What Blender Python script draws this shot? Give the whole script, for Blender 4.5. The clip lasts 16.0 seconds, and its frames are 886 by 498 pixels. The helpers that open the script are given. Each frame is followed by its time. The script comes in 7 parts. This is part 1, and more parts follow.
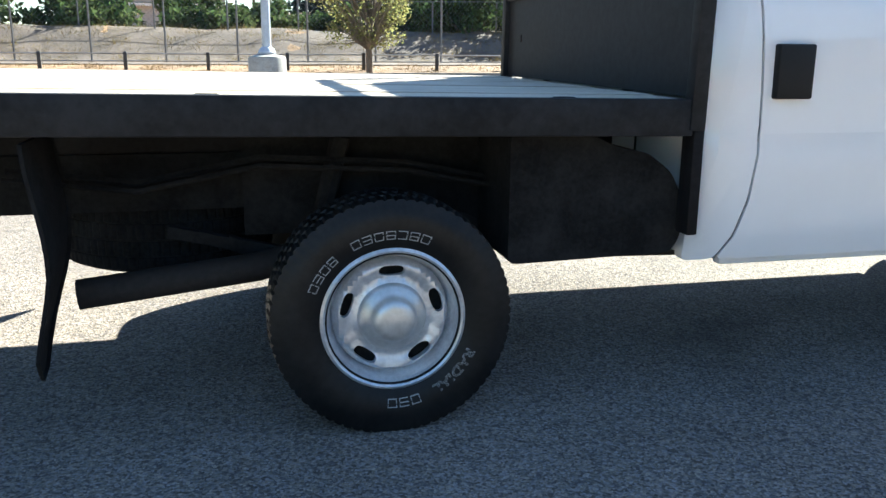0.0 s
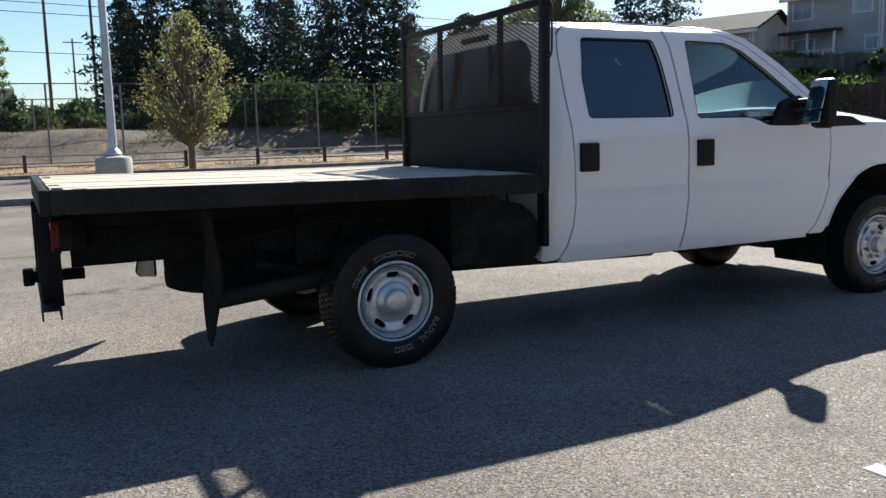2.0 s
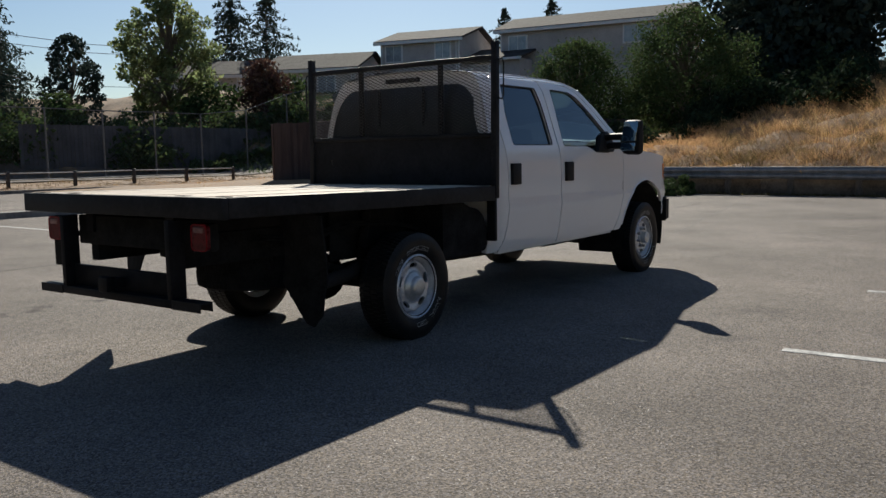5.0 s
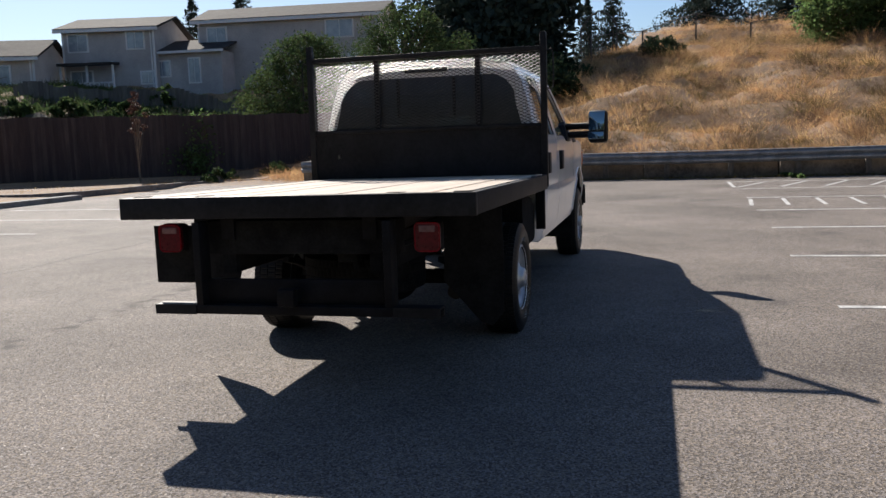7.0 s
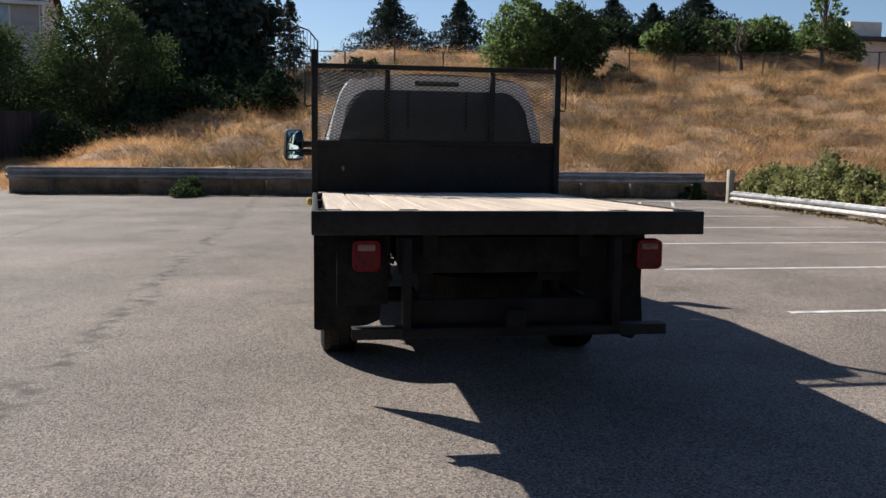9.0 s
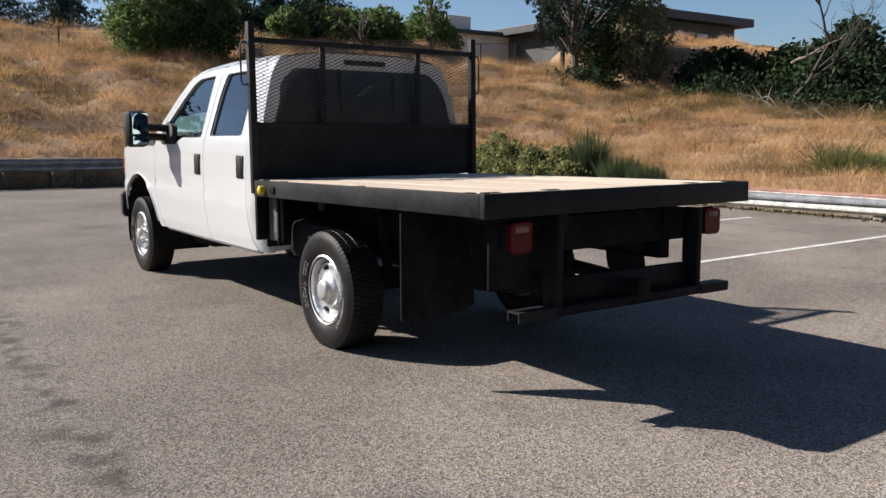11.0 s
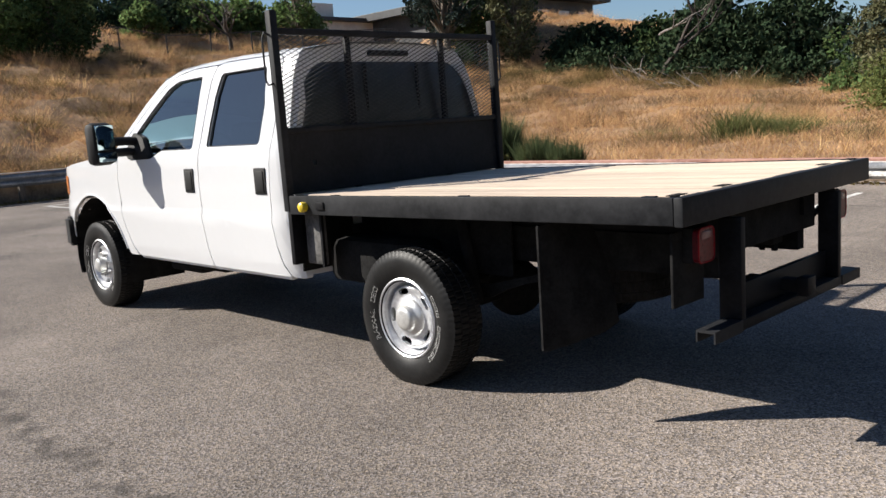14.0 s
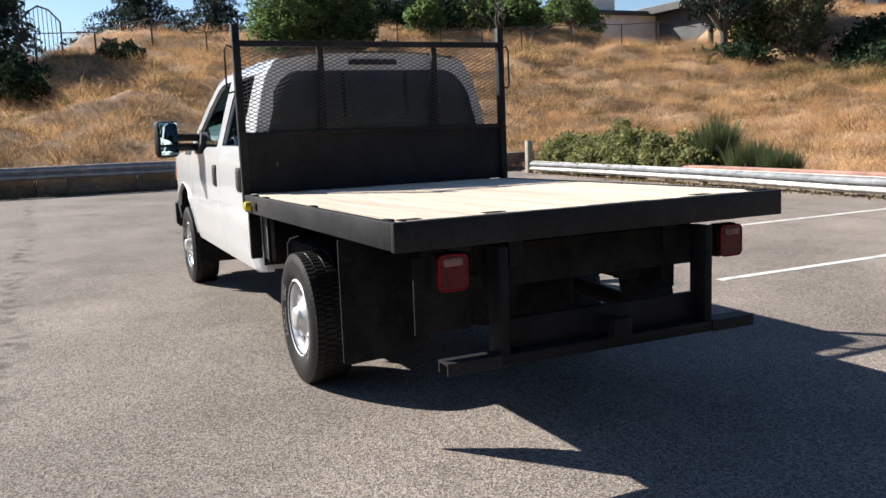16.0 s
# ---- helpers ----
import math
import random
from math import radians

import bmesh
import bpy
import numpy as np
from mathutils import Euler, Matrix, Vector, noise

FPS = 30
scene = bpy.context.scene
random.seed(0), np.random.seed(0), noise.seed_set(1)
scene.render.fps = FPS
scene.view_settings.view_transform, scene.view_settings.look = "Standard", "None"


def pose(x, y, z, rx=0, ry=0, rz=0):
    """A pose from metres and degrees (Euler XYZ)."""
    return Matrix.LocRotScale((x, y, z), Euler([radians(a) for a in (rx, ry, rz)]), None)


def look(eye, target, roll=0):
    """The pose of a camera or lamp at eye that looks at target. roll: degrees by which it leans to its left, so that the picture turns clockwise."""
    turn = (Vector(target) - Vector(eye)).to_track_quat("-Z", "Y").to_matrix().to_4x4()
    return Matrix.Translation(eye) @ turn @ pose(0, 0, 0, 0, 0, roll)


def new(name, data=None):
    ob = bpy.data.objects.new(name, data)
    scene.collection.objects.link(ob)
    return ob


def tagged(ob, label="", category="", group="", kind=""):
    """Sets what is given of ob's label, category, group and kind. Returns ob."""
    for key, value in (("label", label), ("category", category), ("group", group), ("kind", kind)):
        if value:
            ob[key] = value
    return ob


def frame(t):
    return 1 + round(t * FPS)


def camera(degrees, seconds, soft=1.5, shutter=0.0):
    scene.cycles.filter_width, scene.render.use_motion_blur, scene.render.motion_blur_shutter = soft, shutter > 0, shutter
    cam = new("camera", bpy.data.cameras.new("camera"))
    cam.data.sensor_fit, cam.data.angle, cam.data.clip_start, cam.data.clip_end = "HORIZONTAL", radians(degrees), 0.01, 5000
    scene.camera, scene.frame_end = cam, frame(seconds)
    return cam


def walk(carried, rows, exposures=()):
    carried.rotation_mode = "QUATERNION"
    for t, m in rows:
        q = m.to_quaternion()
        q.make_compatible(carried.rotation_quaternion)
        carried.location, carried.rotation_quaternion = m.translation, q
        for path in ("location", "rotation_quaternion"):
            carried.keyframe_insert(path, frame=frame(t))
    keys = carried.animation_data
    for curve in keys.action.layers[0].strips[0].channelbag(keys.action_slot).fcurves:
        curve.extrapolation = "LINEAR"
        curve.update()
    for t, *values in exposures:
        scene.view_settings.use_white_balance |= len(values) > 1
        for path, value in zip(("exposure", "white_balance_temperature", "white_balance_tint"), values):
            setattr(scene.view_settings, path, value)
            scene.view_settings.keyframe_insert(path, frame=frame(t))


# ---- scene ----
cam = camera(55.2, 16.0)

PATH = [
    (0, (-0.46, -3.578, 1.266), (-0.007, -1.687, 0.798), 0.5),
    (0.5, (-0.749, -4.067, 1.298), (-0.182, -2.188, 0.912), 0.4),
    (1, (-1.066, -4.615, 1.335), (-0.392, -2.763, 0.997), -0.9),
    (1.5, (-1.474, -5.083, 1.361), (-0.688, -3.269, 1.057), -1.4),
    (2, (-1.928, -5.476, 1.363), (-1.044, -3.703, 1.093), -1.4),
    (2.5, (-2.475, -5.747, 1.373), (-1.478, -4.029, 1.14), -1.1),
    (3, (-3.077, -5.964, 1.356), (-1.979, -4.302, 1.18), -1.0),
    (3.5, (-3.64, -6.023, 1.356), (-2.435, -4.435, 1.198), -0.7),
    (4, (-4.08, -5.797, 1.347), (-2.763, -4.302, 1.171), -0.4),
    (4.5, (-4.466, -5.354, 1.367), (-3.007, -4.003, 1.153), -0.3),
    (4.7, (-4.656, -5.146, 1.358), (-3.132, -3.869, 1.141), -0.5),
    (6.8, (-6.029, -2.276, 1.399), (-4.132, -1.695, 1.148), -2.2),
    (7, (-6.115, -1.99, 1.404), (-4.196, -1.487, 1.153), -2.0),
    (7.5, (-6.241, -1.215, 1.396), (-4.279, -0.91, 1.151), -0.4),
    (8, (-6.325, -0.457, 1.415), (-4.34, -0.368, 1.192), -0.1),
    (8.5, (-6.289, 0.317, 1.42), (-4.302, 0.254, 1.199), 0.3),
    (9, (-6.177, 1.038, 1.443), (-4.212, 0.739, 1.217), 0.7),
    (9.5, (-5.985, 1.727, 1.448), (-4.078, 1.171, 1.211), 0.5),
    (10, (-5.766, 2.414, 1.44), (-3.942, 1.627, 1.205), -0.0),
    (10.2, (-5.665, 2.677, 1.412), (-3.875, 1.818, 1.174), -0.1),
    (12.3, (-3.701, 4.834, 1.445), (-2.415, 3.325, 1.175), 0.3),
    (12.5, (-3.466, 4.956, 1.478), (-2.214, 3.419, 1.21), 0.1),
    (13, (-3.146, 4.521, 1.509), (-1.864, 3.02, 1.19), -2.7),
    (13.5, (-3.32, 4.419, 1.514), (-1.969, 2.974, 1.215), -4.0),
    (14, (-3.628, 4.169, 1.522), (-2.21, 2.791, 1.221), -3.8),
    (14.5, (-3.916, 3.815, 1.528), (-2.414, 2.526, 1.239), -3.0),
    (15, (-4.3, 3.4, 1.528), (-2.697, 2.24, 1.241), -2.2),
    (15.5, (-4.636, 2.874, 1.515), (-2.943, 1.851, 1.218), -1.6),
    (16, (-4.999, 2.295, 1.512), (-3.201, 1.465, 1.23), -2.2),
]
walk(cam, [(t, look(e, g, r)) for t, e, g, r in PATH], [(0, 2.88, 6150, -3), (0.5, 2.65, 6150, -3), (1, 2.35, 6150, -2), (1.5, 2.0, 6150, 0), (2.5, 1.48, 6350, 5), (3.0, 1.38, 6500, 5), (3.5, 1.0, 6700, 4), (4.7, 0.76, 6550, 4), (7, 1.2, 6420, 9), (9, 1.2, 6450, 9), (10.2, 1.2, 6420, 9), (12.5, 1.15, 6400, 8), (14, 1.22, 6400, 8), (15, 1.24, 6400, 8), (16, 1.64, 6350, 7)])

# ---- light ----
SUN = Vector((1.10, 0.885, 1.0)).normalized()
world = bpy.data.worlds.new("daylight")
scene.world = world
world.use_nodes = True
sky = world.node_tree.nodes.new("ShaderNodeTexSky")
sky.sky_type = "NISHITA"
sky.sun_disc = False
sky.sun_elevation = math.asin(SUN.z)
sky.sun_rotation = math.atan2(SUN.x, SUN.y)
sky.air_density, sky.dust_density, sky.ozone_density = 1.0, 0.5, 1.0
background = world.node_tree.nodes["Background"]
background.inputs["Strength"].default_value = 0.040
clear = world.node_tree.nodes.new("ShaderNodeMix")
clear.data_type, clear.blend_type = "RGBA", "MULTIPLY"
clear.inputs["Factor"].default_value = 1.0
clear.inputs["B"].default_value = (0.88, 0.98, 1.15, 1)
world.node_tree.links.new(sky.outputs["Color"], clear.inputs["A"])
world.node_tree.links.new(clear.outputs["Result"], background.inputs["Color"])
sun_data = bpy.data.lights.new("sun", "SUN")
sun_data.energy, sun_data.angle, sun_data.color = 5.0, radians(0.55), (1.0, 0.92, 0.83)
sun = new("sun", sun_data)
sun.matrix_world = look(SUN * 60, (0, 0, 0))


# ---- materials ----
def mat(name, col, col2=None, rough=0.6, metal=0.0, var=0.18, scale=4.0, fine=45.0, bump=0.15, dist=0.004,
        island=0.0, obj=0.0, coat=0.0, spec=0.5, rvar=0.1, stretch=(1, 1, 1), transmit=0.0):
    """Procedural surface: two scales of colour change, roughness change and fine relief."""
    m = bpy.data.materials.new(name)
    m.use_nodes = True
    nt = m.node_tree
    N, L = nt.nodes, nt.links
    b = N["Principled BSDF"]
    tc, mp = N.new("ShaderNodeTexCoord"), N.new("ShaderNodeMapping")
    L.new(tc.outputs["Object"], mp.inputs["Vector"])
    mp.inputs["Scale"].default_value = stretch
    n1, n2 = N.new("ShaderNodeTexNoise"), N.new("ShaderNodeTexNoise")
    for n, s in ((n1, scale), (n2, fine)):
        L.new(mp.outputs["Vector"], n.inputs["Vector"])
        n.inputs["Scale"].default_value = s
        n.inputs["Detail"].default_value = 5
        n.inputs["Roughness"].default_value = 0.65
    mix = N.new("ShaderNodeMix")
    mix.data_type = "RGBA"
    c1 = [c * (1 - var) for c in col]
    c2 = col2 or [min(1, c * (1 + var)) for c in col]
    mix.inputs["A"].default_value, mix.inputs["B"].default_value = (*c1, 1), (*c2, 1)
    add = N.new("ShaderNodeMath")
    add.operation = "ADD"
    sc1 = N.new("ShaderNodeMapRange")
    sc1.inputs["From Min"].default_value, sc1.inputs["From Max"].default_value = 0.32, 0.68
    L.new(n1.outputs["Fac"], sc1.inputs["Value"])
    sc2 = N.new("ShaderNodeMapRange")
    sc2.inputs["From Min"].default_value, sc2.inputs["From Max"].default_value = 0.3, 0.7
    sc2.inputs["To Min"].default_value, sc2.inputs["To Max"].default_value = -0.3, 0.3
    L.new(n2.outputs["Fac"], sc2.inputs["Value"])
    L.new(sc1.outputs["Result"], add.inputs[0])
    L.new(sc2.outputs["Result"], add.inputs[1])
    add.use_clamp = True
    L.new(add.outputs["Value"], mix.inputs["Factor"])
    out = mix.outputs["Result"]
    if island or obj:
        hs = N.new("ShaderNodeHueSaturation")
        if island:
            src = N.new("ShaderNodeNewGeometry").outputs["Random Per Island"]
        else:
            src = N.new("ShaderNodeObjectInfo").outputs["Random"]
        k = island or obj
        mr = N.new("ShaderNodeMapRange")
        mr.inputs["To Min"].default_value, mr.inputs["To Max"].default_value = 1 - k, 1 + k
        L.new(src, mr.inputs["Value"])
        L.new(mr.outputs["Result"], hs.inputs["Value"])
        hue = N.new("ShaderNodeMapRange")
        hue.inputs["To Min"].default_value, hue.inputs["To Max"].default_value = 0.5 - 0.06 * k, 0.5 + 0.06 * k
        L.new(src, hue.inputs["Value"])
        L.new(hue.outputs["Result"], hs.inputs["Hue"])
        L.new(out, hs.inputs["Color"])
        out = hs.outputs["Color"]
    L.new(out, b.inputs["Base Color"])
    rr = N.new("ShaderNodeMapRange")
    rr.inputs["To Min"].default_value, rr.inputs["To Max"].default_value = max(0.02, rough - rvar), min(1, rough + rvar)
    L.new(n1.outputs["Fac"], rr.inputs["Value"])
    L.new(rr.outputs["Result"], b.inputs["Roughness"])
    b.inputs["Metallic"].default_value = metal
    b.inputs["Diffuse Roughness"].default_value = 0.5
    b.inputs["Specular IOR Level"].default_value = spec
    b.inputs["Coat Weight"].default_value = coat
    b.inputs["Coat Roughness"].default_value = 0.06
    if bump:
        bp = N.new("ShaderNodeBump")
        bp.inputs["Strength"].default_value, bp.inputs["Distance"].default_value = bump, dist
        L.new(n2.outputs["Fac"], bp.inputs["Height"])
        L.new(bp.outputs["Normal"], b.inputs["Normal"])
    if transmit:
        tr = N.new("ShaderNodeBsdfTranslucent")
        L.new(out, tr.inputs["Color"])
        ms = N.new("ShaderNodeMixShader")
        ms.inputs["Fac"].default_value = transmit
        L.new(b.outputs["BSDF"], ms.inputs[1])
        L.new(tr.outputs["BSDF"], ms.inputs[2])
        L.new(ms.outputs["Shader"], N["Material Output"].inputs["Surface"])
    return m


def glass(name, tint, gloss=0.0, ior=1.75):
    """Thin tinted pane: tinted see-through plus a Fresnel gloss."""
    m = bpy.data.materials.new(name)
    m.use_nodes = True
    N, L = m.node_tree.nodes, m.node_tree.links
    N.remove(N["Principled BSDF"])
    t, g, x, fr = (N.new("ShaderNodeBsdfTransparent"), N.new("ShaderNodeBsdfGlossy"), N.new("ShaderNodeMixShader"), N.new("ShaderNodeFresnel"))
    t.inputs["Color"].default_value = (*tint, 1)
    g.inputs["Roughness"].default_value = gloss
    g.inputs["Color"].default_value = (0.86, 0.93, 1.0, 1)
    fr.inputs["IOR"].default_value = ior
    L.new(fr.outputs["Fac"], x.inputs["Fac"])
    L.new(t.outputs["BSDF"], x.inputs[1])
    L.new(g.outputs["BSDF"], x.inputs[2])
    L.new(x.outputs["Shader"], N["Material Output"].inputs["Surface"])
    return m


def asphalt_mat():
    m = mat("asphalt", (0.136, 0.1205, 0.110), (0.214, 0.188, 0.170), rough=0.85, spec=0.12, scale=0.35, fine=60, bump=0.5, dist=0.006, rvar=0.08)
    N, L = m.node_tree.nodes, m.node_tree.links
    b = N["Principled BSDF"]
    base = b.inputs["Base Color"].links[0].from_socket
    tc = N.new("ShaderNodeTexCoord")
    # aggregate: light and dark stones
    v = N.new("ShaderNodeTexVoronoi")
    v.inputs["Scale"].default_value = 105
    L.new(tc.outputs["Object"], v.inputs["Vector"])
    v2 = N.new("ShaderNodeTexVoronoi")
    v2.inputs["Scale"].default_value = 260
    L.new(tc.outputs["Object"], v2.inputs["Vector"])
    ramp = N.new("ShaderNodeMapRange")
    sep = N.new("ShaderNodeSeparateColor")
    L.new(v.outputs["Color"], sep.inputs["Color"])
    L.new(sep.outputs["Red"], ramp.inputs["Value"])
    ramp.inputs["To Min"].default_value, ramp.inputs["To Max"].default_value = 0.44, 1.62
    mul = N.new("ShaderNodeMix")
    mul.data_type, mul.blend_type = "RGBA", "MULTIPLY"
    mul.inputs["Factor"].default_value = 1.0
    L.new(base, mul.inputs["A"])
    comb = N.new("ShaderNodeCombineColor")
    # fine grit between the stones, and a few stones of warmer or colder tint
    sep2 = N.new("ShaderNodeSeparateColor")
    L.new(v2.outputs["Color"], sep2.inputs["Color"])
    grit = N.new("ShaderNodeMapRange")
    grit.inputs["To Min"].default_value, grit.inputs["To Max"].default_value = 0.7, 1.3
    L.new(sep2.outputs["Red"], grit.inputs["Value"])
    both = N.new("ShaderNodeMath")
    both.operation = "MULTIPLY"
    L.new(ramp.outputs["Result"], both.inputs[0])
    L.new(grit.outputs["Result"], both.inputs[1])
    for c, lo, hi in (("Red", 0.94, 1.10), ("Green", 0.97, 1.03), ("Blue", 1.05, 0.90)):
        tint = N.new("ShaderNodeMapRange")
        tint.inputs["To Min"].default_value, tint.inputs["To Max"].default_value = lo, hi
        L.new(sep.outputs["Blue"], tint.inputs["Value"])
        tm = N.new("ShaderNodeMath")
        tm.operation = "MULTIPLY"
        L.new(both.outputs["Value"], tm.inputs[0])
        L.new(tint.outputs["Result"], tm.inputs[1])
        L.new(tm.outputs["Value"], comb.inputs[c])
    # a few polished stones glint
    gl = N.new("ShaderNodeMapRange")
    gl.inputs["From Min"].default_value, gl.inputs["From Max"].default_value = 0.96, 0.985
    gl.inputs["To Min"].default_value, gl.inputs["To Max"].default_value = 0.84, 0.6
    L.new(sep.outputs["Green"], gl.inputs["Value"])
    L.new(gl.outputs["Result"], b.inputs["Roughness"])
    gs = N.new("ShaderNodeMapRange")
    gs.inputs["From Min"].default_value, gs.inputs["From Max"].default_value = 0.96, 0.985
    gs.inputs["To Min"].default_value, gs.inputs["To Max"].default_value = 0.11, 0.25
    L.new(sep.outputs["Green"], gs.inputs["Value"])
    L.new(gs.outputs["Result"], b.inputs["Specular IOR Level"])
    L.new(comb.outputs["Color"], mul.inputs["B"])
    # oil stains and damp streaks
    n = N.new("ShaderNodeTexNoise")
    n.inputs["Scale"].default_value, n.inputs["Detail"].default_value = 0.9, 8
    L.new(tc.outputs["Object"], n.inputs["Vector"])
    st = N.new("ShaderNodeMapRange")
    st.inputs["From Min"].default_value, st.inputs["From Max"].default_value = 0.6, 0.76
    st.inputs["To Min"].default_value, st.inputs["To Max"].default_value = 0.0, 0.5
    L.new(n.outputs["Fac"], st.inputs["Value"])
    mx = N.new("ShaderNodeMix")
    mx.data_type = "RGBA"
    mx.inputs["B"].default_value = (0.04, 0.04, 0.042, 1)
    L.new(st.outputs["Result"], mx.inputs["Factor"])
    L.new(mul.outputs["Result"], mx.inputs["A"])
    # rough dark seam between two laid lanes, broken up by wear
    xyz = N.new("ShaderNodeSeparateXYZ")
    L.new(tc.outputs["Object"], xyz.inputs["Vector"])
    wob = N.new("ShaderNodeTexNoise")
    wob.inputs["Scale"].default_value, wob.inputs["Detail"].default_value = 1.6, 9
    L.new(tc.outputs["Object"], wob.inputs["Vector"])
    off = N.new("ShaderNodeMath")
    off.operation = "MULTIPLY_ADD"
    L.new(wob.outputs["Fac"], off.inputs[0])
    off.inputs[1].default_value = 0.5
    L.new(xyz.outputs["Y"], off.inputs[2])
    far = N.new("ShaderNodeMath")
    far.operation = "SUBTRACT"
    L.new(off.outputs["Value"], far.inputs[0])
    far.inputs[1].default_value = 2.98
    ab = N.new("ShaderNodeMath")
    ab.operation = "ABSOLUTE"
    L.new(far.outputs["Value"], ab.inputs[0])
    near = N.new("ShaderNodeMapRange")
    near.inputs["From Min"].default_value, near.inputs["From Max"].default_value = 0.02, 0.22
    near.inputs["To Min"].default_value, near.inputs["To Max"].default_value = 1.0, 0.0
    L.new(ab.outputs["Value"], near.inputs["Value"])
    worn = N.new("ShaderNodeTexNoise")
    worn.inputs["Scale"].default_value, worn.inputs["Detail"].default_value = 4.5, 10
    L.new(tc.outputs["Object"], worn.inputs["Vector"])
    wr = N.new("ShaderNodeMapRange")
    wr.inputs["From Min"].default_value, wr.inputs["From Max"].default_value = 0.46, 0.62
    wr.inputs["To Min"].default_value, wr.inputs["To Max"].default_value = 0.0, 0.75
    L.new(worn.outputs["Fac"], wr.inputs["Value"])
    seam = N.new("ShaderNodeMath")
    seam.operation = "MULTIPLY"
    L.new(near.outputs["Result"], seam.inputs[0])
    L.new(wr.outputs["Result"], seam.inputs[1])
    mx2 = N.new("ShaderNodeMix")
    mx2.data_type = "RGBA"
    mx2.inputs["B"].default_value = (0.045, 0.041, 0.038, 1)
    L.new(seam.outputs["Value"], mx2.inputs["Factor"])
    L.new(mx.outputs["Result"], mx2.inputs["A"])
    L.new(mx2.outputs["Result"], b.inputs["Base Color"])
    b.inputs["Diffuse Roughness"].default_value = 0.4
    # stone relief
    bp = N.new("ShaderNodeBump")
    bp.inputs["Strength"].default_value, bp.inputs["Distance"].default_value = 0.55, 0.006
    L.new(v.outputs["Distance"], bp.inputs["Height"])
    L.new(b.inputs["Normal"].links[0].from_socket, bp.inputs["Normal"])
    L.new(bp.outputs["Normal"], b.inputs["Normal"])
    return m


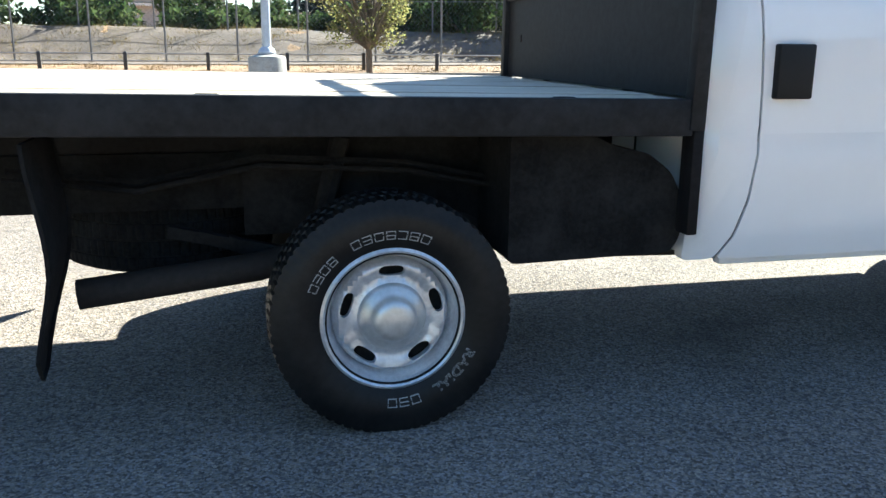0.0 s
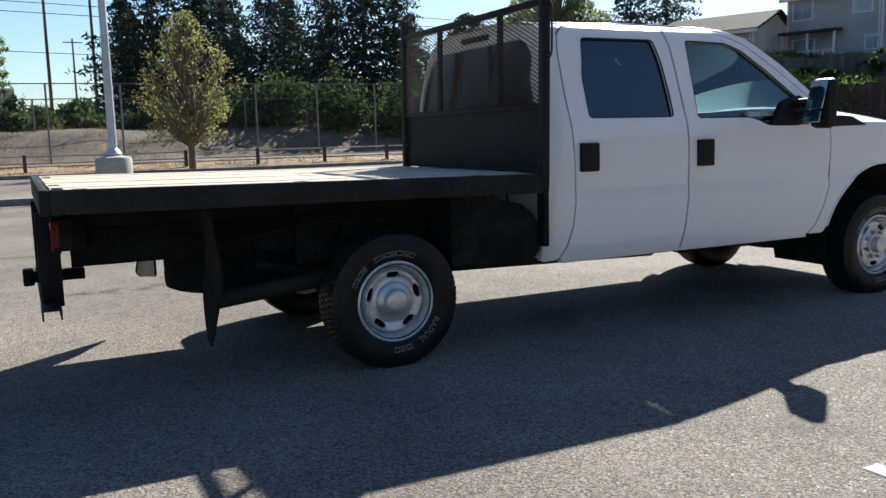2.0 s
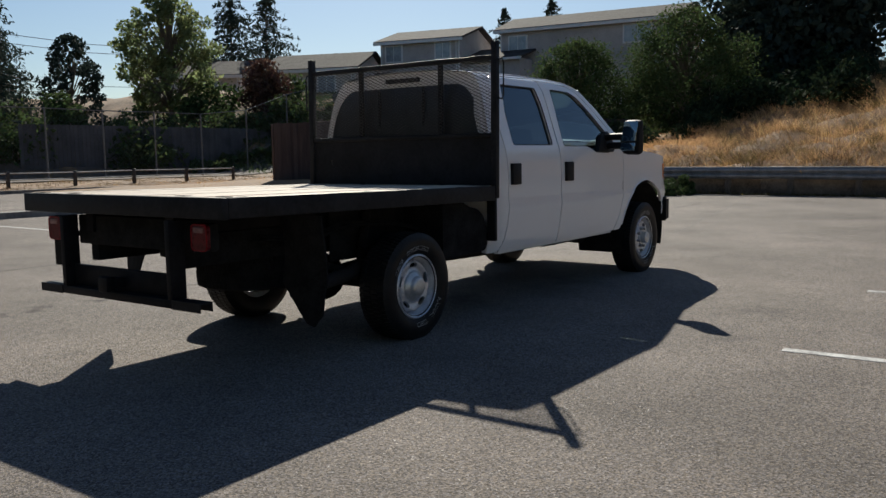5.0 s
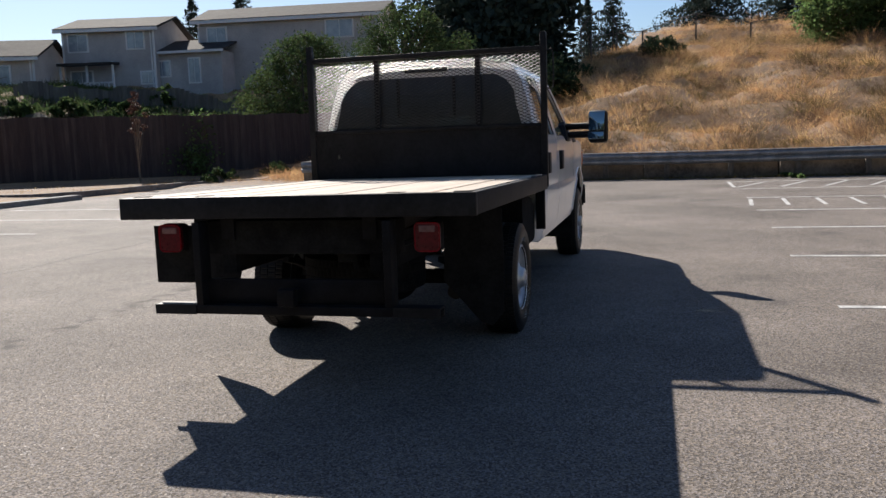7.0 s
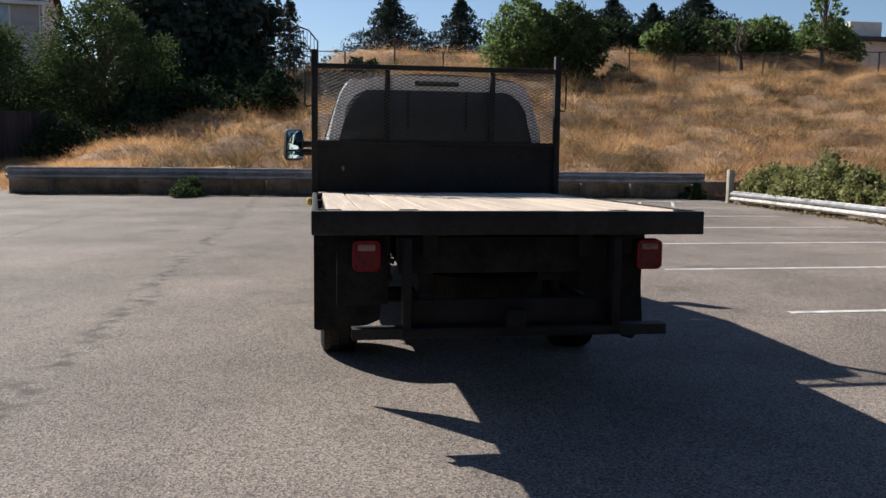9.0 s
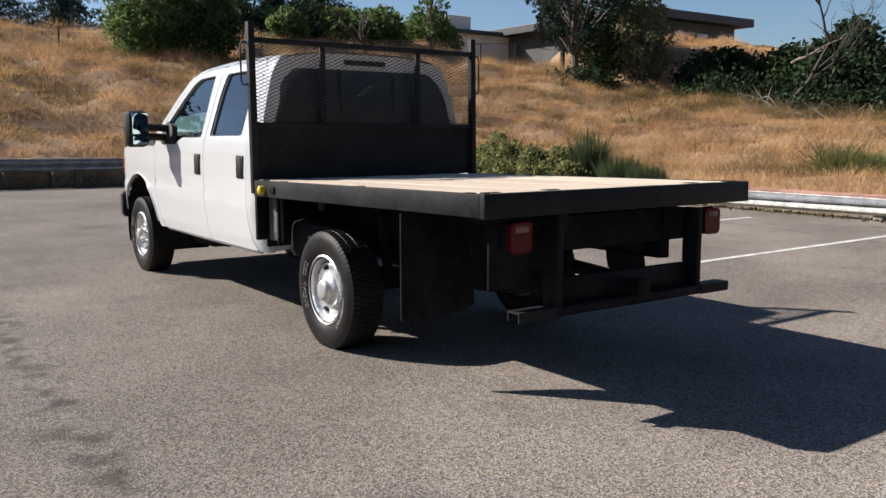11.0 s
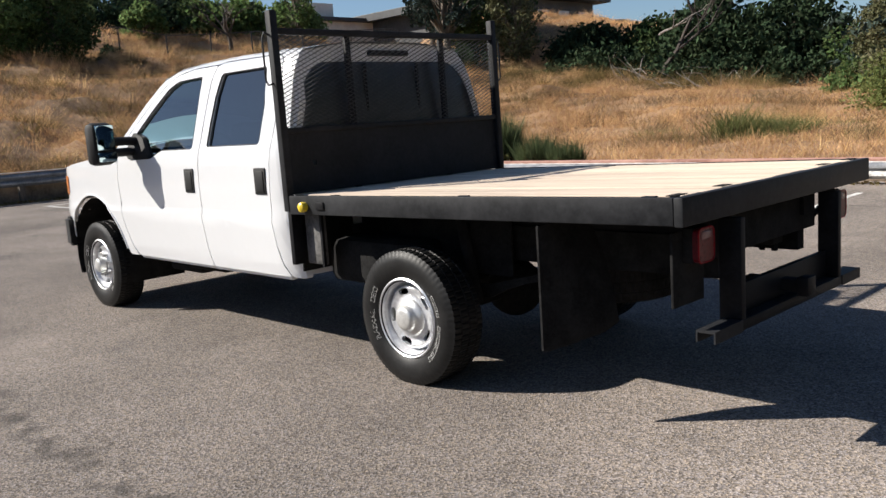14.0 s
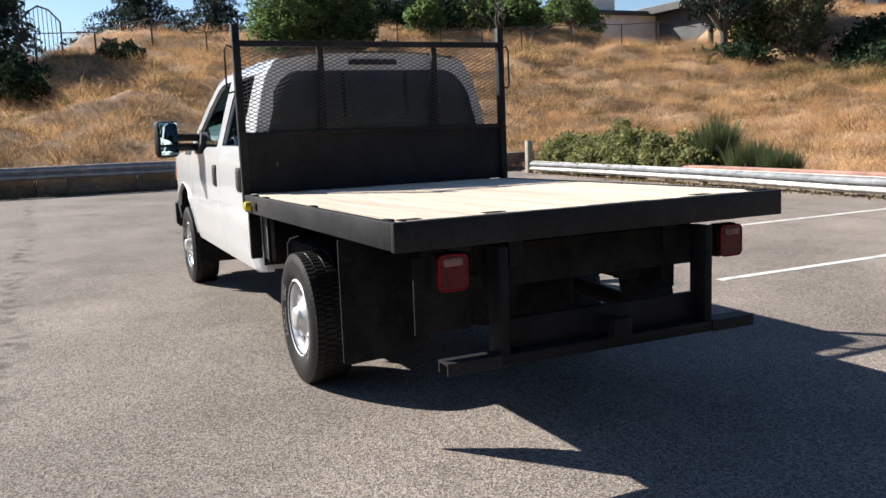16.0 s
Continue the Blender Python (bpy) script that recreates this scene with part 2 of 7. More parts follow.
M = {
    "asphalt": asphalt_mat(),
    "paint": mat("white_paint", (0.745, 0.755, 0.77), rough=0.24, var=0.012, scale=1.5, fine=20, bump=0.03, dist=0.002, coat=0.6, rvar=0.06),
    "grime": mat("road_film_on_paint", (0.04, 0.04, 0.04), (0.16, 0.155, 0.15), rough=0.6, scale=5, fine=40, bump=0.1),
    "black": mat("black_steel", (0.008, 0.008, 0.0095), (0.017, 0.017, 0.019), spec=0.1, rough=0.55, scale=5, fine=60, bump=0.2, dist=0.002),
    "rail": mat("black_rail_paint", (0.009, 0.010, 0.012), (0.025, 0.026, 0.029), spec=0.16, rough=0.58, scale=3, fine=30, bump=0.25, dist=0.003, rvar=0.15),
    # rail paint made lighter so that the mesh strands read as sunlit
    "strand": mat("sunlit_mesh_paint", (0.035, 0.035, 0.037), (0.085, 0.085, 0.09), rough=0.42, spec=0.35, scale=8, fine=60),
    "dark": mat("underbody_grime_and_shade", (0.011, 0.011, 0.0115), (0.025, 0.025, 0.025), spec=0.08, rough=0.9, scale=6, fine=60),
    "plastic": mat("black_plastic", (0.012, 0.012, 0.013), rough=0.65, spec=0.25, fine=120, bump=0.1),
    "rubber": mat("tyre_rubber", (0.008, 0.008, 0.0085), (0.016, 0.016, 0.016), spec=0.22, rough=0.45, scale=6, fine=50),
    "jamb": mat("shaded_door_jamb", (0.10, 0.10, 0.105), rough=0.7, var=0.1),
    "letter": mat("tyre_letter_paint", (0.42, 0.42, 0.41), rough=0.7),
    "steel": mat("silver_wheel_paint", (0.62, 0.63, 0.66), (0.75, 0.76, 0.78), rough=0.34, metal=0.55, scale=9, fine=70, bump=0.08, dist=0.002),
    "cap": mat("hub_cap_metal", (0.60, 0.60, 0.58), (0.7, 0.7, 0.69), rough=0.36, metal=0.6, scale=9),
    "lug": mat("lug_steel", (0.45, 0.45, 0.45), rough=0.3, metal=0.9),
    "wood": mat("weathered_plank", (0.50, 0.405, 0.315), (0.63, 0.525, 0.415), rough=0.8, scale=2.2, fine=22, stretch=(0.35, 5, 5), bump=0.35, dist=0.004, obj=0.06),
    "seat": mat("grey_seat_cloth", (0.05, 0.05, 0.055), rough=0.9, fine=160),
    "trim": mat("interior_trim", (0.045, 0.045, 0.047), rough=0.7),
    "glass_dark": glass("privacy_glass", (0.016, 0.018, 0.021), ior=1.95),
    "glass_rear": glass("dusty_rear_glass", (0.016, 0.018, 0.021), gloss=0.32, ior=1.9),
    "glass": glass("tinted_glass", (0.34, 0.44, 0.43), ior=1.9),
    "mirror": mat("mirror_glass", (0.34, 0.43, 0.44), rough=0.02, metal=1.0, var=0.01, bump=0, rvar=0.0),
    "red": mat("red_lens", (0.17, 0.002, 0.008), (0.27, 0.004, 0.013), rough=0.35, scale=30, fine=90, bump=0.3, coat=0.0, spec=0.12),
    "dark_red": mat("dark_red_lens", (0.075, 0.003, 0.008), (0.13, 0.005, 0.012), rough=0.3, scale=30, fine=90, bump=0.3, spec=0.2),
    "maroon_lens": mat("maroon_lens", (0.17, 0.08, 0.08), (0.27, 0.15, 0.145), rough=0.2, spec=0.3),
    "pale_lens": mat("clear_lens", (0.22, 0.15, 0.145), rough=0.2, coat=0.5),
    "amber": mat("amber_lens", (0.72, 0.25, 0.07), rough=0.2, coat=0.5),
    "yellow": mat("yellow_plastic", (0.75, 0.55, 0.03), rough=0.4),
    "exhaust": mat("exhaust_steel", (0.014, 0.012, 0.011), (0.03, 0.026, 0.024), rough=0.8, metal=0.2),
    "line": mat("worn_line_paint", (0.32, 0.31, 0.30), (0.66, 0.65, 0.62), rough=0.8, scale=5, fine=40, bump=0.3),
    "concrete": mat("concrete", (0.30, 0.29, 0.27), (0.44, 0.42, 0.39), rough=0.9, scale=2.5, fine=30, bump=0.4, dist=0.01),
    "kerb": mat("kerb_concrete", (0.13, 0.125, 0.12), (0.26, 0.25, 0.235), rough=0.9, scale=2, fine=25, bump=0.4, dist=0.01),
    "galv": mat("weathered_galvanised_steel", (0.20, 0.21, 0.225), (0.33, 0.34, 0.36), rough=0.5, metal=0.5, scale=3, fine=25),
    "whiterail": mat("chipped_white_rail", (0.36, 0.34, 0.31), (0.70, 0.69, 0.67), rough=0.6, scale=6, fine=30),
    "slat": mat("dark_grey_slats", (0.055, 0.056, 0.062), (0.095, 0.096, 0.104), rough=0.8, scale=0.8, fine=10, obj=0.15),
    "pole": mat("grey_pole_paint", (0.42, 0.46, 0.52), rough=0.5, metal=0.3, scale=2),
    "iron": mat("dark_fence_iron", (0.035, 0.033, 0.032), rough=0.6),
    "wire": mat("fence_wire", (0.10, 0.10, 0.10), rough=0.6, metal=0.3),
    "palewire": mat("grey_fence_wire", (0.13, 0.13, 0.135), rough=0.6, metal=0.3),
    "woodpost": mat("grey_timber_post", (0.30, 0.27, 0.22), (0.42, 0.38, 0.32), rough=0.9, stretch=(4, 4, 0.6)),
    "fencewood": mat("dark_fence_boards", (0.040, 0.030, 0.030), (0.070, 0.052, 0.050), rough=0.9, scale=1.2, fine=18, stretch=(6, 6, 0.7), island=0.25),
    "greyboard": mat("weathered_grey_boards", (0.085, 0.082, 0.082), (0.14, 0.135, 0.13), rough=0.9, scale=1.0, fine=12, stretch=(6, 6, 0.7), island=0.25),
    "bark": mat("bark", (0.10, 0.08, 0.06), (0.19, 0.155, 0.12), rough=0.95, scale=5, fine=30, stretch=(3, 3, 0.6), bump=0.6, dist=0.03),
    "deadbark": mat("dark_dead_bark", (0.03, 0.024, 0.02), (0.075, 0.06, 0.05), rough=0.95, scale=5, fine=30, stretch=(3, 3, 0.6), bump=0.6, dist=0.03),
    "deadwood": mat("bleached_deadwood", (0.15, 0.13, 0.115), (0.34, 0.30, 0.27), rough=0.9, scale=5, fine=30),
    "conifer": mat("conifer_needles", (0.022, 0.036, 0.032), (0.058, 0.078, 0.062), rough=0.85, scale=0.5, fine=6, bump=0, island=0.22, spec=0.05, transmit=0.12),
    "leaf": mat("green_leaves", (0.075, 0.118, 0.040), (0.155, 0.215, 0.082), rough=0.85, scale=0.5, fine=6, bump=0, island=0.4, spec=0.05, transmit=0.5),
    "leaf_bright": mat("sunny_leaves", (0.10, 0.13, 0.042), (0.23, 0.245, 0.09), rough=0.85, scale=0.5, fine=6, bump=0, island=0.4, spec=0.05, transmit=0.4),
    "leaf_pale": mat("pale_green_leaves", (0.13, 0.165, 0.07), (0.26, 0.30, 0.14), rough=0.8, scale=0.5, fine=6, bump=0, island=0.35, spec=0.08, transmit=0.5),
    "leaf_dark": mat("dark_leaves", (0.034, 0.060, 0.024), (0.090, 0.122, 0.048), rough=0.85, scale=0.5, fine=6, bump=0, island=0.4, spec=0.05, transmit=0.3),
    "leaf_olive": mat("dull_olive_leaves", (0.09, 0.095, 0.045), (0.19, 0.18, 0.09), rough=0.7, scale=0.5, fine=6, bump=0, island=0.35, spec=0.2, transmit=0.35),
    "leaf_deep": mat("deep_green_leaves", (0.019, 0.034, 0.019), (0.050, 0.072, 0.037), rough=0.9, scale=0.5, fine=6, bump=0, island=0.4, spec=0.03, transmit=0.15),
    "leaf_yellow": mat("yellowing_leaves", (0.12, 0.13, 0.045), (0.25, 0.235, 0.095), rough=0.6, scale=0.5, fine=6, bump=0, island=0.35, spec=0.12, transmit=0.5),
    "leaf_red": mat("russet_leaves", (0.07, 0.04, 0.034), (0.12, 0.065, 0.05), rough=0.7, scale=0.5, fine=6, bump=0, island=0.35, spec=0.12, transmit=0.25),
    "straw": mat("dry_grass", (0.39, 0.225, 0.108), (0.65, 0.41, 0.215), rough=0.8, scale=0.25, fine=3, bump=0, island=0.35, spec=0.2, transmit=0.3),
    "scrub": mat("dull_scrub_grass", (0.12, 0.082, 0.048), (0.26, 0.185, 0.105), rough=0.85, scale=0.3, fine=3, bump=0, island=0.4, spec=0.1, transmit=0.25),
    "weed": mat("brown_weeds", (0.10, 0.075, 0.03), (0.20, 0.15, 0.06), rough=0.85, scale=0.3, fine=3, bump=0, island=0.4, spec=0.2, transmit=0.25),
    "palestraw": mat("pale_dry_grass", (0.50, 0.295, 0.142), (0.73, 0.485, 0.26), rough=0.8, scale=0.3, fine=3, bump=0, island=0.3, spec=0.2, transmit=0.3),
    "dirtwall": mat("dirt_stained_concrete", (0.10, 0.075, 0.052), (0.26, 0.20, 0.145), rough=0.95, scale=1.2, fine=14, bump=0.5, dist=0.02),
    "broom": mat("green_broom_stems", (0.06, 0.085, 0.035), (0.14, 0.165, 0.075), rough=0.8, scale=0.4, fine=3, bump=0, island=0.35, spec=0.15, transmit=0.3),
    "bramble": mat("yellowing_bramble_leaves", (0.095, 0.12, 0.042), (0.275, 0.27, 0.11), rough=0.6, scale=1.6, fine=8, bump=0, island=0.45, spec=0.15, transmit=0.4),
    "greengrass": mat("green_grass_tufts", (0.09, 0.11, 0.035), (0.21, 0.21, 0.08), rough=0.8, scale=0.4, fine=3, bump=0, island=0.3, spec=0.2, transmit=0.3),
    "soil": mat("dry_grass_ground", (0.18, 0.105, 0.055), (0.35, 0.215, 0.112), rough=0.95, scale=0.22, fine=3.5, bump=0.7, dist=0.12),
    "earth": mat("bare_brown_earth", (0.085, 0.066, 0.055), (0.17, 0.13, 0.105), rough=0.95, scale=0.6, fine=6, bump=0.6, dist=0.06),
    "mulch": mat("red_brown_bark_mulch", (0.22, 0.10, 0.075), (0.40, 0.23, 0.18), rough=0.95, scale=2, fine=20),
    "siding": mat("grey_house_siding", (0.37, 0.36, 0.365), (0.45, 0.435, 0.44), rough=0.8, scale=0.4, fine=8),
    "siding_tan": mat("tan_house_siding", (0.50, 0.45, 0.42), (0.58, 0.53, 0.50), rough=0.8, scale=0.4, fine=8),
    "roof": mat("roof_shingle", (0.036, 0.034, 0.035), (0.062, 0.059, 0.059), spec=0.1, rough=0.95, scale=1.0, fine=12, bump=0.5, dist=0.03),
    "white_trim": mat("white_trim", (0.62, 0.63, 0.65), rough=0.6, var=0.06),
    "pane": mat("window_pane", (0.20, 0.24, 0.29), (0.34, 0.38, 0.43), rough=0.1, scale=0.6, fine=3, bump=0, spec=0.8),
    "block": mat("grey_block_wall", (0.07, 0.075, 0.08), (0.115, 0.118, 0.122), rough=0.85, scale=0.5, fine=6),
    "pale_wall": mat("pale_building_wall", (0.66, 0.62, 0.57), (0.76, 0.72, 0.67), rough=0.8, scale=0.5, fine=6),
    "darkroof": mat("dark_roof_edge", (0.02, 0.021, 0.024), (0.04, 0.042, 0.046), rough=0.6, scale=1),
    "tar": mat("crack_sealant", (0.05, 0.045, 0.042), (0.11, 0.10, 0.09), rough=0.8, scale=8),
}


# ---- mesh helpers ----
def mesh_of(name, bm, material, smooth=True, angle=34):
    me = bpy.data.meshes.new(name)
    bmesh.ops.recalc_face_normals(bm, faces=bm.faces)
    bm.to_mesh(me)
    bm.free()
    me.materials.append(material)
    if smooth:
        me.polygons.foreach_set("use_smooth", [True] * len(me.polygons))
        me.set_sharp_from_angle(angle=radians(angle))
    return me


def part(name, bm, material, parent, label="", smooth=True, angle=34):
    """Links a bmesh as one mesh object under a thing or a part."""
    ob = new(name, mesh_of(name, bm, material, smooth, angle))
    ob.parent = parent
    return tagged(ob, label)


def thing(name, label, category, group="", kind="", at=None):
    """An Empty at the thing's base that parents its parts."""
    ob = new(name)
    ob.empty_display_size = 0.1
    if at is not None:
        ob.matrix_world = at
    return tagged(ob, label, category, group, kind)


def single(name, bm, material, label, category, group="", kind="", smooth=True):
    return tagged(new(name, mesh_of(name, bm, material, smooth)), label, category, group, kind)


def raw_mesh(name, verts, faces, material, smooth=False):
    me = bpy.data.meshes.new(name)
    me.from_pydata(verts, [], faces)
    me.materials.append(material)
    if smooth:
        me.polygons.foreach_set("use_smooth", [True] * len(me.polygons))
    return me


def box(bm, x0, x1, y0, y1, z0, z1, bev=0.0, m=None):
    r = bmesh.ops.create_cube(bm, size=1)
    vs = r["verts"]
    for v in vs:
        v.co = Vector((x0 + (v.co.x + 0.5) * (x1 - x0), y0 + (v.co.y + 0.5) * (y1 - y0), z0 + (v.co.z + 0.5) * (z1 - z0)))
    if bev:
        es = list({e for v in vs for e in v.link_edges})
        r2 = bmesh.ops.bevel(bm, geom=es, offset=bev, segments=2, profile=0.5, affect="EDGES")
        vs = list({v for f in r2["faces"] for v in f.verts} | {v for v in vs if v.is_valid})
    if m is not None:
        bmesh.ops.transform(bm, matrix=m, verts=vs)
    return bm


def nbox(*a, **k):
    return box(bmesh.new(), *a, **k)


def tube(bm, pts, r, n=8, r1=None, cap=True):
    """A round bar along a line of points, tapering from r to r1."""
    pts = [Vector(p) for p in pts]
    rings = []
    for i, p in enumerate(pts):
        d = (pts[min(i + 1, len(pts) - 1)] - pts[max(i - 1, 0)]).normalized()
        a = d.orthogonal().normalized() if i == 0 else (rings_a - d * rings_a.dot(d)).normalized()
        rings_a = a
        c = d.cross(a)
        rr = r if r1 is None else r + (r1 - r) * i / (len(pts) - 1)
        rings.append([bm.verts.new(p + (a * math.cos(2 * math.pi * k / n) + c * math.sin(2 * math.pi * k / n)) * rr) for k in range(n)])
    for A, B in zip(rings, rings[1:]):
        for k in range(n):
            bm.faces.new((A[k], A[(k + 1) % n], B[(k + 1) % n], B[k]))
    if cap:
        bm.faces.new(rings[0][::-1])
        bm.faces.new(rings[-1])
    return bm


def lathe(bm, prof, n=48, axis="y", close=False):
    """Turns (radius, offset) pairs round an axis."""
    rings = []
    for r, o in prof:
        ring = []
        for k in range(n):
            a = 2 * math.pi * k / n
            c, s = r * math.cos(a), r * math.sin(a)
            ring.append(bm.verts.new((c, o, s) if axis == "y" else (c, s, o)))
        rings.append(ring)
    pairs = list(zip(rings, rings[1:])) + ([(rings[-1], rings[0])] if close else [])
    for A, B in pairs:
        for k in range(n):
            bm.faces.new((A[k], A[(k + 1) % n], B[(k + 1) % n], B[k]))
    if not close:
        for ring in (rings[0], rings[-1]):
            if prof[rings.index(ring)][0] > 1e-4:
                bm.faces.new(ring)
    return bm


def fillet(pts, r, n=4):
    """Rounds the corners of a closed outline."""
    out = []
    for i, p in enumerate(pts):
        p = Vector(p)
        a, b = Vector(pts[i - 1]), Vector(pts[(i + 1) % len(pts)])
        ra = min(r, (a - p).length * 0.45)
        rb = min(r, (b - p).length * 0.45)
        s, e = p + (a - p).normalized() * ra, p + (b - p).normalized() * rb
        for k in range(n + 1):
            t = k / n
            out.append((1 - t) ** 2 * s + 2 * t * (1 - t) * p + t * t * e)
    return out


def flat_polygon(outline, holes=()):
    """Vertices and triangles of an outline with holes, in two dimensions."""
    from mathutils.geometry import tessellate_polygon
    loops = [[Vector((p[0], p[1], 0)) for p in outline]] + [[Vector((p[0], p[1], 0)) for p in h] for h in holes]
    tris = tessellate_polygon(loops)
    return [v for lp in loops for v in lp], tris


def sheet(outline, holes, place, thick, step=0.1, back=None):
    """A pressed panel: outline with holes, cut into a grid, bent by place(u, v), its rims turned in by thick along back(u, v)."""
    vs, tris = flat_polygon(outline, holes)
    bm = bmesh.new()
    bv = [bm.verts.new(v) for v in vs]
    for t in tris:
        try:
            bm.faces.new([bv[i] for i in t])
        except ValueError:
            pass
    us, ws = [v.x for v in vs], [v.y for v in vs]
    for axis, vals in ((0, us), (1, ws)):
        k = math.floor(min(vals) / step) + 1
        while k * step < max(vals):
            co = Vector((0, 0, 0))
            co[axis] = k * step
            no = Vector((0, 0, 0))
            no[axis] = 1
            bmesh.ops.bisect_plane(bm, geom=bm.verts[:] + bm.edges[:] + bm.faces[:], plane_co=co, plane_no=no, dist=1e-5)
            k += 1
    edge = [e for e in bm.edges if e.is_boundary]
    r = bmesh.ops.extrude_edge_only(bm, edges=edge)
    rim = {v for v in r["geom"] if isinstance(v, bmesh.types.BMVert)}
    for v in bm.verts:
        u, w = v.co.x, v.co.y
        p = Vector(place(u, w))
        if v in rim:
            p += Vector(back(u, w)) * thick
        v.co = p
    return bm


def bar(bm, a, b, w, h):
    """A square bar from a to b."""
    a, b = Vector(a), Vector(b)
    d = b - a
    m = Matrix.Translation((a + b) / 2) @ d.to_track_quat("X", "Z").to_matrix().to_4x4()
    return box(bm, -d.length / 2, d.length / 2, -w / 2, w / 2, -h / 2, h / 2, m=m)


# ---- ground ----
def ramp(t):
    t = min(max(t, 0.0), 1.0)
    return t * t * (3 - 2 * t) * 0.5 + t * 0.5


def between(x, xs, ys):
    return float(np.interp(x, xs, ys))


def shelf(x, y):
    """Further rise of the dry grass behind the hill fence."""
    return 2.2 * ramp((x - 46.6) / 7.5) * between(y, (-42, -36, -2, 4), (0, 1, 1, 0))


def height(x, y):
    """Height of the land: the level lot, the dry bank ahead of it and beside it, the housing rise behind the fence."""
    crest = between(y, (-60, -35, -25, -10, 0, 6, 12, 20), (6.5, 6.8, 6.4, 6.1, 6.0, 4.6, 2.6, 1.2))
    edge = 21.55 + 0.07 * y + 1.15
    foot = between(y, (9.6, 11.6), (0.60, 0.0))
    front = foot + (crest - foot) * ramp((x - edge) / (46.2 - edge)) + shelf(x, y) if x > edge else -0.06
    brow = between(x, (-30, 0, 12, 20, 26, 32, 44, 60), (0.8, 1.3, 1.8, 2.6, 3.3, 4.0, 6.5, 7.5))
    side = 0.12 + (brow - 0.12) * ramp((-12.0 - y) / 28) if y < -11.75 - 0.06 * (x - 4) else -0.06
    if y < -43:
        side += 3.3 * ramp((-43 - y) / 8) * between(x, (27, 34, 48, 54), (0, 1, 1, 0))
    z = max(front, side)
    # lawn and housing rise ahead on the far side
    if x > 14 and y > 12:
        back = (x - 17) * 0.62 + (y - 19) * 0.78
        lawn = 0.05 + 0.035 * max(0, back) * (1 - between(x, (32, 42), (1, 0)) * between(y, (26, 31), (0, 1))) if y > 17.2 else -0.06
        rise = 5.6 * ramp((back - 14) / 36) * (1 - between(x, (30, 46), (1, 0)) * between(y, (28, 34), (0, 1)))
        z = max(z, lawn + rise) if y > 17.2 or x > 22 else z
    # verge, bank and wooded rise beyond the second lot
    if y > 31.2:
        bank = 0.06 + 0.25 * ramp((y - 31.2) / 4) + 1.7 * ramp((y - 41.5) / 5)
        z = max(z, bank) if x < 24 else max(z, bank * between(x, (24, 34), (1, 0.8)))
    if z > 0.1:
        z += (0.5 * noise.noise((x * 0.27, y * 0.27, 0)) + 0.72 * noise.noise((x * 0.62, y * 0.62, 3))) * min(1, (z - 0.1) / 0.9) * (0.25 if y > 30 and x < 30 or y > 10.5 and x < 36 else 0.55 if y < -12 and x < 24 else 1)
    return z


def grid_lines(lo, hi, near_lo, near_hi, fine, far):
    a = list(np.arange(near_lo, near_hi + 1e-6, fine))
    step, v, out = fine, near_lo, []
    while v > lo:
        step = min(step * 1.25, far)
        v -= step
        out.append(v)
    a = out[::-1] + a
    step, v = fine, near_hi
    while v < hi:
        step = min(step * 1.25, far)
        v += step
        a.append(v)
    return a


gx = grid_lines(-900, 900, -24, 62, 0.8, 120)
gy = grid_lines(-900, 900, -58, 58, 0.8, 120)
gverts = [(x, y, height(x, y)) for x in gx for y in gy]
ny = len(gy)
gfaces = [(i * ny + j, (i + 1) * ny + j, (i + 1) * ny + j + 1, i * ny + j + 1) for i in range(len(gx) - 1) for j in range(ny - 1)]
tagged(new("ground", raw_mesh("ground", gverts, gfaces, M["soil"], True)), "uneven ground of dry tan grass rising into banks round the lot", "ground", kind="structure")

# bare brown earth on the bank beyond the far verge
ex, ey = list(np.arange(-40, 44.1, 2)), list(np.arange(36.1, 48.1, 0.7))
everts = [(x, y, height(x, y) + 0.05) for x in ex for y in ey]
efaces = [(i * len(ey) + j, (i + 1) * len(ey) + j, (i + 1) * len(ey) + j + 1, i * len(ey) + j + 1) for i in range(len(ex) - 1) for j in range(len(ey) - 1)]
tagged(new("earth_bank", raw_mesh("earth_bank", everts, efaces, M["earth"], True)), "bare brown earth bank behind the far fence", "bank", kind="structure")

# lot: level asphalt, cut by the kerbed strip along its far side
bm = bmesh.new()
for x0, x1, y0, y1 in ((-60, 21.95, -11.9, 15.6), (-60, 17.6, 15.6, 31.2), (21.95, 24.4, 9.6, 15.6)):
    nx, nyy = max(2, int((x1 - x0) / 3)), max(2, int((y1 - y0) / 3))
    vs = [[bm.verts.new((x0 + (x1 - x0) * i / nx, y0 + (y1 - y0) * j / nyy, 0)) for j in range(nyy + 1)] for i in range(nx + 1)]
    for i in range(nx):
        for j in range(nyy):
            bm.faces.new((vs[i][j], vs[i + 1][j], vs[i + 1][j + 1], vs[i][j + 1]))
bmesh.ops.remove_doubles(bm, verts=bm.verts, dist=0.001)
single("parking_lot", bm, M["asphalt"], "worn grey asphalt parking lot with coarse aggregate and stains", "parking lot", kind="structure")


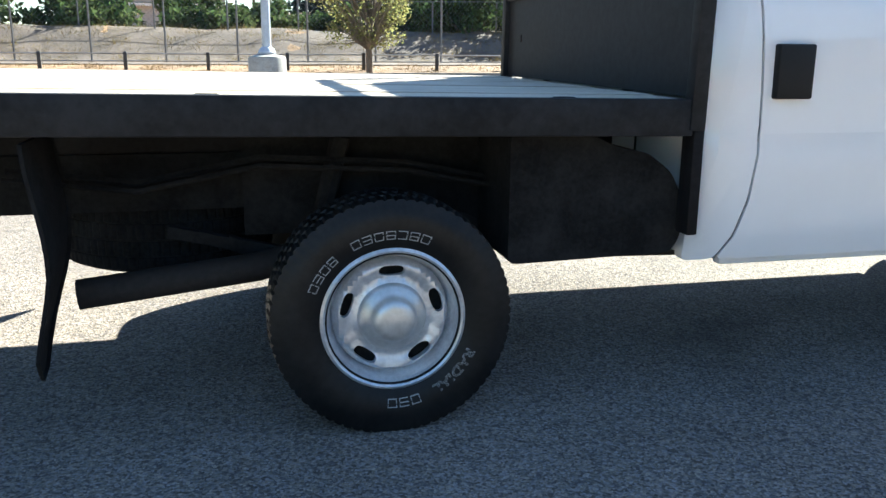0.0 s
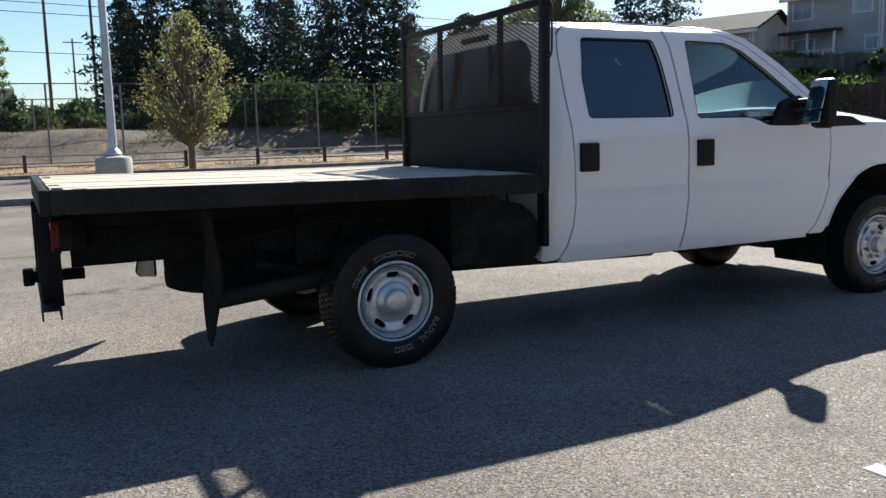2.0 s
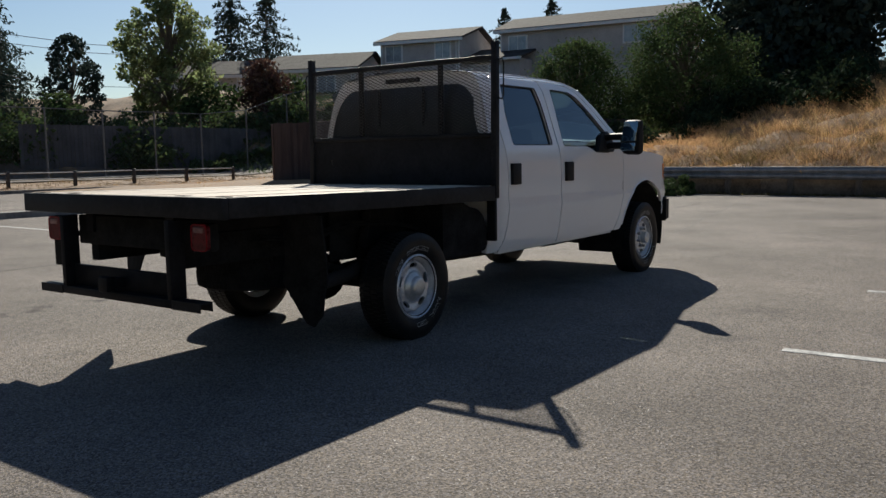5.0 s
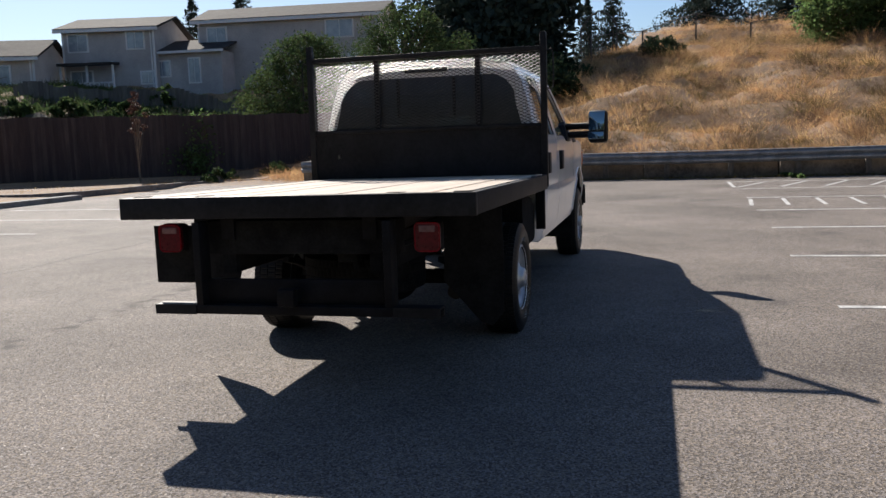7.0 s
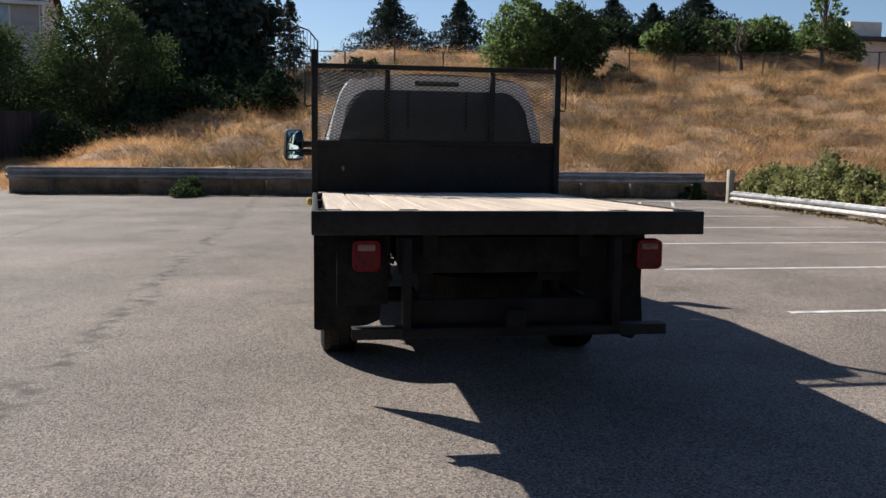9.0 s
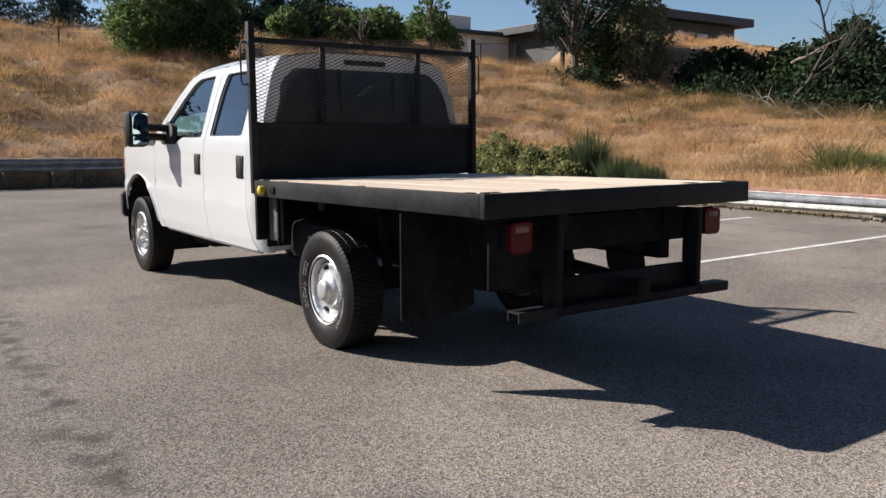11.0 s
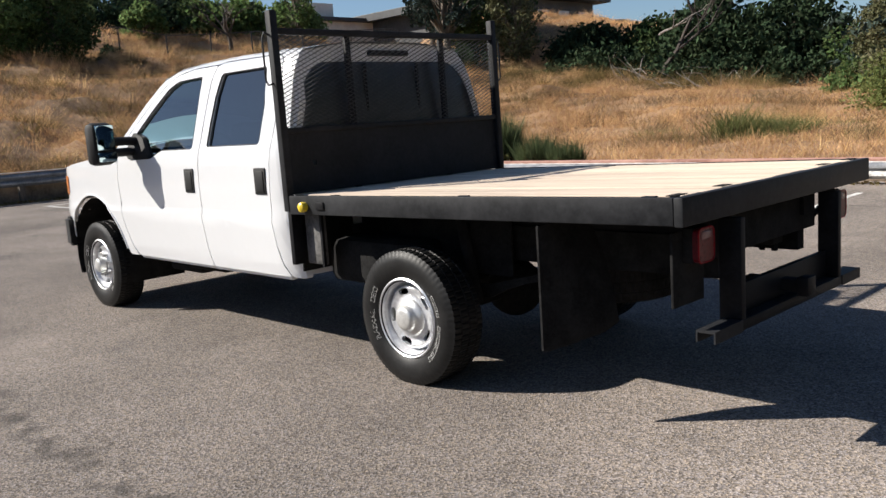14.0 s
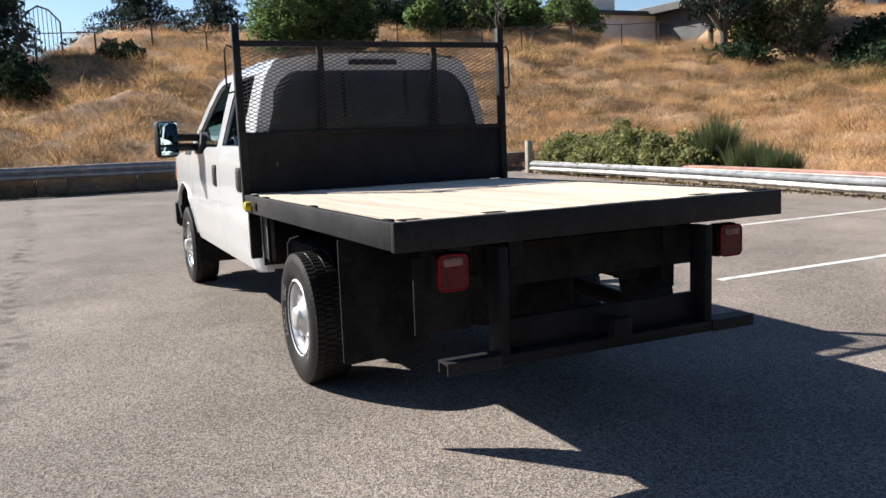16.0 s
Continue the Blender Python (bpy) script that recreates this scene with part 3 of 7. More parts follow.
def strip(name, pts, width, z0, z1, material, label, category, group="", kind="", parent=None):
    """A band of level or raised surface along a line of plan points."""
    bm = bmesh.new()
    pts = [Vector((p[0], p[1], 0)) for p in pts]
    rows = []
    for i, p in enumerate(pts):
        d = (pts[min(i + 1, len(pts) - 1)] - pts[max(i - 1, 0)]).normalized()
        s = Vector((-d.y, d.x, 0)) * width / 2
        rows.append([bm.verts.new(p - s + Vector((0, 0, z0))), bm.verts.new(p - s * 0.9 + Vector((0, 0, z1))),
                     bm.verts.new(p + s * 0.9 + Vector((0, 0, z1))), bm.verts.new(p + s + Vector((0, 0, z0)))])
    for A, B in zip(rows, rows[1:]):
        for k in range(3):
            bm.faces.new((A[k], A[k + 1], B[k + 1], B[k]))
    bm.faces.new(rows[0])
    bm.faces.new(rows[-1][::-1])
    if parent:
        return part(name, bm, material, parent, label, smooth=False)
    return single(name, bm, material, label, category, group, kind, smooth=False)


for x, y0, y1 in ((1.03, -3.33, -9.4), (3.95, -3.37, -9.6), (6.95, -3.52, -9.7), (9.85, -3.6, -9.9), (12.9, -3.7, -10.2), (15.9, -3.75, -10.2), (19.0, -3.7, -10.4)):
    strip("parking_line", [(x, y0), (x + 0.1, y1)], 0.1, 0.002, 0.005, M["line"], "worn white painted parking bay line on asphalt", "line", "parking bay lines", "structure")
for x in (-1.5, 1.3, 4.1, 6.9, 9.7, 12.5):
    strip("parking_line", [(x - 0.1, 9.0), (x, 14.6)], 0.1, 0.002, 0.005, M["line"], "worn white painted parking bay line on asphalt", "line", "parking bay lines", "structure")
strip("hatch_mark", [(19.1, -3.77), (16.55, -3.74)], 0.09, 0.002, 0.005, M["line"], "short faded white aisle edge stroke", "line", "hatch strokes", "structure")
for k in range(6):
    strip("hatch_mark", [(16.5, -3.78 - 1.04 * k), (18.75, -4.72 - 1.04 * k)], 0.09, 0.002, 0.005, M["line"], "short faded white diagonal hatch stroke", "line", "hatch strokes", "structure")
for k in range(6):
    strip("hatch_mark", [(12.6, -3.75 - 0.64 * k), (10.9, -3.62 - 0.66 * k)], 0.08, 0.002, 0.005, M["line"], "short faded white diagonal hatch stroke", "line", "hatch strokes", "structure")
rng = random.Random(5)
for x0, y0, x1, y1, k in ((-14, 5.85, 20.5, 5.87, 60), (-12, -6.2, 6.0, -8.8, 40), (9, 0.5, 20, 2.4, 30)):
    px, py, pts = 0, 0, []
    for i in range(k + 1):
        t = i / k
        px, py = 0.8 * px + rng.uniform(-0.05, 0.05), 0.8 * py + rng.uniform(-0.07, 0.07)
        pts.append((x0 + (x1 - x0) * t + px, y0 + (y1 - y0) * t + py))
    strip("pavement_crack", pts, 0.018, 0.001, 0.0035, M["tar"], "thin dark weathered crack across the asphalt", "crack", "asphalt cracks", "structure")

# kerbs
strip("kerb", [(-60, 15.9), (16.6, 15.75)], 0.5, 0, 0.15, M["kerb"], "low grey concrete kerb edging the lot", "kerb", "kerbs", "structure")
strip("kerb", [(17.5, 31.0), (17.7, 18.2), (19.0, 17.4), (24.5, 16.7), (25.6, 15.6), (26.0, 10.8)], 0.22, -0.05, 0.15, M["kerb"], "grey concrete kerb along the dry lawn", "kerb", "kerbs", "structure")
strip("kerb", [(-60, 31.2), (17.5, 31.1)], 0.22, -0.05, 0.15, M["kerb"], "grey concrete kerb before the far verge", "kerb", "kerbs", "structure")


# ---- guard rails ----
def wbeam(bm, a, b, z, face, h=0.31, first=0, last=9):
    """W-shaped beam from a to b with its top at z; face: plan direction it bulges to."""
    prof = [(0.0, 0.0), (0.03, -0.02), (0.075, -0.06), (0.075, -0.10), (0.0, -0.155), (0.075, -0.21), (0.075, -0.25), (0.03, -0.29), (0.0, -0.31)][first:last]
    f = Vector((face[0], face[1], 0)).normalized()
    n = max(1, int((Vector(b) - Vector(a)).length / 4))
    rows = []
    for i in range(n + 1):
        p = Vector((*a, 0)).lerp(Vector((*b, 0)), i / n)
        w = 0.018 * math.sin(2.1 * i + 0.6)
        rows.append([bm.verts.new(p + f * o + Vector((0, 0, z + w + dz * h / 0.31))) for o, dz in prof] +
                    [bm.verts.new(p + f * (o - 0.008) + Vector((0, 0, z + w + dz * h / 0.31))) for o, dz in prof[::-1]])
    k = len(rows[0])
    for A, B in zip(rows, rows[1:]):
        for j in range(k):
            bm.faces.new((A[j], A[(j + 1) % k], B[(j + 1) % k], B[j]))
    bm.faces.new(rows[0])
    bm.faces.new(rows[-1][::-1])


def front_x(y):
    return 21.55 + 0.07 * y


front = thing("guard_rail", "weathered galvanised steel guard rail on short posts before the dry bank", "guard rail", "guard rails")
bm = bmesh.new()
wbeam(bm, (front_x(-11.9), -11.9), (front_x(10.6), 10.6), 0.84, (-1, 0.07), 0.36)
part("beam", bm, M["galv"], front)
# pale bar added along the beam's top to paint its sunlit edge
bm = bmesh.new()
bar(bm, (front_x(-11.9) + 0.05, -11.9, 0.853), (front_x(10.6) + 0.05, 10.6, 0.853), 0.16, 0.024)
part("top_lip", bm, M["whiterail"], front, "pale top edge coloured as if sunlit")
for k in range(12):
    y = -11.6 + 1.9 * k
    part("post", nbox(front_x(y) + 0.01, front_x(y) + 0.16, y - 0.08, y + 0.08, -0.02, 0.8, 0.01), M["bark"], front)
wall = thing("retaining_wall", "stained low concrete wall holding the bank behind the rail", "wall", kind="structure")
for k in range(6):
    y = -13.4 + 4 * k
    part("block", nbox(front_x(y + 2) + 0.22, front_x(y + 2) + 2.1, y + 0.01, y + 3.99, -0.1, 0.58 + 0.03 * (k % 2), 0.03), M["dirtwall"], wall)


def side_y(x):
    return -10.8 - 0.06 * (x - 4)


rail = thing("guard_rail", "low white-painted guard rail with chipped paint along the lot", "guard rail", "guard rails")
bm = bmesh.new()
wbeam(bm, (-40, side_y(-40)), (18.3, side_y(18.3)), 0.37, (0.05, 1), 0.28, 4, 9)
part("beam", bm, M["whiterail"], rail)
bm = bmesh.new()
wbeam(bm, (-40, side_y(-40)), (18.3, side_y(18.3)), 0.37, (0.05, 1), 0.28, 0, 5)
part("upper_beam", bm, M["galv"], rail, "bare grey upper flange with worn paint")
bm = bmesh.new()
tube(bm, [(-40, side_y(-40), 0.375), (18.3, side_y(18.3), 0.375)], 0.012, 6)
part("top_edge", bm, M["whiterail"], rail)
for k in range(16):
    x = -40 + 3.85 * k
    part("post", nbox(x - 0.08, x + 0.08, side_y(x) - 0.17, side_y(x) - 0.012, -0.02, 0.34, 0.01), M["woodpost"], rail)
post = single("timber_post", nbox(18.35, 18.53, -11.75, -11.57, -0.02, 1.02, 0.015), M["woodpost"], "upright grey timber post at the corner of the rails", "post")
single("mulch_strip", nbox(-40, 17.6, -12.2, -11.86, 0.29, 0.39, 0.03, m=pose(0, 0.75, 0, 0, 0, -3.4)), M["mulch"], "strip of red-brown bark behind the white rail", "mulch", kind="structure")
single("earth_edge", nbox(-40, 17.7, -12.3, -11.84, -0.1, 0.30, 0.03, m=pose(0, 0.75, 0, 0, 0, -3.4)), M["dirtwall"], "dirty earth edge held by the white rail", "earth edge", kind="structure")



# ---- fences, poles and houses ----
def chainlink(pts, h, label, spacing=3.0, cell=0.16, wire=0.006, base=None, category="fence", posts="iron", net_of="wire"):
    """Posts, a top rail and a net of crossed wires."""
    t = thing("chain_link_fence", label, category, "fences")
    pts = [Vector((*p, 0)) for p in pts]
    net = bmesh.new()
    ground = (lambda p: height(p.x, p.y)) if base is None else (lambda p: base)
    for a, b in zip(pts, pts[1:]):
        n = max(1, round((b - a).length / spacing))
        for i in range(n):
            p, q = a.lerp(b, i / n), a.lerp(b, (i + 1) / n)
            zp, zq = ground(p), ground(q)
            bm = bmesh.new()
            tube(bm, [(p.x, p.y, zp - 0.2), (p.x, p.y, zp + h)], 0.05, 6)
            part("post", bm, M[posts], t)
            rails = tube(bmesh.new(), [(p.x, p.y, zp + h), (q.x, q.y, zq + h)], 0.028, 5)
            part("top_rail", rails, M[posts], t)
            m = max(2, int((q - p).length / cell))
            rise = h / m
            reach = max(1, int(h / cell))
            for k in range(-reach, m + 1):
                for up in (1, -1):
                    s, e = k / m, (k + reach) / m
                    s2, e2 = max(s, 0), min(e, 1)
                    if e2 <= s2:
                        continue
                    f0, f1 = (s2 - s) / (e - s), (e2 - s) / (e - s)
                    if up < 0:
                        f0, f1 = 1 - f0, 1 - f1
                    A, B = p.lerp(q, s2), p.lerp(q, e2)
                    A.z, B.z = zp + (zq - zp) * s2 + f0 * h, zp + (zq - zp) * e2 + f1 * h
                    tube(net, [A, B], wire, 3, cap=False)
    part("netting", net, M[net_of], t)
    return t


chainlink([(46.6, 2.2), (47.0, -16), (46.5, -28), (44.0, -34.5), (41.0, -38.5)], 1.75, "dark chain-link fence along the top of the dry bank", 3.2, 0.24, 0.0022)
chainlink([(-24, 40.6), (30, 39.4), (41, 39.2)], 3.9, "tall grey chain-link fence beyond the far verge", 3.4, 0.22, 0.003, posts="palewire", net_of="palewire")
chainlink([(-24, 46.5), (30, 46.0)], 1.8, "second chain-link fence on the earth bank", 4.0, 0.26, 0.003, posts="palewire", net_of="palewire")

gate = thing("arched_gate", "arched steel fence panel with upright bars on the bank", "gate", at=pose(49.0, 1.9, height(49, 1.9)))
bm = bmesh.new()
tube(bm, [(0, -1.1, 0), (0, -1.1, 2.1), (0, -0.55, 2.75), (0, 0, 2.95), (0, 0.55, 2.6), (0, 1.1, 1.9), (0, 1.1, 0)], 0.05, 6)
part("gate_frame", bm, M["iron"], gate)
for k in range(-4, 5):
    bm = bmesh.new()
    tube(bm, [(0, k * 0.22, 0.05), (0, k * 0.22, 2.9 - 0.8 * (k * 0.22) ** 2)], 0.02, 5)
    part("bar", bm, M["iron"], gate)

# grey privacy-slat fence at the foot of the earth bank
slats = thing("slatted_fence", "grey slatted privacy fence beyond the dry verge", "fence", "fences")
for k in range(90):
    x = 20.5 + 0.26 * k
    z = height(x, 43.4)
    part("slat", nbox(x - 0.12, x + 0.12, 43.39, 43.41, z - 0.1, 3.5 + 0.015 * math.sin(3.1 * k)), M["slat"], slats, smooth=False)
for z in (1.2, 3.3):
    part("rail", nbox(20.3, 43.9, 43.42, 43.47, z - 0.04, z + 0.04), M["iron"], slats, smooth=False)

# low pipe rail along the far verge
low = thing("pipe_rail_fence", "low dark pipe rail fence along the far verge", "fence", "fences")
for k in range(17):
    x = -24 + 3.2 * k
    z = height(x, 33.2)
    part("post", nbox(x - 0.07, x + 0.07, 33.13, 33.27, z - 0.1, z + 0.72, 0.01), M["iron"], low)
for dz in (0.35, 0.64):
    bm = bmesh.new()
    tube(bm, [(-24 + 3.2 * k, 33.2, height(-24 + 3.2 * k, 33.2) + dz) for k in range(17)], 0.03, 6)
    part("rail", bm, M["galv"], low)

# dark board fence below the houses
fence = thing("board_fence", "dark brown upright board fence in shade below the houses", "fence", "fences")
a, b = Vector((22.6, 24.8, 0)), Vector((33.8, 12.2, 0))
bm = bmesh.new()
n = 114
for i in range(n):
    p = a.lerp(b, (i + 0.5) / n)
    z = height(p.x, p.y)
    m = pose(p.x, p.y, 0, 0, 0, math.degrees(math.atan2(b.y - a.y, b.x - a.x)))
    ln = (b - a).length / n
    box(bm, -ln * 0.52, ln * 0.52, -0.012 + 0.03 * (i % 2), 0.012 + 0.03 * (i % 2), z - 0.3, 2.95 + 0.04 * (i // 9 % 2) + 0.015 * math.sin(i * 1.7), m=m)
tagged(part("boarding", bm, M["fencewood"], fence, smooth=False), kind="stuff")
for k in range(12):
    p = a.lerp(b, k / 11)
    z = height(p.x, p.y)
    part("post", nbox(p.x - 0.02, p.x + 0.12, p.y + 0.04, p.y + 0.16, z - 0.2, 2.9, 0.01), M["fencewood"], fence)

# weathered fence below the house gardens
fence = thing("garden_fence", "weathered grey board fence along the gardens of the houses", "fence", "fences")
bm = bmesh.new()
a, b = Vector((47.5, 44.4, 0)), Vector((60.0, 18.0, 0))
for i in range(84):
    p = a.lerp(b, (i + 0.5) / 84)
    z = height(p.x, p.y)
    m = pose(p.x, p.y, 0, 0, 0, math.degrees(math.atan2(b.y - a.y, b.x - a.x)))
    box(bm, -0.168, 0.168, -0.012 + 0.004 * (i % 2), 0.012 + 0.004 * (i % 2), z - 0.4, z + 1.35 + 0.04 * math.sin(i * 1.3), m=m)
tagged(part("boarding", bm, M["greyboard"], fence, smooth=False), kind="stuff")

# lot lamp pole on its concrete foot
lamp = thing("lamp_pole", "grey tapered steel lamp pole on a round concrete foot", "lamp pole", at=pose(0.22, 16.75, 0))
bm = bmesh.new()
lathe(bm, [(0.43, 0.0), (0.43, 0.93), (0.40, 0.98), (0.1, 1.045)], 28, "z")
part("foot", bm, M["concrete"], lamp, "stained round concrete foot")
bm = bmesh.new()
lathe(bm, [(0.20, 1.04), (0.20, 1.08), (0.17, 1.12), (0.15, 1.16), (0.1, 1.2)], 20, "z")
part("base_cover", bm, M["pole"], lamp)
bm = bmesh.new()
lathe(bm, [(0.105, 1.1), (0.065, 9.6), (0.0, 9.62)], 16, "z")
part("shaft", bm, M["pole"], lamp)


def utility_pole(x, y, h, arms):
    t = thing("utility_pole", "dark timber utility pole with crossarms", "utility pole", "utility poles", at=pose(x, y, height(x, y)))
    bm = bmesh.new()
    tube(bm, [(0, 0, -0.2), (0, 0, h)], 0.16, 8, 0.1)
    part("shaft", bm, M["bark"], t)
    for k in range(arms):
        part("crossarm", nbox(-1.1, 1.1, -0.06, 0.06, h - 0.5 - 0.9 * k, h - 0.38 - 0.9 * k), M["bark"], t)


for x, y, h, n in ((-3.0, 66, 14, 1), (1.2, 74, 15, 1), (-8.0, 95, 11, 1), (5.5, 110, 12, 1), (-16, 90, 11, 1), (4.8, 74, 14.5, 1)):
    utility_pole(x, y, h, n)
bm = bmesh.new()
for dz, dx in ((13.0, 0), (12.2, 1.0), (9.0, 0)):
    tube(bm, [(-70 + 16 * k, 76 - 0.6 * k, dz - 0.5 * math.sin(math.pi * ((k * 0.5) % 1))) for k in range(12)], 0.035, 4)
single("power_lines", bm, M["iron"], "thin power lines strung across the sky", "cable")


def house(x, y, turn, w, d, h, base, siding, label, rise=1.8, windows=(), door=None, porch=(-0.48, 0.2), wing=None):
    """Two storeys with windows, a deck door and a gabled roof; the front faces local -y."""
    t = thing("house", label, "house", "houses", at=pose(x, y, base, 0, 0, turn))
    part("wall", nbox(-w / 2, w / 2, 0, d, -3.0, h), siding, t, smooth=False)
    bm = bmesh.new()
    o = 0.55
    for s in (0, 1):
        ya, yb = (-o, d / 2) if s == 0 else (d + o, d / 2)
        v = [(-w / 2 - o, ya, h - 0.1), (w / 2 + o, ya, h - 0.1), (w / 2 + o, yb, h + rise), (-w / 2 - o, yb, h + rise)]
        lo = [bm.verts.new(p) for p in v]
        hi = [bm.verts.new((p[0], p[1], p[2] + 0.2)) for p in v]
        for k in range(4):
            bm.faces.new((lo[k], lo[(k + 1) % 4], hi[(k + 1) % 4], hi[k]))
        bm.faces.new(hi)
        bm.faces.new(lo[::-1])
    part("roof", bm, M["roof"], t, smooth=False)
    for e in (-w / 2 + 0.02, w / 2 - 0.02):
        bm = bmesh.new()
        vs = [bm.verts.new((e, 0, h)), bm.verts.new((e, d, h)), bm.verts.new((e, d / 2, h + rise))]
        ws = [bm.verts.new((e * 0.98, p.co.y, p.co.z)) for p in vs]
        bm.faces.new(vs)
        bm.faces.new(ws[::-1])
        for k in range(3):
            bm.faces.new((vs[k], vs[(k + 1) % 3], ws[(k + 1) % 3], ws[k]))
        part("gable", bm, siding, t, smooth=False)
    part("fascia", nbox(-w / 2 - o, w / 2 + o, -o - 0.03, -o + 0.02, h - 0.28, h + 0.02), M["white_trim"], t, smooth=False)
    for e in (-w / 2 - 0.01, w / 2 - 0.15):
        part("corner_board", nbox(e, e + 0.16, -0.03, 0.13, -1.0, h - 0.1), M["white_trim"], t, smooth=False)

    def window(cx, cz, ww, hh, name="window"):
        win = part(name, nbox(cx - ww / 2 - 0.12, cx + ww / 2 + 0.12, -0.06, 0.02, cz - hh / 2 - 0.12, cz + hh / 2 + 0.12), M["white_trim"], t, smooth=False)
        for sgn in (-1, 1):
            part("pane", nbox(cx + sgn * ww / 4 - ww / 4 + 0.03, cx + sgn * ww / 4 + ww / 4 - 0.03, -0.085, -0.05, cz - hh / 2, cz + hh / 2), M["pane"], win, smooth=False)

    for cx, cz, ww, hh in windows or ((-0.33 * w, h - 1.4, 1.7, 1.45), (0.2 * w, h - 1.4, 1.7, 1.45), (-0.36 * w, h - 4.5, 1.8, 1.6), (0.02 * w, h - 4.4, 1.2, 1.3)):
        window(cx, cz, ww, hh)
    window(*(door or (0.36 * w, h - 4.6, 1.6, 2.0)), "door")
    part("downpipe", nbox(w / 2 - 0.34, w / 2 - 0.24, -0.11, -0.03, -1.0, h - 0.15), M["white_trim"], t, smooth=False)
    if wing:
        # single-storey wing with a shed roof leaning against the front
        x0, x1, depth, eave, top = wing
        part("wing_wall", nbox(x0, x1, -depth, 1.5, -3.0, eave), siding, t, smooth=False)
        bm = bmesh.new()
        v = [(x0 - 0.4, -depth - 0.5, eave - 0.12), (x1 + 0.4, -depth - 0.5, eave - 0.12), (x1 + 0.4, 1.7, top), (x0 - 0.4, 1.7, top)]
        lo = [bm.verts.new(p) for p in v]
        hi = [bm.verts.new((p[0], p[1], p[2] + 0.18)) for p in v]
        for k in range(4):
            bm.faces.new((lo[k], lo[(k + 1) % 4], hi[(k + 1) % 4], hi[k]))
        bm.faces.new(hi)
        bm.faces.new(lo[::-1])
        part("wing_roof", bm, M["roof"], t, smooth=False)
        part("gutter", nbox(x0 - 0.4, x1 + 0.4, -depth - 0.6, -depth - 0.5, eave - 0.2, eave + 0.02), M["white_trim"], t, smooth=False)
        for cx, cz, ww, hh, name in ((x0 + 1.5, eave - 1.5, 1.5, 1.3, "window"), (x0 + 4.6, eave - 1.75, 1.0, 2.1, "door")):
            win = part(name, nbox(cx - ww / 2 - 0.12, cx + ww / 2 + 0.12, -depth - 0.06, -depth + 0.02, cz - hh / 2 - 0.12, cz + hh / 2 + 0.12), M["white_trim"], t, smooth=False)
            for sgn in (-1, 1):
                part("pane", nbox(cx + sgn * ww / 4 - ww / 4 + 0.03, cx + sgn * ww / 4 + ww / 4 - 0.03, -depth - 0.085, -depth - 0.05, cz - hh / 2, cz + hh / 2), M["pane"], win, smooth=False)
        return t
    # porch roof over the lower storey
    part("porch_roof", nbox(porch[0] * w, porch[1] * w, -1.6, 0.0, h - 3.2, h - 2.95, m=pose(0, 0, 0, 4, 0, 0)), M["roof"], t, smooth=False)
    for fx in (porch[0] + 0.02, (porch[0] + porch[1]) / 2, porch[1] - 0.02):
        part("porch_post", nbox(fx * w - 0.09, fx * w + 0.09, -1.55, -1.37, -2.5, h - 3.0), M["white_trim"], t, smooth=False)
    deck = part("deck", nbox(porch[0] * w, porch[1] * w, -2.0, 0, h - 6.0, h - 5.75), M["white_trim"], t, smooth=False)
    for k in range(13):
        px = w * (porch[0] + k * (porch[1] - porch[0]) / 12)
        part("baluster", nbox(px - 0.05, px + 0.05, -2.0, -1.92, h - 5.75, h - 4.85), M["white_trim"], deck, smooth=False)
    part("handrail", nbox(porch[0] * w, porch[1] * w, -2.03, -1.9, h - 4.9, h - 4.8), M["white_trim"], deck, smooth=False)
    return t


house(62.2, 46.5, -77, 8.4, 10.0, 7.0, 5.5, M["siding"], "grey two-storey house with white trim and a deck", 1.5,
      ((-2.75, 5.85, 1.7, 1.45), (2.5, 5.95, 1.5, 1.45), (3.45, 2.6, 1.2, 1.0)), (-2.6, 2.5, 1.9, 1.6), (-0.48, 0.12))
house(68.9, 31.9, -82, 17.5, 9.0, 7.2, 6.2, M["siding"], "long grey two-storey house with a low wing and dark shingled roof", 1.6,
      ((-6.9, 5.8, 1.8, 1.5), (4.9, 6.0, 2.5, 1.5)), (6.5, 2.6, 1.6, 2.0), wing=(-12.6, -5.4, 3.2, 4.2, 5.6))
house(54.0, 53.6, -70, 9.5, 9, 5.4, 4.2, M["siding_tan"], "tan two-storey house with pale walls")
house(53.0, 70.0, -60, 11, 9, 5.2, 4.8, M["siding_tan"], "tan two-storey house with shingled roof")
house(-9, 92, 0, 14, 9, 3.2, 2.0, M["siding_tan"], "low pale house beyond the far fence")

# flat-roofed building on the side hill
hall = thing("flat_roofed_building", "grey flat-roofed building with a dark overhanging roof edge", "building", at=pose(44.6, -52.0, 5.5))
part("wall", nbox(0, 20, -12.5, 0, -3, 5.9), M["block"], hall, smooth=False)
part("roof", nbox(-1.3, 21, -13.6, 1.3, 5.9, 6.6, 0.03), M["darkroof"], hall, smooth=False)
for k in range(4):
    w = part("window", nbox(-0.05, 0.05, -11.8 + 3.0 * k, -10.0 + 3.0 * k, 3.2, 5.2), M["darkroof"], hall, smooth=False)
    part("pane", nbox(-0.075, -0.045, -11.65 + 3.0 * k, -10.15 + 3.0 * k, 3.35, 5.05), M["pane"], w, smooth=False)
shed = thing("pale_building", "pale low building with a shallow roof behind the fence", "building", at=pose(62, -50, 6.8))
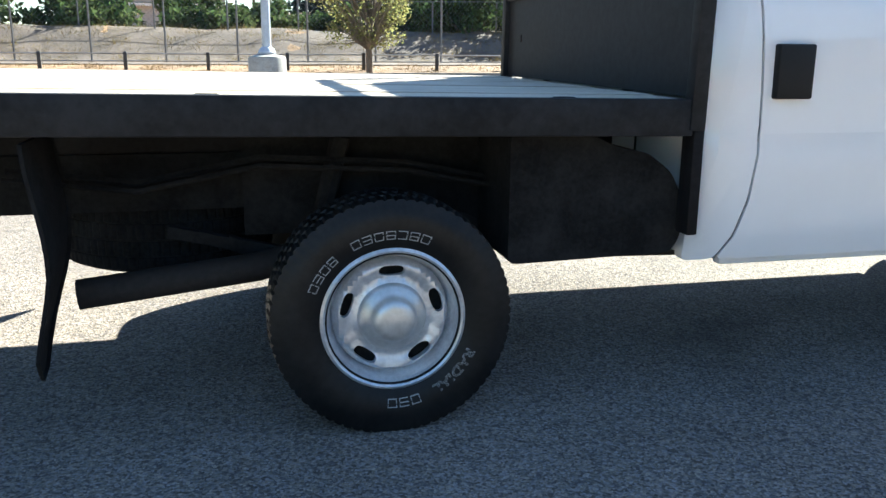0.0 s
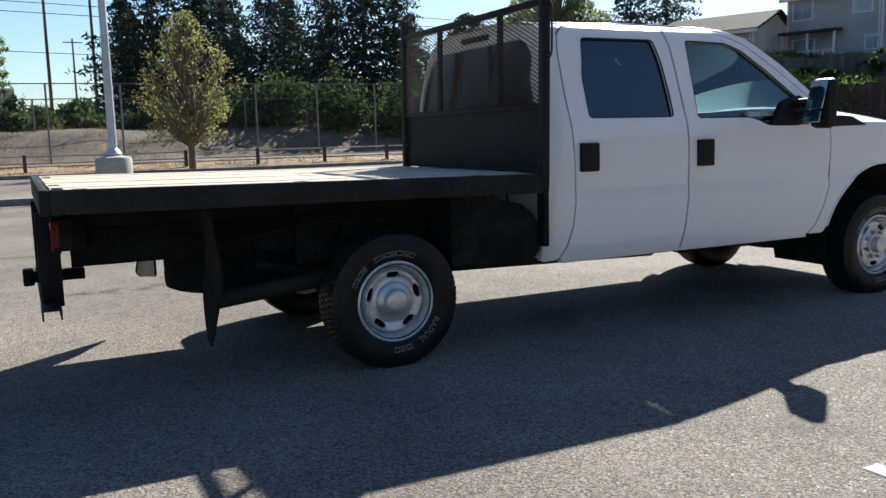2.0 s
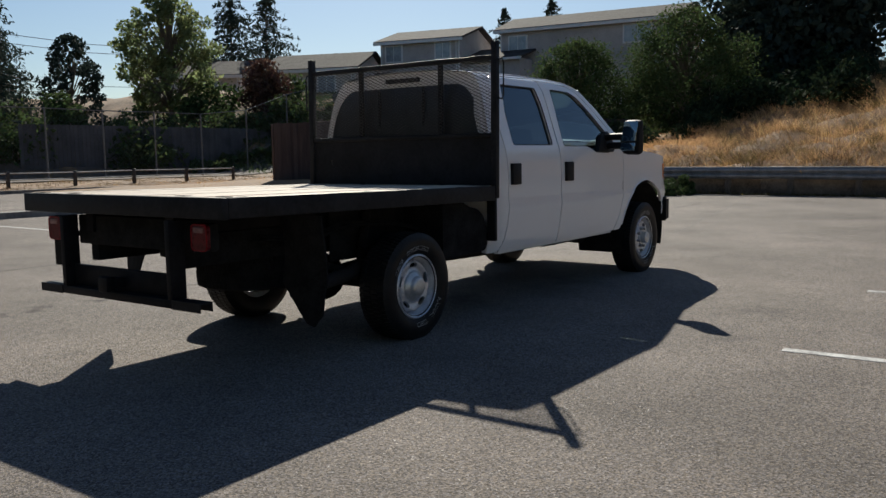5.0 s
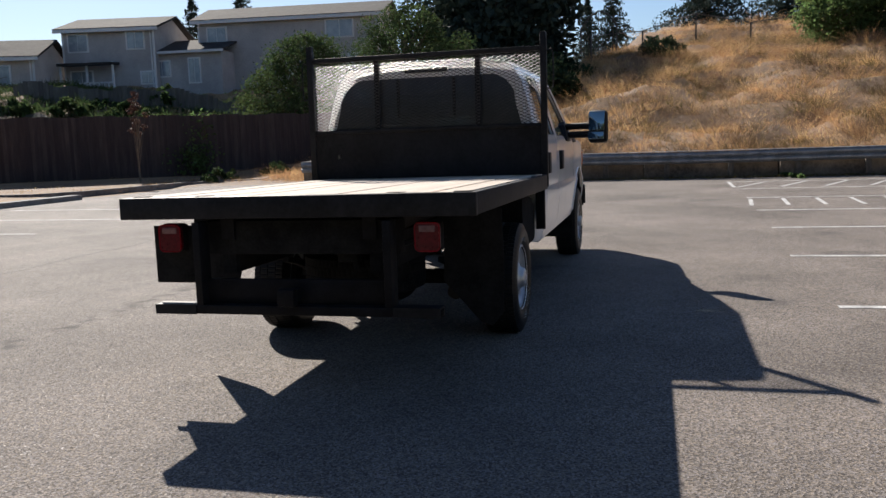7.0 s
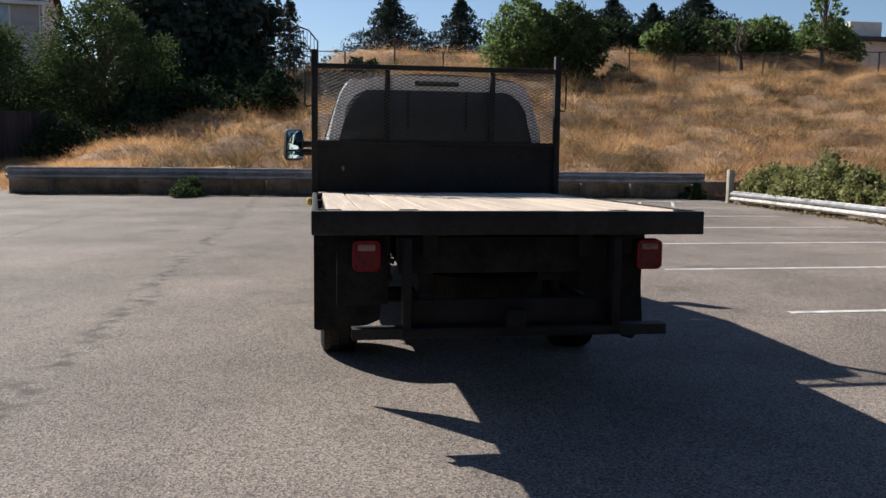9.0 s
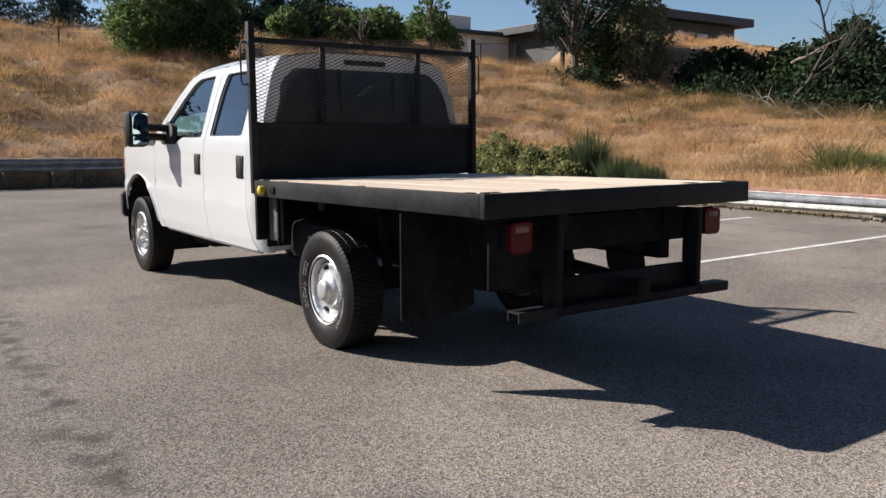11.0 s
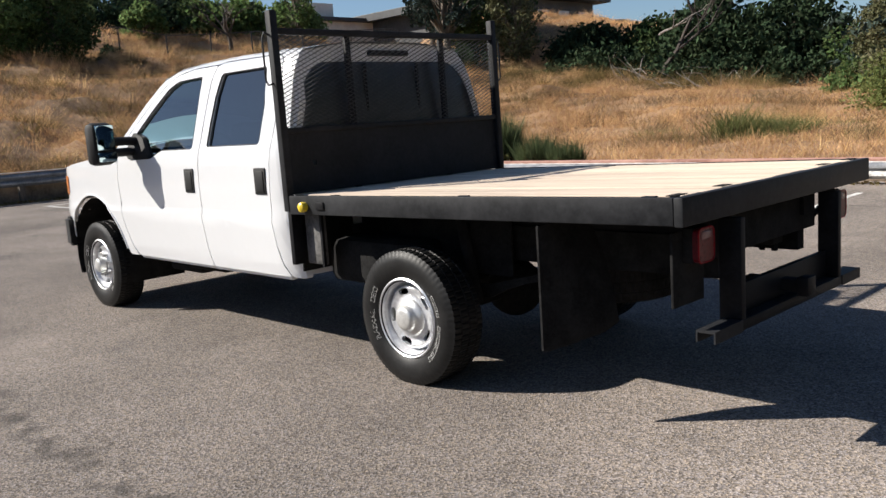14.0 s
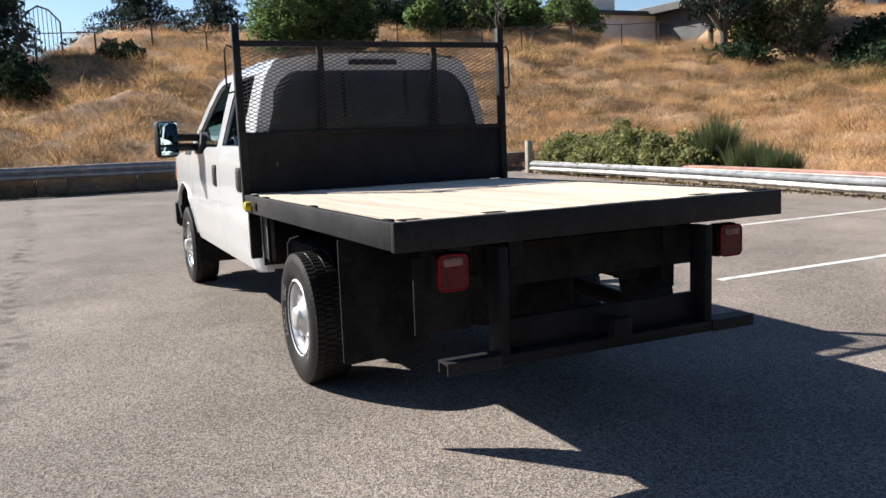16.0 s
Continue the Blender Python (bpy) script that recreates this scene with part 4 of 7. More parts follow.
part("wall", nbox(0, 12, -6, 8, -2, 4.6), M["pale_wall"], shed, smooth=False)
part("roof", nbox(-0.6, 12.6, -6.6, 8.6, 4.6, 4.95, 0.03), M["darkroof"], shed, smooth=False)
part("parapet", nbox(1, 4, 2, 5, 4.95, 6.4), M["pale_wall"], shed, smooth=False)


# ---- vegetation ----
def leaf_mesh(name, pts, size, material, seed, droop=0.0, aspect=0.55):
    """Many small leaves at the given points, each a bent diamond of its own."""
    g = np.random.default_rng(seed)
    pts = np.asarray(pts, float)
    n = len(pts)
    a = g.normal(size=(n, 3))
    a[:, 2] -= droop
    a /= np.linalg.norm(a, axis=1, keepdims=True)
    b = np.cross(a, g.normal(size=(n, 3)))
    b /= np.linalg.norm(b, axis=1, keepdims=True)
    s = size * g.uniform(0.6, 1.35, (n, 1))
    c = np.cross(a, b) * s * 0.18
    v = np.stack([pts - a * s, pts + b * s * aspect + c, pts + a * s, pts - b * s * aspect + c], 1).reshape(-1, 3)
    me = bpy.data.meshes.new(name)
    me.vertices.add(4 * n)
    me.vertices.foreach_set("co", v.ravel())
    me.loops.add(6 * n)
    k = np.arange(n)[:, None] * 4
    me.loops.foreach_set("vertex_index", (k + np.array([0, 1, 2, 0, 2, 3])).ravel())
    me.polygons.add(2 * n)
    me.polygons.foreach_set("loop_start", np.arange(2 * n) * 3)
    me.update(calc_edges=True)
    me.validate()
    me.materials.append(material)
    return me


def clump_points(g, blobs, n):
    """Points spread in and over a set of (x, y, z, radius, flatten) clumps."""
    blobs = np.asarray(blobs, float)
    w = blobs[:, 3] ** 2
    i = g.choice(len(blobs), n, p=w / w.sum())
    d = g.normal(size=(n, 3))
    d /= np.linalg.norm(d, axis=1, keepdims=True)
    r = blobs[i, 3:4] * (g.uniform(0.15, 1, (n, 1)) ** 0.45) * g.uniform(0.85, 1.18, (n, 1))
    d[:, 2] *= blobs[i, 4]
    return blobs[i, :3] + d * r + g.normal(0, 0.10, (n, 3)) * blobs[i, 3:4]


def broadleaf(name, x, y, h, w, material, label, seed, leaves=5000, size=0.16, low=0.25, group="trees", lobes=64, trunk_r=None, base=None, clump=1.0, peak=0.0):
    """A tapered trunk with limbs and a crown of leaf clumps with gaps."""
    g = np.random.default_rng(seed)
    r = random.Random(seed)
    z0 = height(x, y) - 0.1 if base is None else base
    h -= 0.7 * shelf(x, y)
    t = thing(name, label, "tree", group, at=pose(x, y, z0))
    tr = trunk_r or h * 0.018 + 0.03
    bm = bmesh.new()
    top = h * 0.72
    spine = [(0.03 * h * r.uniform(-1, 1) * k / 5, 0.03 * h * r.uniform(-1, 1) * k / 5, top * k / 5) for k in range(6)]
    tube(bm, spine, tr, 8, tr * 0.25)
    blobs = []
    for k in range(lobes):
        f = (k + 0.5) / lobes
        zc = h * (low + (1 - low) * f * 0.93)
        prof = math.sin(math.pi * min(1, 0.12 + 0.86 * f)) ** 0.7 * (1 - peak * f * f)
        a = k * 2.4 + r.uniform(-0.5, 0.5)
        rad = w * 0.5 * prof * r.uniform(0.35, 0.82)
        c = Vector((math.cos(a) * rad, math.sin(a) * rad, zc))
        br = max(0.13, w * 0.5 * clump * r.uniform(0.18, 0.42) * (0.5 + 0.6 * prof))
        blobs.append((*c, br, r.uniform(0.6, 0.95)))
        s = Vector(spine[min(5, max(1, int(f * 4.5)))])
        tube(bm, [s, s.lerp(c, 0.5) + Vector((0, 0, 0.03 * h)), c], tr * 0.35, 5, tr * 0.06, cap=False)
    part("trunk", bm, M["bark"], t)
    many, fine = (0.85, 0.97) if x * x + y * y > 2200 else (1.7, 0.69)
    crown = new("crown", leaf_mesh("crown", clump_points(g, blobs, int(leaves * many)), size * fine, material, seed))
    crown.parent = t
    return t


def shrub(name, x, y, h, w, material, label, seed, leaves=3500, size=0.12, group="shrubs", depth=None, base=None, category="shrub", droop=0.0, aspect=0.55, mounds=0):
    """Stems and a low uneven mass of leaves."""
    g = np.random.default_rng(seed)
    r = random.Random(seed)
    z0 = height(x, y) - 0.1 if base is None else base
    t = thing(name, label, category, group, at=pose(x, y, z0, 0, 0, r.uniform(-15, 15)))
    depth = depth or w * 0.7
    blobs, bm = [], bmesh.new()
    for k in range(mounds or int(18 + w)):
        a, q = r.uniform(0, 6.28), math.sqrt(r.random())
        px, py = math.cos(a) * q * w * 0.42, math.sin(a) * q * depth * 0.42
        br = h * r.uniform(0.16, 0.3)
        pz = h * (1 - 0.55 * q * q) * r.uniform(0.3, 1.0) - br * 0.8
        blobs.append((px, py, max(br * 0.7, pz), br, r.uniform(0.7, 1.05)))
        if k % 2 == 0:
            tube(bm, [(px * 0.3, py * 0.3, 0), (px * 0.8, py * 0.8, pz * 0.6), (px, py, max(br * 0.7, pz))], 0.02 + 0.006 * h, 5, 0.008, cap=False)
    part("stems", bm, M["bark"], t)
    many, fine = (0.6, 1.12) if x * x + y * y > 1300 else (1.6, 0.71)
    crown = new("crown", leaf_mesh("crown", clump_points(g, blobs, int(leaves * many)), size * fine, material, seed, droop, aspect))
    crown.parent = t
    return t


def conifer_parts(h, w, seed, tufts):
    """Trunk and needle meshes of a spruce-like tree."""
    g = np.random.default_rng(seed)
    r = random.Random(seed)
    bm = bmesh.new()
    tube(bm, [(0, 0, 0), (0.1, 0, h * 0.5), (0, 0, h * 0.98)], h * 0.017, 8, 0.03)
    pts = []
    z = h * 0.05
    while z < h * 0.985:
        f = z / h
        tier = 0.8 + 0.2 * r.random()
        reach = w * 0.70 * (1 - f) ** 0.92 * tier + 0.06
        nb = r.randint(6, 9)
        a0 = r.uniform(0, 6.28)
        for k in range(nb):
            a = a0 + 6.283 * k / nb + r.uniform(-0.3, 0.3)
            ln = reach * r.uniform(0.5, 1.25)
            sag = r.uniform(0.05, 0.4)
            tip = Vector((math.cos(a) * ln, math.sin(a) * ln, z - sag * ln + 0.12 * ln))
            if r.random() < 0.45:
                tube(bm, [(0, 0, z), tip], 0.03 + 0.004 * ln, 4, 0.01, cap=False)
            for q in range(max(5, int(tufts * (0.22 + 1.5 * ln / w)))):
                t = 0.1 + 0.93 * r.random()
                side = (1.1 - t) * ln * 0.12 + 0.05
                pts.append((tip.x * t + r.gauss(0, side), tip.y * t + r.gauss(0, side), z - sag * ln * t * t + 0.12 * ln * t + r.gauss(-0.08, 0.1)))
        z += h * 0.024 * r.uniform(0.75, 1.3) + 0.05
    return bm, leaf_mesh("crown", pts, max(0.16, h * 0.0155), M["conifer"], seed, droop=0.5, aspect=0.34)


def conifer(x, y, h, w, seed, label="tall dark green conifer with drooping boughs", base=None, tufts=42):
    z0 = height(x, y) - 0.1 if base is None else base
    t = thing("conifer", label, "tree", "conifers", at=pose(x, y, z0, 0, 0, seed * 47 % 360))
    bm, crown = conifer_parts(h, w, seed, tufts)
    part("trunk", bm, M["bark"], t)
    c = new("crown", crown)
    c.parent = t
    return t


# the dark conifers behind the far fence
for k, (x, y, top, w) in enumerate(((8.6, 65.5, 18.5, 8.6), (11.8, 64.3, 15.9, 8.6), (14.4, 67.0, 17.6, 8.0), (17.3, 62.9, 15.3, 8.0), (21.6, 61.6, 15.9, 8.0), (24.2, 60.7, 17.0, 7.6), (26.6, 59.6, 15.8, 8.2), (6.6, 68.3, 14.4, 4.5), (20.0, 67.0, 15.0, 6.5), (30.0, 64.0, 12.5, 5.5), (12.0, 73.0, 12.5, 7.0), (17.0, 73.5, 11.5, 7.5), (24.5, 72.0, 11.5, 7.0), (8.0, 72.5, 12.0, 6.0))):
    conifer(x, y, top - 1.9, w * 1.35, 11 + k)
for k, (x, y, top, w) in enumerate(((67.6, 80.4, 23.9, 11.5), (68.5, 74.8, 22.4, 12.5), (100.5, 52.8, 22.8, 13.0), (95.0, 57.0, 21.0, 12.0), (105.6, 4.1, 21.3, 8.5), (109.0, 7.5, 19.5, 7.0))):
    conifer(x, y, top - 5.8, w, 31 + k, "tall far conifer with a thin pointed top", base=5.8)
for k, (x, y, top, w) in enumerate(((65.5, -5.2, 14.6, 9.4), (68.8, -11.7, 15.0, 8.6), (57.8, -28.5, 14.4, 8.5), (61.5, -23.0, 14.2, 8.5), (60.5, -26.0, 13.6, 7.5), (64.5, -17.5, 14.0, 7.5), (62.5, -20.5, 13.0, 7.5), (7.0, -39.7, 14.5, 11.0), (3.0, -41.5, 14.0, 10.0))):
    conifer(x, y, top - height(x, y) + 0.1, w, 51 + k, "dark conifer standing on the bank", tufts=72)

# broad-leaved trees
broadleaf("young_tree", 4.9, 32.2, 7.1, 5.8, M["leaf_yellow"], "young street tree with sparse yellow-green leaves", 3, 2900, 0.095, 0.17, lobes=150, clump=0.42, peak=0.35)
broadleaf("broadleaf_tree", 39.6, 55.3, 13.3, 10.5, M["leaf_pale"], "large pale green broad-leaved tree", 4, 13000, 0.19, 0.1, lobes=110, clump=0.46, peak=0.3)
broadleaf("pine_tree", 31.6, 56.6, 9.6, 6.6, M["conifer"], "dark pine with an irregular crown", 5, 5000, 0.17, 0.2, lobes=46, clump=0.6, peak=0.3)
broadleaf("broadleaf_tree", -4.2, 54.9, 8.6, 5.0, M["leaf"], "green broad-leaved tree beside the fence", 6, 5000, 0.2, 0.15)
broadleaf("broadleaf_tree", -10.0, 60.0, 8.0, 7.0, M["leaf_dark"], "dark green broad-leaved tree", 7, 5000, 0.22, 0.15)
broadleaf("russet_tree", 42.2, 46.8, 5.4, 4.0, M["leaf_red"], "small tree with russet leaves", 8, 3000, 0.18, 0.2)
broadleaf("russet_tree", 24.3, 18.6, 3.9, 1.1, M["leaf_red"], "thin young tree with few russet leaves on the lawn", 9, 260, 0.09, 0.5, lobes=12, trunk_r=0.05)
broadleaf("broadleaf_tree", 36.9, 16.6, 6.9, 8.2, M["leaf_dark"], "feathery green tree over the fence", 10, 17000, 0.115, 0.05, lobes=120, clump=0.62)
broadleaf("broadleaf_tree", 40.4, 11.8, 7.4, 8.8, M["leaf_dark"], "feathery green tree over the bank", 12, 17000, 0.115, 0.05, lobes=120, clump=0.62)
broadleaf("broadleaf_tree", 50.5, 9.0, 13.5, 11.5, M["conifer"], "massive dense dark tree behind the bank", 13, 20000, 0.29, 0.0, lobes=150, clump=0.9)
broadleaf("broadleaf_tree", 44.9, -11.4, 5.3, 5.6, M["leaf"], "broad bright green tree at the brow of the bank", 14, 7500, 0.15, 0.0, lobes=80, clump=0.8)
broadleaf("broadleaf_tree", 44.2, -14.2, 5.2, 5.2, M["leaf_dark"], "dark green tree hanging over the brow of the bank", 15, 7500, 0.15, 0.0, lobes=80, clump=0.8)
broadleaf("broadleaf_tree", 52.5, -23.6, 4.0, 3.6, M["leaf"], "small light green tree behind the hill fence", 16, 3000, 0.16, 0.0, clump=0.7)
broadleaf("broadleaf_tree", 53.5, -31.8, 4.2, 5.5, M["leaf"], "green tree behind the hill fence", 18, 5000, 0.18, 0.0)
broadleaf("thin_tree", 51.0, -35.0, 6.8, 3.8, M["leaf"], "thin light green tree behind the hill fence", 19, 1500, 0.14, 0.2, lobes=60, clump=0.5)
broadleaf("broadleaf_tree", 22.6, -45.5, 5.5, 7.0, M["leaf_deep"], "dark green bushy tree on the side bank", 20, 8000, 0.2, 0.0, lobes=70)
broadleaf("broadleaf_tree", 17.6, -45.5, 5.0, 8.0, M["leaf_deep"], "dark green bushy tree on the side bank", 21, 9000, 0.2, 0.0, lobes=70)
broadleaf("broadleaf_tree", 12.8, -45.0, 3.2, 7.0, M["leaf"], "green bushy tree on the side bank", 22, 8000, 0.2, 0.0, lobes=70)
broadleaf("broadleaf_tree", 31.0, -45.0, 2.6, 7.0, M["leaf_deep"], "dark green bushy tree on the side bank", 23, 8000, 0.2, 0.0, lobes=70)
broadleaf("willow_tree", 34.6, -41.2, 6.8, 4.6, M["leaf_olive"], "dull olive tree with hanging twigs", 24, 4600, 0.13, 0.05, lobes=80, clump=0.7)
broadleaf("pine_tree", 38.8, -38.8, 12.5, 10.5, M["conifer"], "dark leaning pine with open spreading limbs", 25, 7500, 0.15, 0.22, lobes=46, clump=0.5, trunk_r=0.3)
broadleaf("pine_tree", 43.5, -42.0, 10.5, 7.5, M["conifer"], "dark pine beside the hill fence", 26, 6000, 0.17, 0.25, lobes=40, clump=0.62, trunk_r=0.22)
broadleaf("olive_tree", 8.6, -36.5, 4.7, 5.6, M["leaf_olive"], "grey olive airy tree on the side bank", 27, 6500, 0.15, 0.1, lobes=90, clump=0.6)
for k, (x, y, h, w) in enumerate(((44, 41, 1.3, 5), (46.5, 38.5, 1.4, 5), (49, 36, 1.3, 5), (41.5, 43.5, 1.3, 5), (51, 38.5, 1.2, 5), (53, 35, 1.6, 5), (38.5, 44.5, 1.2, 6), (36.5, 40.5, 1.1, 6), (40.5, 38, 1.2, 6), (43.5, 34.5, 1.2, 6), (39.5, 33.5, 1.1, 6), (46.5, 31.5, 1.3, 6), (36, 35.5, 1.1, 6), (42.5, 29.5, 1.2, 6), (49.5, 29, 1.4, 6), (33.5, 42, 1.1, 6))):
    shrub("shrub", x, y, h, w, M["leaf_dark"], "dark shrub in the gardens below the houses", 180 + k, 2600, 0.17)

for k, (x, y, h, w, m) in enumerate(((58.5, -21, 4.4, 8, "leaf_deep"), (56.5, -26.5, 4.8, 8, "leaf_deep"), (60, -16, 4.2, 7, "leaf_dark"), (54.5, -29.0, 4.0, 5, "leaf"), (60, -33, 5.4, 8, "leaf"), (56.5, -38.5, 5.4, 6, "leaf"), (41, -45.5, 5.0, 8, "leaf_dark"), (27, -47, 4.2, 7, "leaf_dark"), (-1, -43, 6.0, 8, "leaf"), (-8, -42, 6.5, 8, "leaf_dark"), (52, 16, 6.0, 8, "leaf_dark"))):
    broadleaf("broadleaf_tree", x, y, h, w, M[m], "bushy tree on the rise, lit by sun", 160 + k, 7000, 0.2, 0.0, lobes=60)

# unseen woods added to close the lot behind, darken reflections and block sky
for k, y in enumerate((-34, -22, -11, 1, 13, 25, 37, 49, 61)):
    broadleaf("broadleaf_tree", -32 + 3 * (k % 2), y, 14 + 2 * (k % 3), 13, M["leaf_dark"], "dark green tree added unseen behind the lot to block sky light", 200 + k, 3600, 0.7, 0.03, lobes=60, base=-0.1)

# shrubs
for k, (x, y, top, w) in enumerate(((10.1, 48.3, 4.8, 4.5), (13.1, 47.4, 5.8, 4.6), (16.7, 46.1, 6.0, 4.4), (20.2, 44.6, 6.3, 4.8), (24.5, 46.5, 5.6, 4.6), (6.0, 49.0, 4.4, 4.5))):
    shrub("shrub", x, y, top - 1.8, w, M["leaf_dark"], "rounded green shrub behind the far fence", 80 + k, 4200, 0.15)
for k, (x, y, h, w) in enumerate(((-2, 50, 3, 6), (-9, 49, 3.2, 7), (28.5, 44, 3.8, 6), (33, 47, 3.5, 7), (38, 46, 3.5, 7), (30, 50, 3.5, 7), (35.5, 50, 3.2, 7), (41, 43, 3.0, 6), (-16, 50, 4, 8), (1.5, 52, 2.8, 6), (36, 54, 4.4, 7), (41, 51.5, 4.2, 7), (45.5, 49, 3.8, 7))):
    shrub("shrub", x, y, h, w, M["leaf_dark"], "dark green hedge-like shrub", 90 + k, 3400, 0.18)
shrub("bramble", 15.2, -12.6, 1.55, 5.2, M["bramble"], "spreading bramble over the white rail", 113, 11000, 0.085, "brambles", 2.0, base=0.1, category="bramble", mounds=70)
shrub("bramble", 12.9, -12.6, 1.25, 4.6, M["bramble"], "spreading bramble over the white rail", 100, 10000, 0.085, "brambles", 1.9, base=0.1, category="bramble", mounds=70)
shrub("bramble", 17.4, -12.7, 1.35, 3.4, M["bramble"], "low bramble by the timber post", 101, 6500, 0.075, "brambles", 1.8, base=0.1, category="bramble", mounds=60)


def broom_bush(x, y, h, w, stems, label, seed):
    """A fan of thin upright green stems."""
    r = random.Random(seed)
    t = thing("broom_bush", label, "shrub", "brambles", at=pose(x, y, 0.1))
    v, f = [], []
    for k in range(stems):
        a, q = r.uniform(0, 6.28), math.sqrt(r.random())
        p = Vector((math.cos(a) * q * w * 0.28, math.sin(a) * q * w * 0.28, 0))
        d = Vector((math.cos(a) * q * 0.3 + r.gauss(0, 0.1), math.sin(a) * q * 0.3 + r.gauss(0, 0.12), 1))
        ln = h * r.uniform(0.45, 1.0) * (1 - 0.3 * q)
        b, s = r.uniform(0, 6.28), r.uniform(0.002, 0.0045)
        e = Vector((math.cos(b) * s, math.sin(b) * s, 0))
        bend = Vector((r.gauss(0, 0.07), r.gauss(0, 0.07), 0)) * ln
        m1, tip = p + d * ln * 0.55, p + d * ln + bend
        n = len(v)
        v += [p - e, p + e, m1 + e, tip, m1 - e]
        f.append((n, n + 1, n + 2, n + 3, n + 4))
    me = bpy.data.meshes.new("crown")
    me.from_pydata([tuple(c) for c in v], [], f)
    me.materials.append(M["broom"])
    new("crown", me).parent = t
    return t


broom_bush(11.4, -12.9, 1.9, 1.0, 3600, "upright green broom bush behind the rail", 102)
broom_bush(10.2, -12.8, 1.15, 1.5, 3000, "low green broom bush behind the rail", 103)
broom_bush(9.2, -12.7, 0.9, 1.4, 2400, "low green broom bush behind the rail", 104)
shrub("shrub", 4.9, -26.5, 3.2, 5.0, M["leaf_bright"], "dull green shrub on the side bank", 104, 9500, 0.08, mounds=60)
shrub("shrub", 0.2, -28.0, 3.0, 5.0, M["leaf_bright"], "dull green shrub on the side bank", 105, 9500, 0.08, mounds=60)
shrub("shrub", -5.0, -27.0, 3.0, 5.5, M["leaf_bright"], "dull green shrub on the side bank", 106, 9500, 0.08, mounds=60)
shrub("shrub", 9.2, -35.0, 2.4, 5.0, M["leaf"], "yellow-green shrub on the side bank", 107, 4000, 0.12)
shrub("weeds", 21.0, 4.9, 0.75, 2.2, M["leaf_dark"], "weeds growing through the guard rail", 108, 1600, 0.06, "weeds", 0.7, base=-0.02, category="weeds")
shrub("weeds", 20.7, -11.5, 0.6, 1.2, M["leaf_dark"], "weeds at the end of the guard rail", 109, 1400, 0.06, "weeds", 0.8, base=-0.02, category="weeds")
shrub("weeds", 21.2, -5.6, 0.35, 2.5, M["leaf"], "low weeds at the foot of the rail", 110, 700, 0.05, "weeds", 0.4, base=-0.02, category="weeds")
shrub("ivy", 28.6, 18.6, 3.5, 1.7, M["leaf"], "sunlit ivy climbing over the dark fence", 111, 1500, 0.12, "shrubs", 1.0)
shrub("shrub", 27.6, 14.2, 0.8, 1.8, M["leaf_dark"], "low green growth at the foot of the fence", 112, 1200, 0.08)
for k, (x, y, h, w) in enumerate(((38.5, 6.5, 2.4, 6), (40, 3.4, 2.2, 5), (35.5, 9.0, 1.7, 4.5), (33, 11.5, 2.2, 5), (37, 3, 2.0, 4), (43.5, 8.5, 3.2, 6), (41.5, 5.5, 2.4, 5), (45.5, 5.0, 3.0, 6), (38.5, 9.5, 2.6, 5), (43, 12, 3.2, 6), (44, -2, 1.6, 4), (28, -42, 2.6, 6), (24, -40.5, 1.8, 5), (21.5, -40.5, 2.4, 6), (16.5, -40.8, 2.4, 6), (30.5, -41.5, 2.0, 6), (37.5, -38.5, 2.6, 6), (45.5, -17.5, 1.4, 4), (19, -41.5, 2.2, 5), (13.5, -41.5, 2.4, 5))):
    shrub("shrub", x, y, h, w, M["leaf_deep"], "dark undergrowth on the bank", 120 + k, 3200, 0.13)


for k in range(4, 14):
    x, y = 24 + 2.2 * k * 0.62 - 4 + (k % 3) * 1.5, 31 - 1.9 * k * 0.75 + (k % 2) * 2.5
    shrub("shrub", x + 3.0, y + 3.0, 1.7 + 0.35 * (k % 3), 5.0, M["leaf_dark"], "dark growth behind the board fence", 140 + k, 2600, 0.14)


def dead_tree(x, y, h, seed):
    r = random.Random(seed)
    t = thing("dead_tree", "bare dark dead tree with a bleached crooked limb", "tree", "trees", at=pose(x, y, height(x, y) - 0.1))

    def grow(bm, p, d, ln, rad, depth):
        pts = [p]
        for _ in range(4):
            d = (d + Vector((r.gauss(0, 0.2), r.gauss(0, 0.2), r.gauss(0.02, 0.12)))).normalized()
            pts.append(pts[-1] + d * ln / 4)
        tube(bm, pts, rad, 5, rad * 0.45, cap=False)
        if depth:
            for _ in range(3):
                e = (d + Vector((r.gauss(0, 0.6), r.gauss(0, 0.6), r.gauss(0.1, 0.35)))).normalized()
                grow(bm, pts[r.randint(2, 4)], e, ln * r.uniform(0.5, 0.75), rad * 0.5, depth - 1)

    bm = bmesh.new()
    grow(bm, Vector((0, 0, 0)), Vector((0.1, 0.05, 1)), h * 0.5, 0.17, 4)
    part("trunk", bm, M["deadbark"], t)
    bm = bmesh.new()
    grow(bm, Vector((0.1, 0.05, h * 0.33)), Vector((-0.7, 0.5, 0.45)), h * 0.24, 0.07, 2)
    part("bare_limb", bm, M["deadwood"], t, "bleached limb stripped of its bark")


dead_tree(22.4, -39.4, 8.5, 5)
dead_tree(47.5, -27.0, 5.5, 12)


